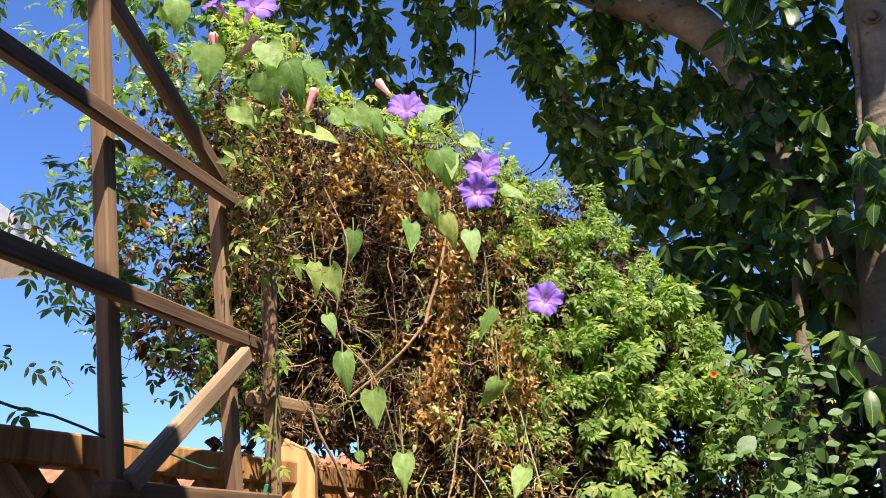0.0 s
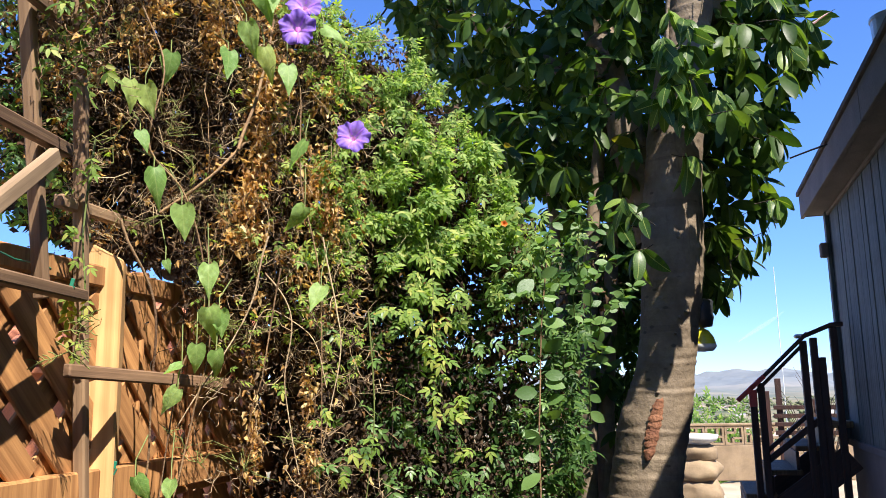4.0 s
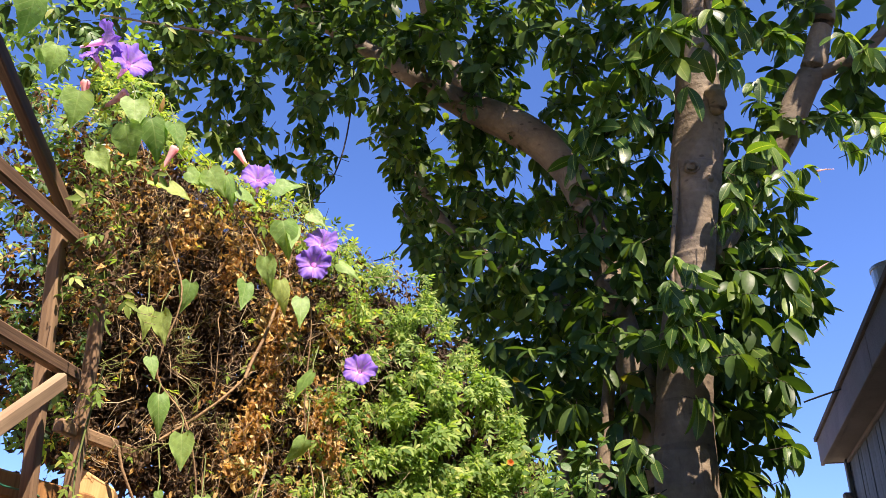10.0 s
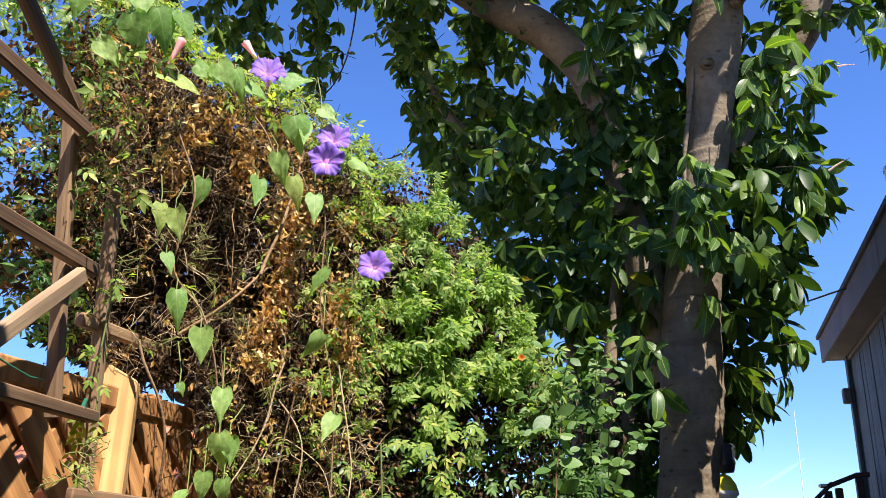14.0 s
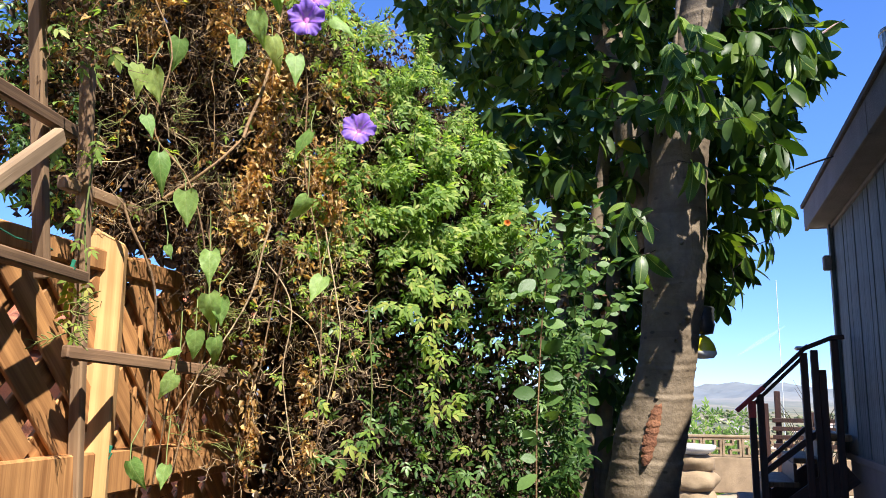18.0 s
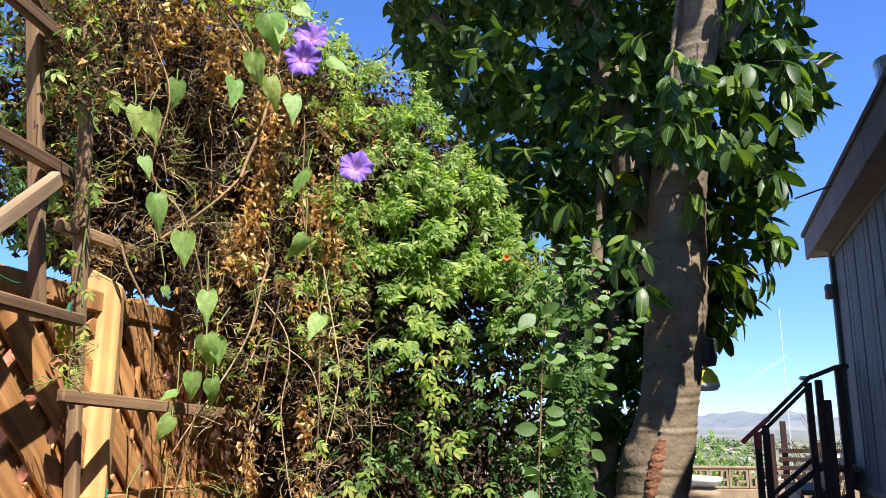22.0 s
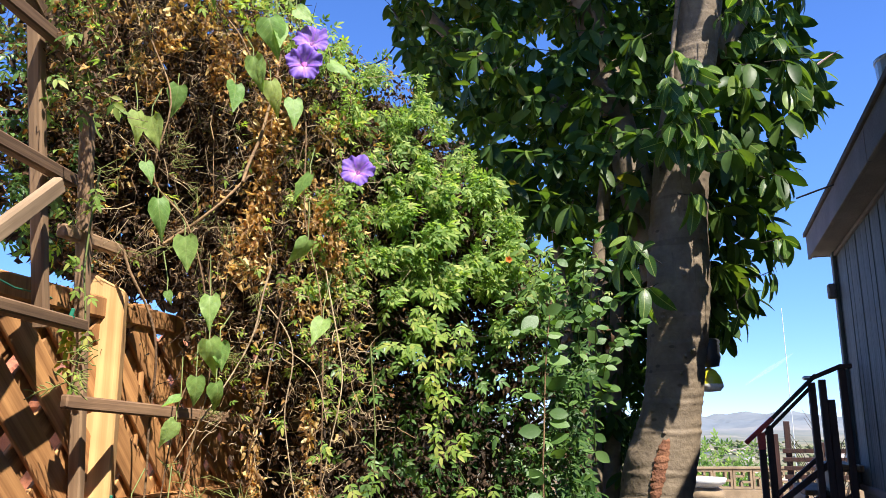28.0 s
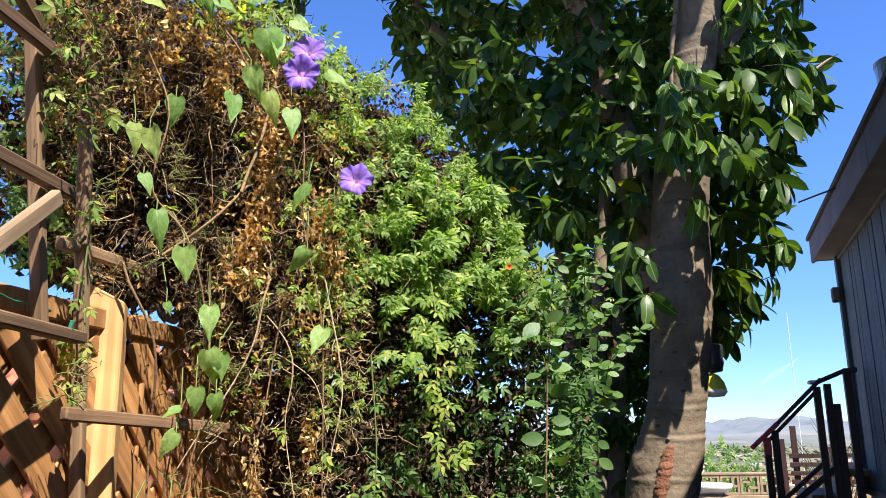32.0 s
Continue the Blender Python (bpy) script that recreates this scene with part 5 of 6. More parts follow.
def sprig():
    v, f = LEAFLET
    V, F, base = [], [], 0
    for ang, s, y in ((0, 1.0, 0.55), (48, 0.85, 0.42), (-48, 0.85, 0.42), (62, 0.7, 0.12), (-62, 0.7, 0.12)):
        c, n = math.cos(radians(ang)), math.sin(radians(ang))
        w = v * s * 0.62
        V.append(np.stack([w[:, 0] * c + w[:, 1] * n, -w[:, 0] * n + w[:, 1] * c + y, w[:, 2] + 0.05 * (s - 0.7)], -1))
        F += [tuple(i + base for i in q) for q in f]
        base += len(v)
    return np.concatenate(V), F


SPRIG = sprig()


def sprigs(count, az, el, depth, keep, size):
    o, p = thicket(count, az, el, depth, keep)
    n = len(p)
    face = -p * np.array([1, 1, 0])
    face /= np.linalg.norm(face, axis=1)[:, None]
    tip = unit(n) * 0.9 + np.array([0.25, 0, -0.55]) + face * 0.35
    up = face * 0.7 + np.array([0, 0, 0.8]) + rng.normal(size=(n, 3)) * 0.5
    return frames(p, tip, up, rng.uniform(*size, n))


green = lambda a, e: greenness(a, e) * max(0.02, 0.24 + 2.2 * bumpy(a, e, 0.62, 21)) * (0.025 + 0.975 * smooth(e - 0.4 * max(0.0, a), 3.0, 10)) * (1 - 0.86 * smooth(a, 6, 8.5))
fine = sprigs(4700, (-13, 4), (9, 31), (0.0, 0.5), lambda a, e: greenness(a, e) * max(0.01, 0.2 + 2.4 * bumpy(a, e, 0.62, 21)), (0.02, 0.042))
scatter("fine_leaves", SPRIG, *fine, JASMINE, vine)
R, P = sprigs(2300, (-8, 14.5), (-16, 18), (0.0, 0.6), lambda a, e: green(a, e) * smooth(a, -7, -1) * max(smooth(e, 8, 12), min(1.0, max(0.0, 0.1 + 3.0 * bumpy(a, e, 0.75, 29)))), (0.032, 0.062))
near = np.argsort(np.linalg.norm(P - np.array([0.1, 0, 1.5]), axis=1) + 3.0 * (np.abs(P[:, 2] - 1.9) > 0.55))[:260]
rest = np.setdiff1d(np.arange(len(P)), near)
leaf_objects("leaf_sprig", SPRIG, R[near], P[near], JASMINE, vine)
scatter("small_leaves", SPRIG, R[rest], P[rest], JASMINE, vine)
R, P = sprigs(760, (-30, -7), (4, 36), (-0.05, 0.3), lambda a, e: 0.008 + 0.3 * max(0.0, greenness(a, e) - 0.3) + smooth(e - top(a), -3.0, 0.5), (0.020, 0.044))
scatter("fringe_leaves", SPRIG, R, P, LIME, vine)
R, P = sprigs(380, (-16.5, -6), (1, 23), (-0.02, 0.2), lambda a, e: max(0.0, 0.3 + 1.5 * bumpy(a, e, 0.6, 85)) * (0.4 + 0.6 * smooth(a, -15, -9)), (0.018, 0.036))
scatter("fringe_leaves", SPRIG, R, P, LIME, vine)
# inner leaves in a darker green, which stands in for the shade among them
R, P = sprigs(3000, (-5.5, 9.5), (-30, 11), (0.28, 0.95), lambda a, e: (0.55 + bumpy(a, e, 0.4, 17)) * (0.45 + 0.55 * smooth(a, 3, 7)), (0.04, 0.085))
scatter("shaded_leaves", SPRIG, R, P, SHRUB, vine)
R, P = sprigs(150, (-9.5, 7), (-9, 8), (0.0, 0.3), lambda a, e: max(0.0, 0.15 + 1.6 * bumpy(a, e, 0.45, 81)), (0.036, 0.066))
scatter("low_leaves", SPRIG, R, P, OVAL, vine)

# thin growth behind the trellis, against the sky
R, P = sprigs(320, (-46, -25), (4, 34), (0.1, 0.8), lambda a, e: max(0.0, smooth(a, -44, -33) * (0.35 + 1.2 * bumpy(a, e, 0.3, 31)) * smooth(e, 5, 16) + 0.5 * smooth(e - top(a), -6, -2)), (0.032, 0.058))
scatter("trellis_leaves", SPRIG, R, P, JASMINE, vine)
o, p = thicket(130, (-40, -25), (3, 33), (0.1, 0.8), lambda a, e: smooth(a, -44, -33))
tubes("trellis_stem", [(twig_line(q, (unit(1)[0] + np.array([0, 0, -0.4])) * rng.uniform(0.04, 0.11), 7, 0.8), 0.0011, 0.0006) for q in p], STEM, vine, 4)["kind"] = "stuff"
o, p = thicket(240, (-42, -25), (4, 32), (0.1, 0.8), lambda a, e: smooth(a, -42, -34))
R, P = frames(p, unit(len(p)) + np.array([0, 0, -0.9]), unit(len(p)), rng.uniform(0.018, 0.036, len(p)))
scatter("withered_leaves", FLAKE, R, P, DEAD, vine)

# dry growth caught behind the upper trellis
o, p = thicket(1900, (-37, -25), (14, 33), (0.08, 0.7), lambda a, e: smooth(a, -37, -28) * max(0.05, 0.45 + 1.4 * bumpy(a, e, 0.5, 37)))
R, P = frames(p, unit(len(p)) + np.array([0, 0, -0.9]), unit(len(p)), rng.uniform(0.012, 0.034, len(p)))
scatter("withered_leaves", FLAKE, R[:800], P[:800], DEAD, vine)
scatter("withered_leaves", FLAKE, R[800:], P[800:], SHADEDEAD, vine)
tubes("trellis_stem", [(twig_line(q, (unit(1)[0] + np.array([0, 0, -0.4])) * rng.uniform(0.04, 0.12), 7, 0.8), 0.0011, 0.0006) for q in p[:520]], STEM, vine, 4)["kind"] = "stuff"
R, P = sprigs(720, (-43, -25), (8, 33), (0.05, 0.7), lambda a, e: max(0.0, 0.4 + 1.2 * bumpy(a, e, 0.5, 39)) * smooth(a, -46, -36), (0.03, 0.058))
scatter("trellis_leaves", SPRIG, R[:380], P[:380], OVAL, vine)
scatter("trellis_leaves", SPRIG, R[380:], P[380:], SHRUB, vine)

# growth that hides the top of the inner stake
az, el = rng.uniform(-28.5, -24.0, 620), rng.uniform(20.5, 31, 620)
p = polar(az, el, rng.uniform(1.48, 1.66, 620))
R, P = frames(p, unit(620) + np.array([0, 0, -0.7]), unit(620), rng.uniform(0.009, 0.022, 620))
scatter("withered_leaves", FLAKE, R[:330], P[:330], CRUMB, vine)
scatter("withered_leaves", FLAKE, R[330:470], P[330:470], DEAD, vine)
tubes("trellis_stem", [(twig_line(q, (unit(1)[0] + np.array([0, 0, -0.3])) * rng.uniform(0.03, 0.11), 6, 0.7), 0.0010, 0.0006) for q in P[470:]], STEM, vine, 4)["kind"] = "stuff"
R, P = frames(p[::8], unit(78) + np.array([0, 0, -0.5]), unit(78) + np.array([0, -0.5, 0.8]), rng.uniform(0.028, 0.05, 78))
scatter("trellis_leaves", SPRIG, R, P, JASMINE, vine)

# leafy growth hanging over the top of the trellis
n = 250
az = rng.uniform(-47, -25, n)
low = np.interp(az, [-47, -42, -38, -34, -25], [31, 29.5, 28, 31, 33])
el = low + rng.random(n) ** 1.4 * 11
clear_ = (az > -33) & (el > 32) & (el < 39.5)
p = polar(az, el, np.where(clear_, rng.uniform(1.85, 2.4, n), rng.uniform(1.6, 2.3, n)))
R, P = frames(p, unit(n) + np.array([0.1, -0.1, -0.6]), unit(n) * 0.6 + np.array([0, -0.5, 0.8]), rng.uniform(0.04, 0.075, n))
scatter("overhanging_leaves", SPRIG, R[:120], P[:120], JASMINE, vine)
scatter("overhanging_leaves", SPRIG, R[120:], P[120:], OVAL, vine)

# thin grey-green twiglets and pale dry tips over the dry part
lines_g, lines_p = [], []
o, p = thicket(40, (-25, -7), (-6, 30), (-0.03, 0.12), lambda a, e: 0.0 if a < -19 and e < 12 else 0.4 + bumpy(a, e, 0.5, 41))
for q in p:
    main = np.array([rng.normal() * 0.7, -0.3, rng.normal() * 0.5]) * 0.09
    pts = twig_line(q, main, 5, 0.3)
    lines_g.append((pts, 0.0011, 0.0008))
    for k in range(1, 5):
        for _ in range(2):
            lines_g.append(([pts[k], pts[k] + main * 0.25 + rng.normal(size=3) * 0.012, pts[k] + main * 0.4 + rng.normal(size=3) * 0.016], 0.0009, 0.0007))
for a_, e_ in ((-27.5, 21.9), (-27.4, 22.8), (-26.7, 20.7), (-26.0, 20.3), (-26.6, 23.8), (-25.9, 4.6), (-25.2, 3.4), (-26.0, 4.0), (-24.8, 4.2), (-25.4, 5.2)):
    q = polar(a_, e_, 1.60)
    side = 1 if e_ > 10 else rng.choice((-1, 1))
    main = np.array([0.055 * side, -0.01, rng.uniform(-0.03, 0.025)])
    pts = twig_line(q, main, 6, 0.25)
    lines_g.append((pts, 0.0012, 0.0008))
    for k in range(2, 6):
        for g in (-1, 1):
            end = pts[k] + main * 0.3 + np.array([0, 0, g * 0.009]) + rng.normal(size=3) * 0.003
            lines_g.append(([pts[k], (pts[k] + end) / 2 + np.array([0, 0, g * 0.002]), end], 0.0009, 0.0011))
o, p = thicket(130, (-25, -5), (-8, 29), (-0.04, 0.1), lambda a, e: 0.0 if a < -19 and e < 10 else (0.4 + bumpy(a, e, 0.5, 43)) * (0.2 + 0.8 * smooth(e, 2, 8)))
for q in p:
    main = np.array([rng.normal() * 0.6, -0.2, -0.4 + rng.normal() * 0.6]) * 0.12
    pts = twig_line(q, main, 6, 0.5)
    lines_p.append((pts, 0.0012, 0.0006))
    for k in range(1, 6):
        lines_p.append(([pts[k], pts[k] + rng.normal(size=3) * 0.018, pts[k] + rng.normal(size=3) * 0.026], 0.0007, 0.0005))
o, p = thicket(210, (-18, -5.5), (-10, 8), (-0.04, 0.25), lambda a, e: 0.25 + 0.75 * smooth(a, -16, -11))
for q in p:
    d = np.array([rng.normal() * 0.5, rng.normal() * 0.2, rng.normal() * 0.6 - 0.2])
    lines_p.append((twig_line(q, d * rng.uniform(0.05, 0.15), 9, 0.55), rng.uniform(0.0007, 0.0015), 0.0006))
tubes("green_twiglet", lines_g, TWIGLET, vine, 4)["kind"] = "stuff"
tubes("pale_twiglet", lines_p, PALETWIG, vine, 4)["kind"] = "stuff"


# undergrowth between the thicket's end and the trunk, shade put into its dark green
under = thing("shaded_shrub", "dense shrub behind the tree, its dark green standing in for shade", "shrub")
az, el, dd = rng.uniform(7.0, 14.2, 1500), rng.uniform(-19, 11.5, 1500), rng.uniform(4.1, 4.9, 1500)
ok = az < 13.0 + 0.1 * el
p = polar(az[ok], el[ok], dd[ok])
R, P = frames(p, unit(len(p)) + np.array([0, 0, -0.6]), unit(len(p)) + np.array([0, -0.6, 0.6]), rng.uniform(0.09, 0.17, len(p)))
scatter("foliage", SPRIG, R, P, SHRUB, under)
tubes("stem", [(twig_line(polar(a, -21, 4.5), np.array([0.05, 0, 1.75]), 7, 0.12), 0.014, 0.004) for a in (8.2, 9.6, 11.0, 12.2)], TWIG, under, 6)

# ---------- large leaves, flowers and sprays on the thicket ----------
def heart_shape(curl):
    rows = ((0.0, -0.10, 0.17), (0.12, 0.02, 0.29), (0.34, 0.25, 0.33), (0.57, 0.50, 0.255), (0.80, 0.76, 0.12))
    v, f = [], []
    for i, (ym, ye, w) in enumerate(rows):
        for k in (-1, -0.55, 0, 0.55, 1):
            y = ym + (ye - ym) * abs(k) ** 1.5
            z = -curl * (y * y * 0.7 + (k * w) ** 2 * 1.6) + (0.26 - 0.2 * curl) * abs(k) * w + 0.04 * math.sin(8 * y + 4 * k)
            v.append((k * w, y, z))
    for i in range(len(rows) - 1):
        for k in range(4):
            a = i * 5 + k
            f.append((a, a + 1, a + 6, a + 5))
    v.append((0.02, 1.05, -curl * 0.75))
    n = len(v) - 1
    for k in range(4):
        a = (len(rows) - 1) * 5 + k
        f.append((a, a + 1, n, n))
    return np.array(v), f


HEARTS = [mesh_from("heart_leaf", h[0], tri_split(h[1]), HEART, True) for h in (heart_shape(0.35), heart_shape(0.8), heart_shape(0.1))]


def mat_of(p, tip, up, size):
    R, P = frames(np.array([p]), np.array([tip]), np.array([up]), np.array([size]))
    m = Matrix.Identity(4)
    for i in range(3):
        for j in range(3):
            m[i][j] = R[0][i][j]
        m[i][3] = P[0][i]
    return m


glory = thing("morning_glory_vine", "morning glory vine with large heart-shaped light green leaves", "vine")
# each leaf: bearing and elevation of its base and of its tip, distance
SIDE = [(-19.8, 23.0, -19.9, 20.8, 1.80), (-22.4, 21.0, -21.8, 19.1, 1.78), (-21.4, 20.8, -20.7, 18.3, 1.76), (-21.6, 17.8, -20.9, 16.3, 1.76), (-20.6, 15.5, -20.3, 13.4, 1.76), (-18.7, 13.1, -18.3, 10.6, 1.77), (-16.8, 9.2, -16.8, 7.0, 1.77), (-16.7, 6.3, -15.9, 3.7, 1.76),
        (-16.0, 6.1, -15.7, 3.9, 1.78), (-17.4, 3.8, -17.3, 1.7, 1.75), (-16.1, 3.4, -15.5, 1.6, 1.77), (-18.3, 2.5, -19.6, 1.9, 1.77), (-18.5, 0.9, -19.8, -0.8, 1.75), (-20.9, -4.6, -20.1, -6.4, 1.74), (-18.7, -4.9, -19.0, -6.6, 1.74)]
SIDE += [(-14.7, 25.4, -14.0, 23.3, 1.79), (-13.4, 23.9, -12.6, 21.8, 1.81), (-15.9, 23.5, -15.8, 21.2, 1.77), (-11.7, 22.8, -11.4, 20.8, 1.84), (-9.1, 25.4, -7.2, 24.7, 1.90), (-12.9, 27.7, -12.7, 25.8, 1.82), (-10.3, 17.8, -12.1, 15.9, 1.86), (-10.3, 13.3, -11.3, 11.5, 1.88), (-9.1, 7.8, -9.9, 5.9, 1.90), (-19.6, 9.4, -19.3, 8.6, 1.78)]
CROWN = [(-35.0, 38.6, -34.3, 36.7, 1.62), (-26.3, 34.3, -25.7, 32.6, 1.46), (-26.5, 32.6, -25.7, 30.6, 1.46), (-24.8, 33.4, -23.5, 31.6, 1.46), (-23.1, 33.4, -22.1, 32.1, 1.48), (-30.2, 33.8, -30.0, 31.9, 1.62), (-32.5, 36.1, -32.4, 34.7, 1.62), (-28.3, 30.5, -27.4, 29.9, 1.47),
         (-19.8, 30.7, -18.3, 29.5, 1.74), (-18.5, 30.5, -17.2, 29.3, 1.76), (-24.3, 29.1, -22.5, 29.1, 1.72),
         (-14.9, 30.1, -12.8, 30.8, 1.84), (-13.7, 28.0, -13.0, 26.1, 1.80), (-11.7, 28.7, -10.4, 28.0, 1.86), (-21.4, 30.3, -20.0, 30.0, 1.74), (-33.4, 35.6, -32.4, 35.2, 1.66), (-22.5, 29.1, -21.1, 28.8, 1.74), (-17.4, 29.6, -16.1, 29.3, 1.78), (-28.0, 30.0, -27.3, 29.2, 1.69)]
petioles = []
for i, (a, e, a2, e2, d) in enumerate(SIDE + CROWN):
    p, q = polar(a, e, d), polar(a2, e2, d)
    face = -p * np.array([1, 1, 0]) / d
    crown_leaf = i >= len(SIDE)
    seen = np.linalg.norm(q - p)
    tip = q - p + face * seen * (rng.uniform(-0.2, 0.15) if crown_leaf else rng.uniform(-0.1, 0.45))
    up = face + np.array([rng.normal() * (0.25 if crown_leaf else 0.5), 0, (0.3 if crown_leaf else 0.45) + rng.normal() * 0.3])
    size = max(np.linalg.norm(tip), 0.052 if crown_leaf else 0.03) * (0.98 if crown_leaf else rng.uniform(0.82, 0.98))
    shared("heart_leaf", HEARTS[i % 3], mat_of(p, tip, up, size * (1.08 if crown_leaf else 1.0)) @ Matrix.Diagonal((1.3 if crown_leaf else rng.uniform(0.92, 1.12), 1, rng.uniform(0.9, 1.6), 1)), glory)
    back = -face * rng.uniform(0.03, 0.08)
    petioles.append(([p + back + np.array([rng.normal() * 0.02, 0, rng.uniform(0.05, 0.12)]), p + back * 0.4 + np.array([0, 0, 0.03]), p], 0.0016, 0.0013))
for q in petioles:
    tubes("petiole", [q], GREENSTEM, glory, 5)
for pts in (((-26, 33, 1.76), (-22, 26, 1.8), (-20.2, 22, 1.79), (-21, 17, 1.79), (-18.6, 14, 1.79), (-17.2, 9.6, 1.79), (-17.0, 5, 1.79), (-18.4, 2.0, 1.79), (-19.4, -6, 1.8)),
            ((-20, 30.5, 1.79), (-16, 27, 1.82), (-14.5, 25, 1.83), (-11, 22.5, 1.88), (-10.6, 15, 1.9), (-9.2, 8, 1.92), (-9, -4, 1.95))):
    tubes("runner", [(spline([polar(*q) for q in pts], 40), 0.0022, 0.0016)], STEM, glory, 6)


def revolve(profile, seg, lobes=0.0, wave=0.0):
    v, f = [], []
    for k, (r, z) in enumerate(profile):
        for j in range(seg):
            t = 2 * math.pi * j / seg
            rr = r * (1 + lobes * (k / len(profile)) ** 2 * math.cos(5 * t))
            v.append((rr * math.cos(t), rr * math.sin(t), z + wave * (k / len(profile)) ** 3 * math.sin(10 * t + 1)))
    for k in range(len(profile) - 1):
        for j in range(seg):
            n = (j + 1) % seg
            f.append((k * seg + j, k * seg + n, (k + 1) * seg + n, (k + 1) * seg + j))
    return np.array(v), np.array(f)


def flower():
    fl = thing("morning_glory_flower", "open violet morning glory flower with pink throat", "flower", "flowers on the vine")
    v, f = revolve([(0.0065, -0.012), (0.014, -0.004), (0.021, 0.001), (0.028, 0.0035), (0.034, 0.0045), (0.038, 0.0040), (0.0405, 0.0028)], 70, 0.05, 0.0055)
    r = np.hypot(v[:, 0], v[:, 1])
    t = np.arctan2(v[:, 1], v[:, 0])
    k = np.clip((r - 0.018) / 0.022, 0, 1) ** 1.6
    v[:, 2] += k * (0.0030 * np.sin(7 * t + 0.6) + 0.0022 * np.sin(17 * t) + 0.0012 * np.sin(31 * t + 2))
    v[:, :2] *= (1 + k * (0.035 * np.sin(13 * t + 1) + 0.03 * np.sin(5 * t + 2.2) - 0.05 * np.abs(np.sin(2.5 * t)) ** 9))[:, None]
    ob = new("corolla", mesh_from("corolla", v, f, FLOWER, True))
    ob.parent = fl
    v, f = revolve([(0.0015, -0.03), (0.004, -0.022), (0.0055, -0.0135), (0.007, -0.0117)], 20)
    ob = new("throat", mesh_from("throat", v, f, THROAT, True))
    ob.parent = fl
    ob["label"] = "pale pink throat"
    for k in range(5):
        t = 2 * math.pi * (k + 0.5) / 5
        c, s = math.cos(t), math.sin(t)
        rows = ((0.009, 0.0022, -0.0070), (0.018, 0.0024, 0.0005), (0.028, 0.0018, 0.0050), (0.036, 0.0006, 0.0064))
        v = [(r * c - g * w * s, r * s + g * w * c, z) for r, w, z in rows for g in (-1, 1)]
        fs = [(2 * i, 2 * i + 1, 2 * i + 3, 2 * i + 2) for i in range(3)]
        ob = new("ray", mesh_from("ray", np.array(v), np.array(fs), STAR, True))
        ob.parent = fl
        ob["label"] = "magenta petal ray"
    v, f = revolve([(0.0022, -0.058), (0.0035, -0.045), (0.0055, -0.03), (0.0075, -0.0125)], 14)
    ob = new("tube", mesh_from("tube", v, f, THROAT, True))
    ob.parent = fl
    for k in range(3):
        b = blade(0.02, 0.006, 0.2, 0.1, 0.4, 4)
        ob = new("sepal", mesh_from("sepal", b[0], tri_split(b[1]), LIME, True))
        ob.parent = fl
        ob.matrix_basis = pose(0, 0, -0.056, 60, 0, 120 * k)
    return fl


def face_to(p, away, roll=0):
    """A pose at p whose local z points along away."""
    return Matrix.Translation(p) @ Vector(away).to_track_quat("Z", "Y").to_matrix().to_4x4() @ pose(0, 0, 0, 0, 0, roll)


BLOOMS = [(-6.9, 18.2, 1.88, (0.05, -1, 0.18), 1.0), (-11.0, 25.3, 1.82, (0.12, -1, -0.12), 1.05), (-10.5, 26.8, 1.87, (0.12, -1, 0.3), 1.05), (-16.0, 30.8, 1.70, (0.25, -1.0, 0.35), 1.0),
          (-27.1, 36.6, 1.60, (0.75, -0.75, 0.25), 1.15), (-29.0, 37.4, 1.60, (0.75, 0.35, 0.6), 1.15), (-29.9, 36.3, 1.64, (-0.3, -0.8, 0.5), 0.8)]
first = flower()
for i, (a, e, d, aim_, s) in enumerate(BLOOMS):
    m = face_to(Vector(polar(a, e, d)), aim_, 20 * i) @ Matrix.Scale(s, 4)
    if i == 0:
        first.matrix_world = m
    else:
        copy_thing(first, m)


def bud(p, d):
    b = thing("flower_bud", "furled pink morning glory bud", "flower bud", "buds on the vine", m=face_to(Vector(p), d) @ Matrix.Scale(1.3, 4))
    v, f = revolve([(0.0025, 0.0), (0.0032, 0.012), (0.0042, 0.024), (0.0056, 0.036), (0.0072, 0.046), (0.0080, 0.051), (0.0058, 0.054), (0.001, 0.050)], 15, 0.16, 0.002)
    ob = new("furled_petals", mesh_from("furled_petals", v, f, BUD, True))
    ob.parent = b
    for k in range(4):
        q = blade(0.022, 0.007, 0.2, 0.05, 0.4, 4)
        ob = new("sepal", mesh_from("sepal", q[0], tri_split(q[1]), LIME, True))
        ob.parent = b
        ob.matrix_basis = pose(0, 0, -0.004, 72, 0, 90 * k)


for (a, e, d), dr in (((-29.5, 32.7, 1.64), (-0.1, -0.2, 1)), ((-28.4, 33.0, 1.66), (0.85, -0.2, 0.6)), ((-23.3, 30.0, 1.72), (0.35, 0, 1)), ((-16.8, 31.2, 1.74), (-0.6, 0.1, 0.9))):
    bud(polar(a, e, d), dr)
# spent calyx with dry pointed sepals
calyx = thing("dry_calyx", "dry yellowish calyx with pointed sepals on the vine", "calyx", "calyxes on the vine", at=polar(-24.2, 33.7, 1.74))
for k in range(5):
    q = blade(0.042, 0.010, 0.3, -0.15, 0.35, 5)
    ob = new("sepal", mesh_from("sepal", q[0], tri_split(q[1]), GOLD if k % 2 else LIME, True))
    ob.parent = calyx
    ob.matrix_basis = pose(0, 0, 0, 62, 0, 72 * k)
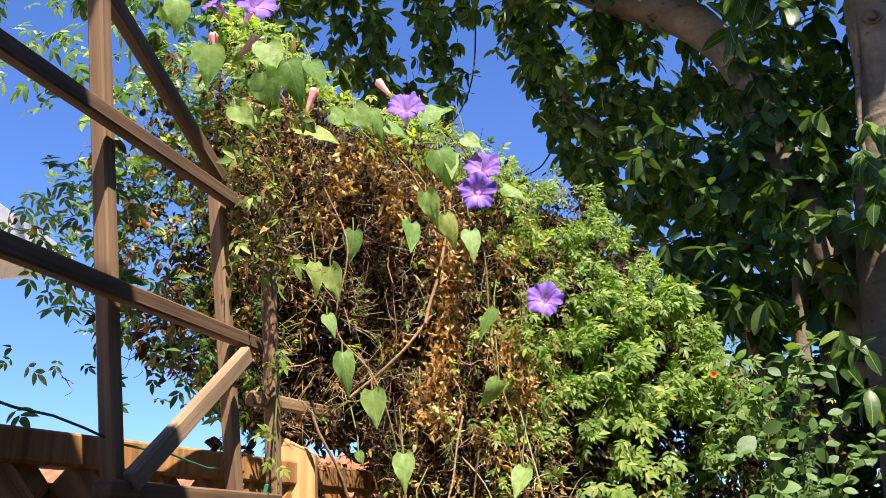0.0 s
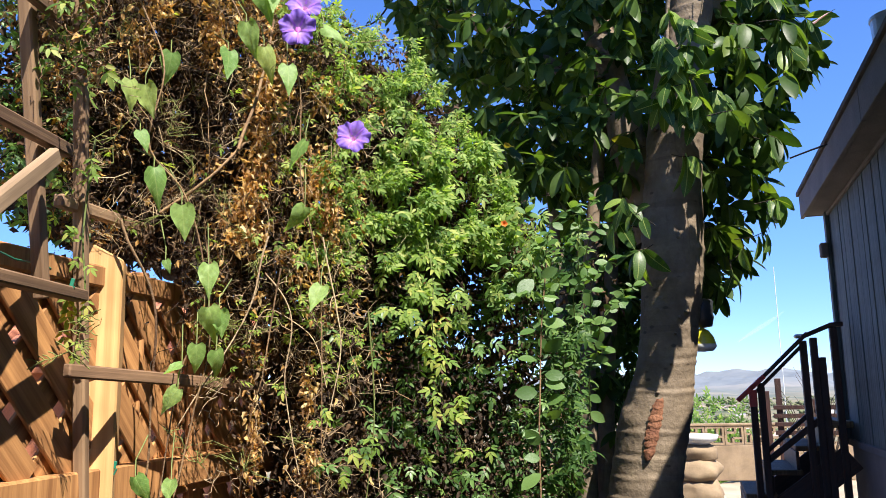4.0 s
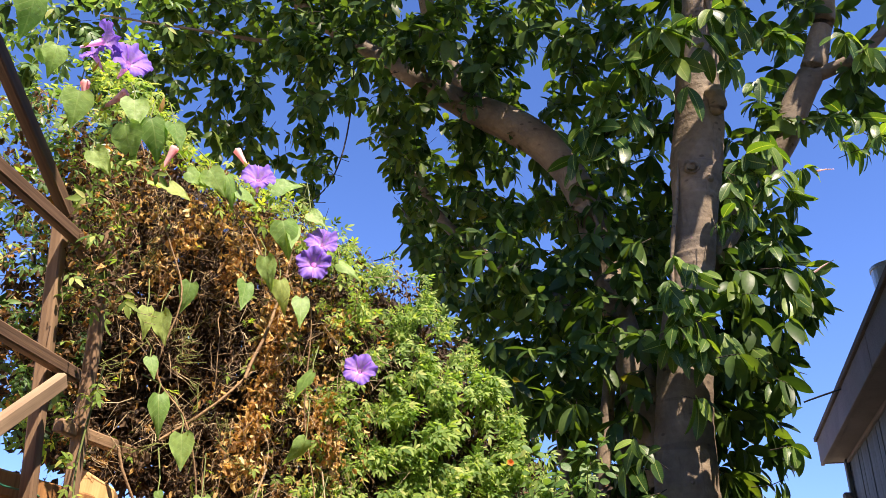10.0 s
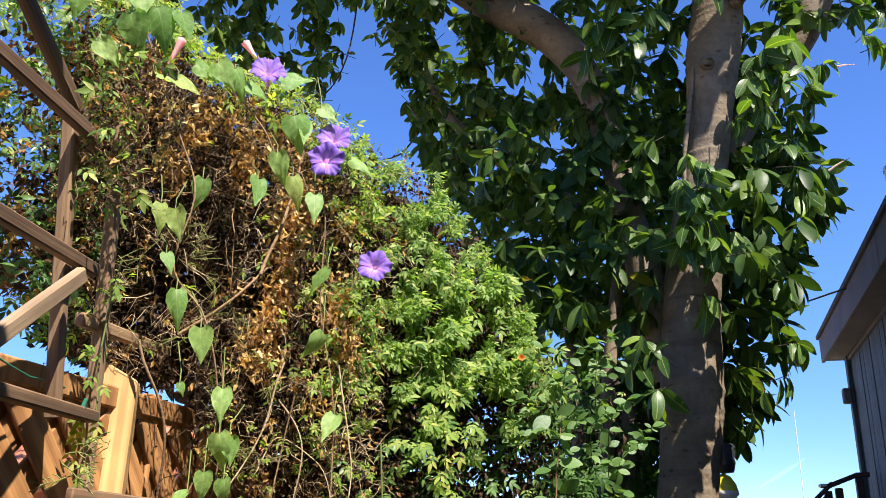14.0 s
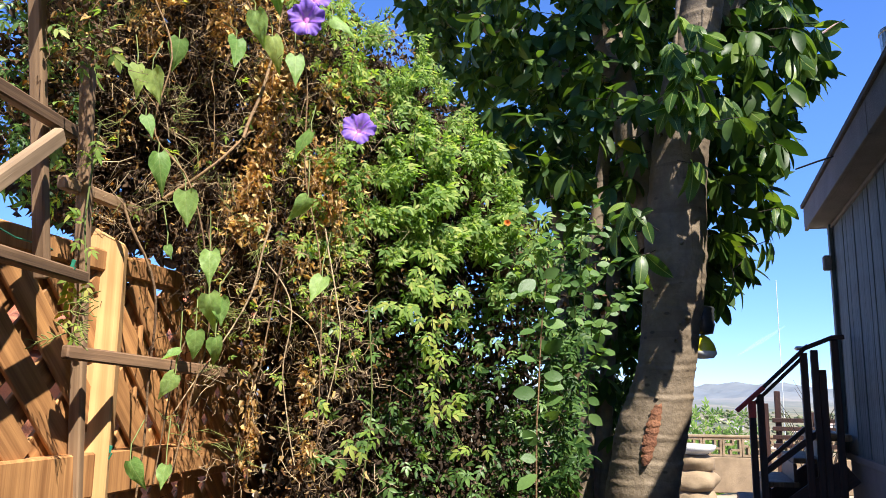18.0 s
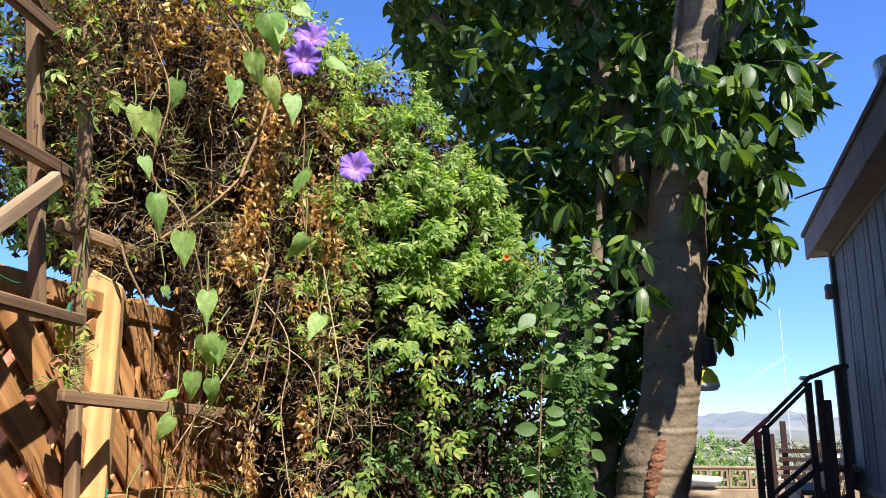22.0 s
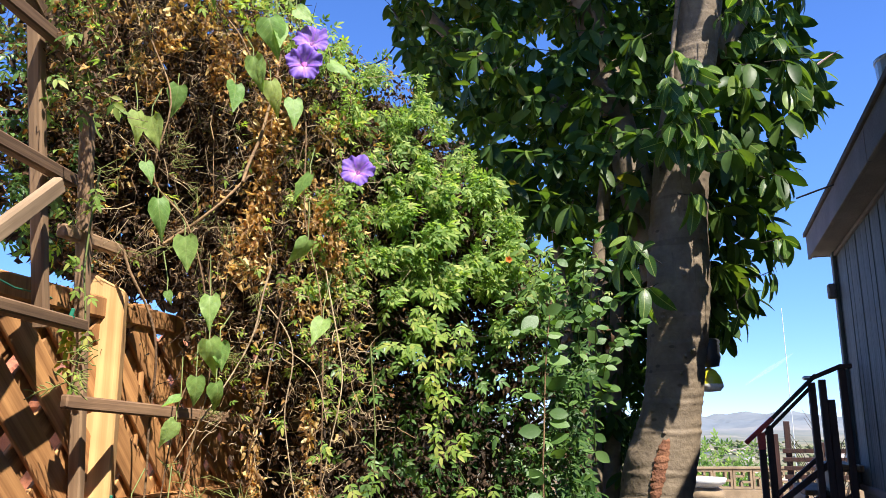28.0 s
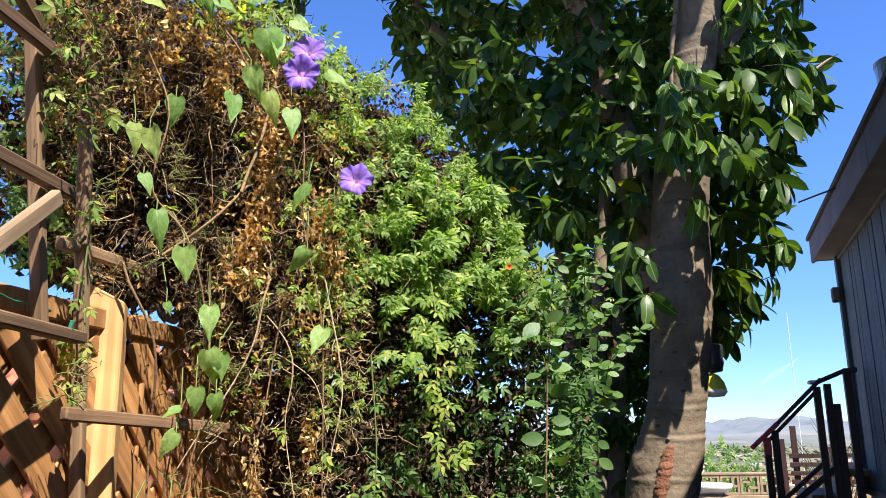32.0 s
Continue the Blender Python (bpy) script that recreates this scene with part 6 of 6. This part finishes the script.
for a, e, d, s in ((-29.6, 35.2, 1.60, 0.62), (-28.8, 33.4, 1.60, 0.55)):
    copy_thing(calyx, Matrix.Translation(polar(a, e, d)) @ pose(0, 0, 0, 12, 8, 40 * s) @ Matrix.Scale(s, 4))

ora = thing("orange_flower", "small orange trumpet flower among the shrub leaves", "flower", m=face_to(Vector(polar(4.0, 11.9, 2.58)), (0.1, -1, 0.2)) @ Matrix.Scale(0.5, 4))
v, f = revolve([(0.003, -0.03), (0.005, -0.012), (0.011, -0.003), (0.021, 0.002)], 25, 0.16, 0.004)
ob = new("petals", mesh_from("petals", v, f, ORANGE, True))
ob.parent = ora
v, f = revolve([(0.0005, -0.036), (0.0035, -0.032), (0.004, -0.026), (0.003, -0.024)], 10)
ob = new("calyx", mesh_from("calyx", v, f, LIME, True))
ob.parent = ora

# sprays of yellow-green leaves hanging before the thicket
LIMES = [(-1.4, 9.9, 2.25), (-2.9, 7.5, 2.15), (-1.6, 7.2, 2.24), (-0.2, 7.2, 2.32), (-1.8, 5.5, 2.22), (-0.6, 5.0, 2.30), (-1.3, 3.7, 2.25), (-0.4, 1.8, 2.30), (-1.1, 0.6, 2.25), (-0.5, -0.6, 2.30), (0.3, -0.2, 2.33),
         (-8.4, -1.3, 1.90), (-7.3, -4.3, 1.93), (-5.5, -2.8, 2.0), (1.5, -3.6, 2.4), (-2.0, 9.2, 2.2), (-0.9, 2.8, 2.26), (-3.3, 6.6, 2.12)]
LIMES2 = [(-25.5, 14.6, 1.68), (-24.7, 13.8, 1.68), (-24.8, 11.1, 1.68), (-24.8, 6.8, 1.68), (-25.5, 5.0, 1.68), (-24.9, 3.8, 1.68), (-24.5, 15.5, 1.68), (-24.5, 9.0, 1.68), (-24.9, 6.0, 1.68)]
spray = thing("jasmine_spray", "hanging sprays of yellow-green compound leaves", "vine")
me = mesh_from("leaf_sprig", SPRIG[0], tri_split(SPRIG[1]), LIME, True)
for a, e, d in LIMES + LIMES2:
    for _ in range(3 if a > -20 else 2):
        p = polar(a + rng.normal() * 0.4, e + rng.normal() * 0.5, d)
        face = -p * np.array([1, 1, 0]) / d
        tip = np.array([rng.normal() * 0.9, 0, -0.6 + rng.normal() * 0.4]) + face * 0.3
        shared("leaf_sprig", me, mat_of(p, tip, face + np.array([0, 0, 0.9]) + rng.normal(size=3) * 0.2, rng.uniform(0.036, 0.056) * d / 2.2), spray)
for pts in (((-1.6, 11, 2.3), (-1.2, 8, 2.28), (-1.3, 5, 2.27), (-1.0, 2, 2.28), (-0.4, -1, 2.32), (1.2, -4, 2.42)), ((-24.4, 17, 1.7), (-24.8, 11, 1.7), (-24.5, 7, 1.7), (-25, 2.5, 1.7)), ((-5.8, 6, 2.05), (-5.4, -1, 2.05), (-6.0, -7, 2.05))):
    tubes("stem", [(spline([polar(*q) for q in pts], 24), 0.0022, 0.0015)], GREENSTEM, spray, 6)

# upright shoot with oval leaves
OVALS = [(5.6, 4.5, 2.70), (7.2, 3.0, 2.70), (5.0, 2.4, 2.70), (7.2, 0.8, 2.70), (5.0, 0.2, 2.70), (6.9, -0.6, 2.70), (6.7, -1.5, 2.70), (5.5, -2.5, 2.70), (5.9, -4.2, 2.70), (7.6, 6.8, 2.70), (6.0, 8.0, 2.70), (7.2, 8.2, 2.70), (8.5, 4.9, 2.70),
         (6.2, -3.3, 2.70), (7.6, 1.4, 2.70), (5.6, -5.2, 2.70)]
shoot = thing("oval_leaf_shoot", "upright shoot with pairs of oval grey-green leaves", "shrub")
ov = blade(1.0, 0.62, 0.12, 0.15, 0.5, 6)
me = mesh_from("oval_leaf", ov[0], tri_split(ov[1]), OVAL, True)
for a, e, d in OVALS:
    side = 1 if a > 6.2 else -1
    p = polar(6.2 + 0.25 * side, e - 0.1, d)
    q = polar(a + 0.9 * side, e + rng.normal() * 0.4, d - 0.03)
    tip = q - p
    shared("oval_leaf", me, mat_of(p, tip, np.array([rng.normal() * 0.5, -0.8, 0.75 + rng.normal() * 0.4]), rng.uniform(0.058, 0.085)), shoot)
tubes("stem", [(spline([polar(*q) for q in ((5.9, -30, 2.75), (5.9, -6, 2.72), (6.1, 0, 2.71), (6.4, 5, 2.71), (6.9, 9, 2.72))], 24), 0.0035, 0.002)], STEM, shoot, 7)

# looser shoots of the same shrub, arching out at the thicket's end
ends = ((11.3, 11.9), (10.4, 13.2), (8.8, 12.8), (12.8, 7.2), (12.2, 6.4), (9.6, 8.0), (6.4, 10.4), (11.2, 9.0), (7.2, 5.6), (4.8, 7.0), (9.9, 5.0), (5.6, 12.6), (8.2, 10.2), (10.6, 3.0), (3.6, 9.0), (7.8, 7.6))
for k, (a1, e1) in enumerate(ends):
    d0 = rng.uniform(2.70, 2.98)
    a0, e0 = a1 - rng.uniform(0.6, 2.6), e1 - rng.uniform(3.0, 6.5)
    line = spline([polar(a0, e0, d0 + 0.22), polar(a0 + 0.45 * (a1 - a0) - 0.4, e0 + 0.7 * (e1 - e0), d0 + 0.05), polar(a1, e1, d0 - 0.08)], 30)
    tubes("stem", [(line, 0.0021, 0.0009)], GREENSTEM, shoot, 6)
    for i in range(4, 30, 4):
        for g in (-1, 1):
            tip = np.array([g * 0.8, -0.35, 0.0]) + rng.normal(size=3) * 0.5 + (line[min(29, i + 1)] - line[i - 1]) * 12
            shared("oval_leaf", me, mat_of(line[i], tip, np.array([rng.normal() * 0.5, -0.7, 0.8 + rng.normal() * 0.5]), rng.uniform(0.034, 0.060) * (1.1 - 0.012 * i)), shoot)
    for _ in range(3):
        shared("oval_leaf", me, mat_of(line[29], np.array([0.4, -0.4, 0.2]) + rng.normal(size=3) * 0.6, np.array([rng.normal() * 0.5, -0.7, 0.8]), rng.uniform(0.03, 0.05)), shoot)

# ---------- what hangs on the trunk ----------
def lantern():
    t = thing("black_lantern", "ribbed black metal lantern hung on the far side of the trunk", "lantern", at=polar(17.2, 4.75, 3.86))
    v, f = revolve([(0.02, 0.085), (0.045, 0.08), (0.052, 0.07), (0.046, 0.055), (0.05, 0.05), (0.046, 0.04), (0.05, 0.03), (0.046, 0.02), (0.05, 0.0), (0.04, -0.04), (0.01, -0.045)], 20)
    ob = new("shade", mesh_from("shade", v, f, BLACK, True))
    ob.parent = t
    tubes("hook", [([(0, 0, 0.08), (-0.03, 0, 0.13), (-0.08, -0.02, 0.14), (-0.13, -0.04, 0.14)], 0.004, 0.004)], BLACK, t, 6)
    b = thing("bird_feeder", "yellow and white plastic feeder hung below the lantern", "bird feeder", at=polar(17.1, 3.0, 3.86))
    v, f = revolve([(0.004, 0.075), (0.03, 0.06), (0.05, 0.03), (0.058, 0.0)], 20)
    ob = new("dome", mesh_from("dome", v, f, YELLOW, True))
    ob.parent = b
    v, f = revolve([(0.058, 0.0), (0.06, -0.012), (0.045, -0.03), (0.004, -0.034)], 20)
    ob = new("tray", mesh_from("tray", v, f, WHITE, True))
    ob.parent = b
    ob["label"] = "white tray"


lantern()
# torn strip of red inner bark on the trunk
v, f = [], []
for i in range(33):
    k = i / 32
    c = polar(14.15 - 1.0 * k, -0.5 - 4.0 * k, 3.604 - 0.012 * k)
    ww = 0.033 * math.sin(math.pi * min(0.985, max(0.015, k))) ** 0.28 * (1 + 0.10 * math.sin(i * 1.9) + 0.05 * math.sin(i * 0.7))
    lift = 0.0035 * (0.5 + 0.5 * math.sin(i * 1.35 + 0.8 * math.sin(i * 0.5)))
    for g, out in ((-1, -0.006), (-0.6, 0.006 + lift), (0.0, 0.009 + 0.8 * lift), (0.6, 0.003 + lift), (1, -0.014)):
        v.append((c[0] + g * ww, c[1] - out, c[2] + 0.004 * math.sin(3 * g + i)))
for i in range(32):
    for j in range(4):
        a = 5 * i + j
        f.append((a, a + 1, a + 6, a + 5))
ob = new("bark_scar", mesh_from("bark_scar", np.array(v), np.array(f), SCAR, False))
ob.parent = tree
ob["label"] = "torn strip of red inner bark"
# slender pink sheaths at the shoot tips
for a0, e0, a1, e1, d_ in ((25.7, 22.9, 27.1, 23.5, 3.6), (27.0, 29.2, 28.3, 29.1, 3.6)):
    tubes("leaf_sheath", [([polar(a0, e0, d_), (polar(a0, e0, d_) + polar(a1, e1, d_)) / 2 + np.array([0, 0, 0.004]), polar(a1, e1, d_)], 0.0055, 0.0012)], SHEATH, tree, 7)["label"] = "slender pink leaf sheath"
# long bare twigs that hang from the canopy
for pts in (((-9.5, 41, 4.1), (-9.2, 36, 4.1), (-9.9, 31.5, 4.1), (-12, 28.8, 4.1), (-16, 27.8, 4.15)), ((-3.5, 27.6, 4.2), (-5, 25.8, 4.2), (-6.5, 25.2, 4.2)), ((-4.5, 29.0, 4.2), (-3.0, 27.0, 4.2))):
    tubes("hanging_twig", [(spline([polar(*q) for q in pts], 20), 0.006, 0.003)], TWIG, tree, 6)


# plastic ties and a clip on the fence
for p in ((-0.715, 1.895, 1.66), (-0.70, 1.72, 1.375), (-0.735, 1.63, 1.50), (-0.69, 1.46, 1.72)):
    t = thing("plant_tie", "short green plastic plant tie on the fence", "plant tie", "plant ties", at=p)
    part("band", boxbm(0.007, 0.003, 0.016, pose(0, 0, 0, 0, 12, 25), 0.001), GREENWIRE, t)
    part("tail", boxbm(0.003, 0.002, 0.014, Matrix.Translation((0.003, -0.003, -0.013)) @ pose(0, 0, 0, 0, 25, 0)), GREENWIRE, t)
c = thing("fence_clip", "small black plastic clip on the side of the fence post", "clip", m=Matrix.Translation((-0.782, 1.715, 1.375)) @ pose(0, 0, 0, 0, 0, 17))
part("body", boxbm(0.032, 0.02, 0.055, None, 0.003), BLACK, c)
part("lip", boxbm(0.034, 0.026, 0.008, Matrix.Translation((0, -0.002, 0.012)), 0.002), BLACK, c)

# ---------- beyond the yard ----------
def block_wall():
    w = thing("block_wall", "low tan garden wall topped with pierced ornamental blocks", "wall", m=Matrix.Translation((3.0, 14.0, 0)) @ pose(0, 0, 0, 0, 0, -6))
    part("plinth", boxbm(9.0, 0.2, 0.56, Matrix.Translation((1.0, 0, 0.28)), 0.01), BLOCK, w)
    bm = bmesh.new()
    s, t = 0.3, 0.035
    for sx, sz, x, z in ((s, t, 0, s / 2 - t / 2), (s, t, 0, -s / 2 + t / 2), (t, s - 2 * t, -s / 2 + t / 2, 0), (t, s - 2 * t, s / 2 - t / 2, 0), (0.14, t, -0.05, 0.045), (0.14, t, 0.05, -0.045), (t, 0.07, 0.02, 0.08), (t, 0.07, -0.02, -0.08)):
        box(bm, sx, 0.15, sz, Matrix.Translation((x, 0, z)))
    me = bpy.data.meshes.new("pierced_block")
    bm.to_mesh(me)
    bm.free()
    me.materials.append(BLOCK)
    for i in range(28):
        shared("pierced_block", me, Matrix.Translation((-3.3 + 0.31 * i, 0, 0.72)) @ pose(0, 0, 0, 0, 90 * (i % 2), 0), w)
    part("coping", boxbm(9.0, 0.18, 0.04, Matrix.Translation((1.0, 0, 0.895)), 0.008), BLOCK, w)


block_wall()


def rock(bm_r, at, seed):
    t = thing("boulder", "pale rounded boulder lying on the yard", "rock", "boulders", at=at)
    bm = bmesh.new()
    bmesh.ops.create_icosphere(bm, subdivisions=3, radius=bm_r)
    for v in bm.verts:
        k = 1 + 0.45 * noise.noise(v.co * 2.2 / bm_r * 0.5 + Vector((seed, 0, 0))) + 0.1 * noise.noise(v.co * 9 + Vector((seed, 3, 0)))
        v.co = Vector((v.co.x * k * 1.2, v.co.y * k, v.co.z * k * 0.75))
    ob = part("stone", bm, ROCK, t, smooth=True)
    ob.location = (0, 0, bm_r * 0.5)


for i, (x, y, r, z) in enumerate(((2.45, 9.6, 0.3, 0), (2.85, 9.75, 0.3, 0), (2.62, 10.1, 0.3, 0), (2.5, 9.75, 0.24, 0.3), (2.78, 9.8, 0.22, 0.32), (2.2, 9.9, 0.26, 0), (2.66, 9.72, 0.17, 0.55), (3.3, 12.2, 0.2, 0))):
    rock(r, (x, y, z), i * 3.7)


def bird_bath():
    t = thing("bird_bath", "white bird bath slab on a stack of rough stones", "bird bath", at=(2.66, 9.2, 0))
    v, f = revolve([(0.001, 0.94), (0.2, 0.95), (0.25, 1.0), (0.26, 0.99), (0.24, 0.94), (0.1, 0.88), (0.07, 0.86)], 24)
    ob = new("basin", mesh_from("basin", v, f, WHITE, True))
    ob.parent = t
    for k, (r, h, z) in enumerate(((0.34, 0.30, 0.0), (0.29, 0.26, 0.27), (0.27, 0.24, 0.50), (0.22, 0.20, 0.71))):
        bm = bmesh.new()
        bmesh.ops.create_icosphere(bm, subdivisions=3, radius=1.0)
        for q in bm.verts:
            w = 1 + 0.3 * noise.noise(q.co * 1.3 + Vector((k * 5.1, 0, 0))) + 0.08 * noise.noise(q.co * 5)
            flat = max(-0.75, min(0.75, q.co.z)) / 0.75
            q.co = Vector((q.co.x * w * r, q.co.y * w * r, z + h / 2 + flat * h / 2))
        part("stone", bm, BLOCK, t, "rough tan stone", smooth=True)


bird_bath()


def yard_fence():
    t = thing("yard_fence", "dark weathered railing with slats past the stairs", "fence", m=Matrix.Translation((4.0, 10.2, 0)) @ pose(0, 0, 0, 0, 0, -20))
    for i, (x, h) in enumerate(((-0.12, 1.45), (0.02, 1.6), (0.42, 1.35), (0.85, 1.5))):
        part("post", boxbm(0.07, 0.07, h, Matrix.Translation((x, 0, h / 2)), 0.005), REDWOOD, t)
    for z in (0.95, 1.05, 1.15, 1.25):
        part("slat", boxbm(0.9, 0.025, 0.05, Matrix.Translation((0.4, -0.05, z)), 0.003), REDWOOD, t)


yard_fence()


def shrub(at, h, seed):
    """A loose bush behind the garden wall."""
    s = thing("bush", "loose green bush growing behind the garden wall", "bush", "bushes", at=at)
    g = np.random.default_rng(seed)
    n = 500
    d = g.normal(size=(n, 3))
    d /= np.linalg.norm(d, axis=1)[:, None]
    p = d * (g.random((n, 1)) ** 0.4) * np.array([h * 0.7, h * 0.5, h * 0.55]) + np.array([0, 0, h * 0.55])
    R, P = frames(p, d + np.array([0, 0, 0.4]), g.normal(size=(n, 3)), g.uniform(0.1, 0.22, n))
    scatter("foliage", SPRIG, R, P, JASMINE, s)
    tubes("stem", [([(0, 0, 0), (0.05, 0, h * 0.4), (0.02, 0.04, h * 0.8)], 0.03, 0.01)], TWIG, s, 6)


for i, (x, y, h, z) in enumerate(((4.75, 15.4, 1.75, -0.6), (5.25, 15.9, 1.6, -0.8), (4.4, 16.4, 1.9, -0.95), (6.6, 17.6, 1.7, -1.7), (6.0, 16.6, 1.3, -1.1))):
    shrub((x, y, z), h, 40 + i)

# bare twigs of a shrub that stand over the stairs
dry = thing("bare_shrub", "leafless grey shrub beyond the stairs", "shrub", at=(4.15, 9.4, 0))
for k in range(26):
    a, l = rng.uniform(0, 6.28), rng.uniform(0.9, 1.75)
    base = np.array([0.03 * math.cos(a), 0.03 * math.sin(a), 0.0])
    tubes("branch", [([base, base + np.array([0.08 * math.cos(a), 0.08 * math.sin(a), 0.5 * l]), base + np.array([0.26 * math.cos(a), 0.26 * math.sin(a), 0.85 * l]), base + np.array([0.42 * math.cos(a + 0.3), 0.42 * math.sin(a + 0.3), l * 1.03])], 0.009, 0.002)], TWIG, dry, 5)

# slender mast
mast = thing("radio_mast", "slender pale radio mast rising beyond the garden", "mast", at=(24.1, 60.0, -14))
tubes("pole", [([(0, 0, 0), (0, 0, 12), (0, 0, 24.2)], 0.042, 0.026)], WHITE, mast, 8)


# the valley: trees and houses, far off
def valley_z(x, y):
    far = y - 14.6
    return -26 * (1 - math.exp(-far / 30)) + 3.0 * noise.noise(Vector((x * 0.006, y * 0.006, 0))) * min(1, far / 120)


def far_woods():
    g = np.random.default_rng(11)
    V, F = [], []
    ico = bmesh.new()
    bmesh.ops.create_icosphere(ico, subdivisions=1, radius=1.0)
    iv = np.array([v.co for v in ico.verts])
    itf = np.array([[v.index for v in f.verts] for f in ico.faces])
    ico.free()
    base = 0
    for _ in range(900):
        y = g.uniform(180, 1800) if g.random() < 0.75 else g.uniform(90, 300)
        x = y * math.tan(radians(g.uniform(2, 36)))
        r = g.uniform(2.0, 6.0)
        z = valley_z(x, y)
        for c in range(6):
            o = np.array([x, y, z + r * 0.55]) + g.normal(size=3) * r * np.array([0.9, 0.9, 0.3])
            V.append(iv * (1 + 0.35 * g.normal(size=(len(iv), 1))) * r * g.uniform(0.25, 0.6) * np.array([1.15, 1.15, 0.8]) + o)
            F.append(itf + base)
            base += len(iv)
    ob = new("far_woods", mesh_from("far_woods", np.concatenate(V), np.concatenate(F), FARTREE, False))
    tagged(ob, "scattered dusty green trees across the valley", "trees", kind="stuff")


far_woods()
g2 = np.random.default_rng(5)
for i in range(22):
    y = g2.uniform(260, 1100)
    x = y * math.tan(radians(g2.uniform(15, 26)))
    z = valley_z(x, y)
    w, d, h = g2.uniform(9, 18), g2.uniform(8, 12), g2.uniform(3, 5)
    hs = thing("far_house", "pale house with a low roof far down in the valley", "house", "houses in the valley", m=Matrix.Translation((x, y, z)) @ pose(0, 0, 0, 0, 0, g2.uniform(0, 90)))
    part("wall", boxbm(w, d, h, Matrix.Translation((0, 0, h / 2))), FARWALL, hs)
    bm = boxbm(w + 1, d + 1, 2.2, Matrix.Translation((0, 0, h + 1.1)))
    for v in bm.verts:
        if v.co.z > h + 1:
            v.co.y *= 0.05
    part("roof", bm, FARROOF, hs)


def neighbour():
    """The house past the fence with its tiled roof, and a white patio cover."""
    n = thing("neighbour_house", "neighbouring house with a terracotta tiled roof behind the fence", "house", m=Matrix.Translation((-5.6, 8.0, 0)) @ pose(0, 0, 0, 0, 0, 14))
    part("wall", boxbm(6.0, 3.4, 1.9, Matrix.Translation((0.6, 0.6, 0.95))), TERRACOTTA, n)
    bm = bmesh.new()
    bmesh.ops.create_cone(bm, cap_ends=False, segments=10, radius1=0.13, radius2=0.11, depth=0.48)
    bmesh.ops.delete(bm, geom=[v for v in bm.verts if v.co.y < -0.03], context="VERTS")
    me = bpy.data.meshes.new("roof_tile")
    bm.to_mesh(me)
    bm.free()
    me.materials.append(TERRACOTTA)
    roof = part("roof", boxbm(6.2, 4.0, 0.05, Matrix.Translation((0.6, 0.55, 2.24)) @ pose(0, 0, 0, 14, 0, 0)), TERRACOTTA, n)
    for r in range(8):
        for c in range(24):
            shared("roof_tile", me, Matrix.Translation((-2.3 + 0.25 * c, -1.2 + 0.42 * r, 1.86 + 0.105 * r)) @ pose(0, 0, 0, 104, 0, 0), roof)
    p = thing("patio_cover", "white flat patio cover on posts in the next yard", "patio cover", m=Matrix.Translation((-6.5, 4.95, -0.22)) @ pose(0, 0, 0, 0, 0, 10))
    part("roof_slab", boxbm(3.6, 2.2, 0.10, Matrix.Translation((0, 0, 4.46)), 0.01), WHITE, p)
    for y in (-1.1, 1.1):
        part("fascia_board", boxbm(3.6, 0.03, 0.2, Matrix.Translation((0, y, 4.41)), 0.005), WHITE, p)
    part("fascia_board", boxbm(0.03, 2.2, 0.2, Matrix.Translation((1.815, 0, 4.41)), 0.005), WHITE, p)
    for x in (-1.6, 0.2):
        for y in (-1.0, 1.0):
            part("post", boxbm(0.09, 0.09, 4.4, Matrix.Translation((x, y, 2.2)), 0.005), WHITE, p)


neighbour()


# thin vapour trail far off in the sky
def trail():
    m, nt, b = mat("vapour")
    b.inputs["Base Color"].default_value = (1, 1, 1, 1)
    b.inputs["Roughness"].default_value = 1.0
    b.inputs["Alpha"].default_value = 0.13
    for pts in (((22.3, 4.75, 0.6), (21.5, 4.2, 1.2), (20.5, 3.6, 1.5), (19.3, 2.85, 0.8)),):
        s = spline([(*polar(a, e, 3400.0), w) for a, e, w in pts], 24)
        v, f = [], []
        for i, (x, y, z, w) in enumerate(s):
            k = w * 4.0 * (0.4 + 0.8 * math.sin(math.pi * i / 23))
            v += [(x - 0.6 * k, y, z + k), (x + 0.6 * k, y, z - k)]
        f = [(2 * i, 2 * i + 1, 2 * i + 3, 2 * i + 2) for i in range(23)]
        ob = new("vapour_trail", mesh_from("vapour_trail", np.array(v), np.array(f), m, True))
        tagged(ob, "faint white vapour trail in the distant sky", "cloud", kind="structure")


trail()
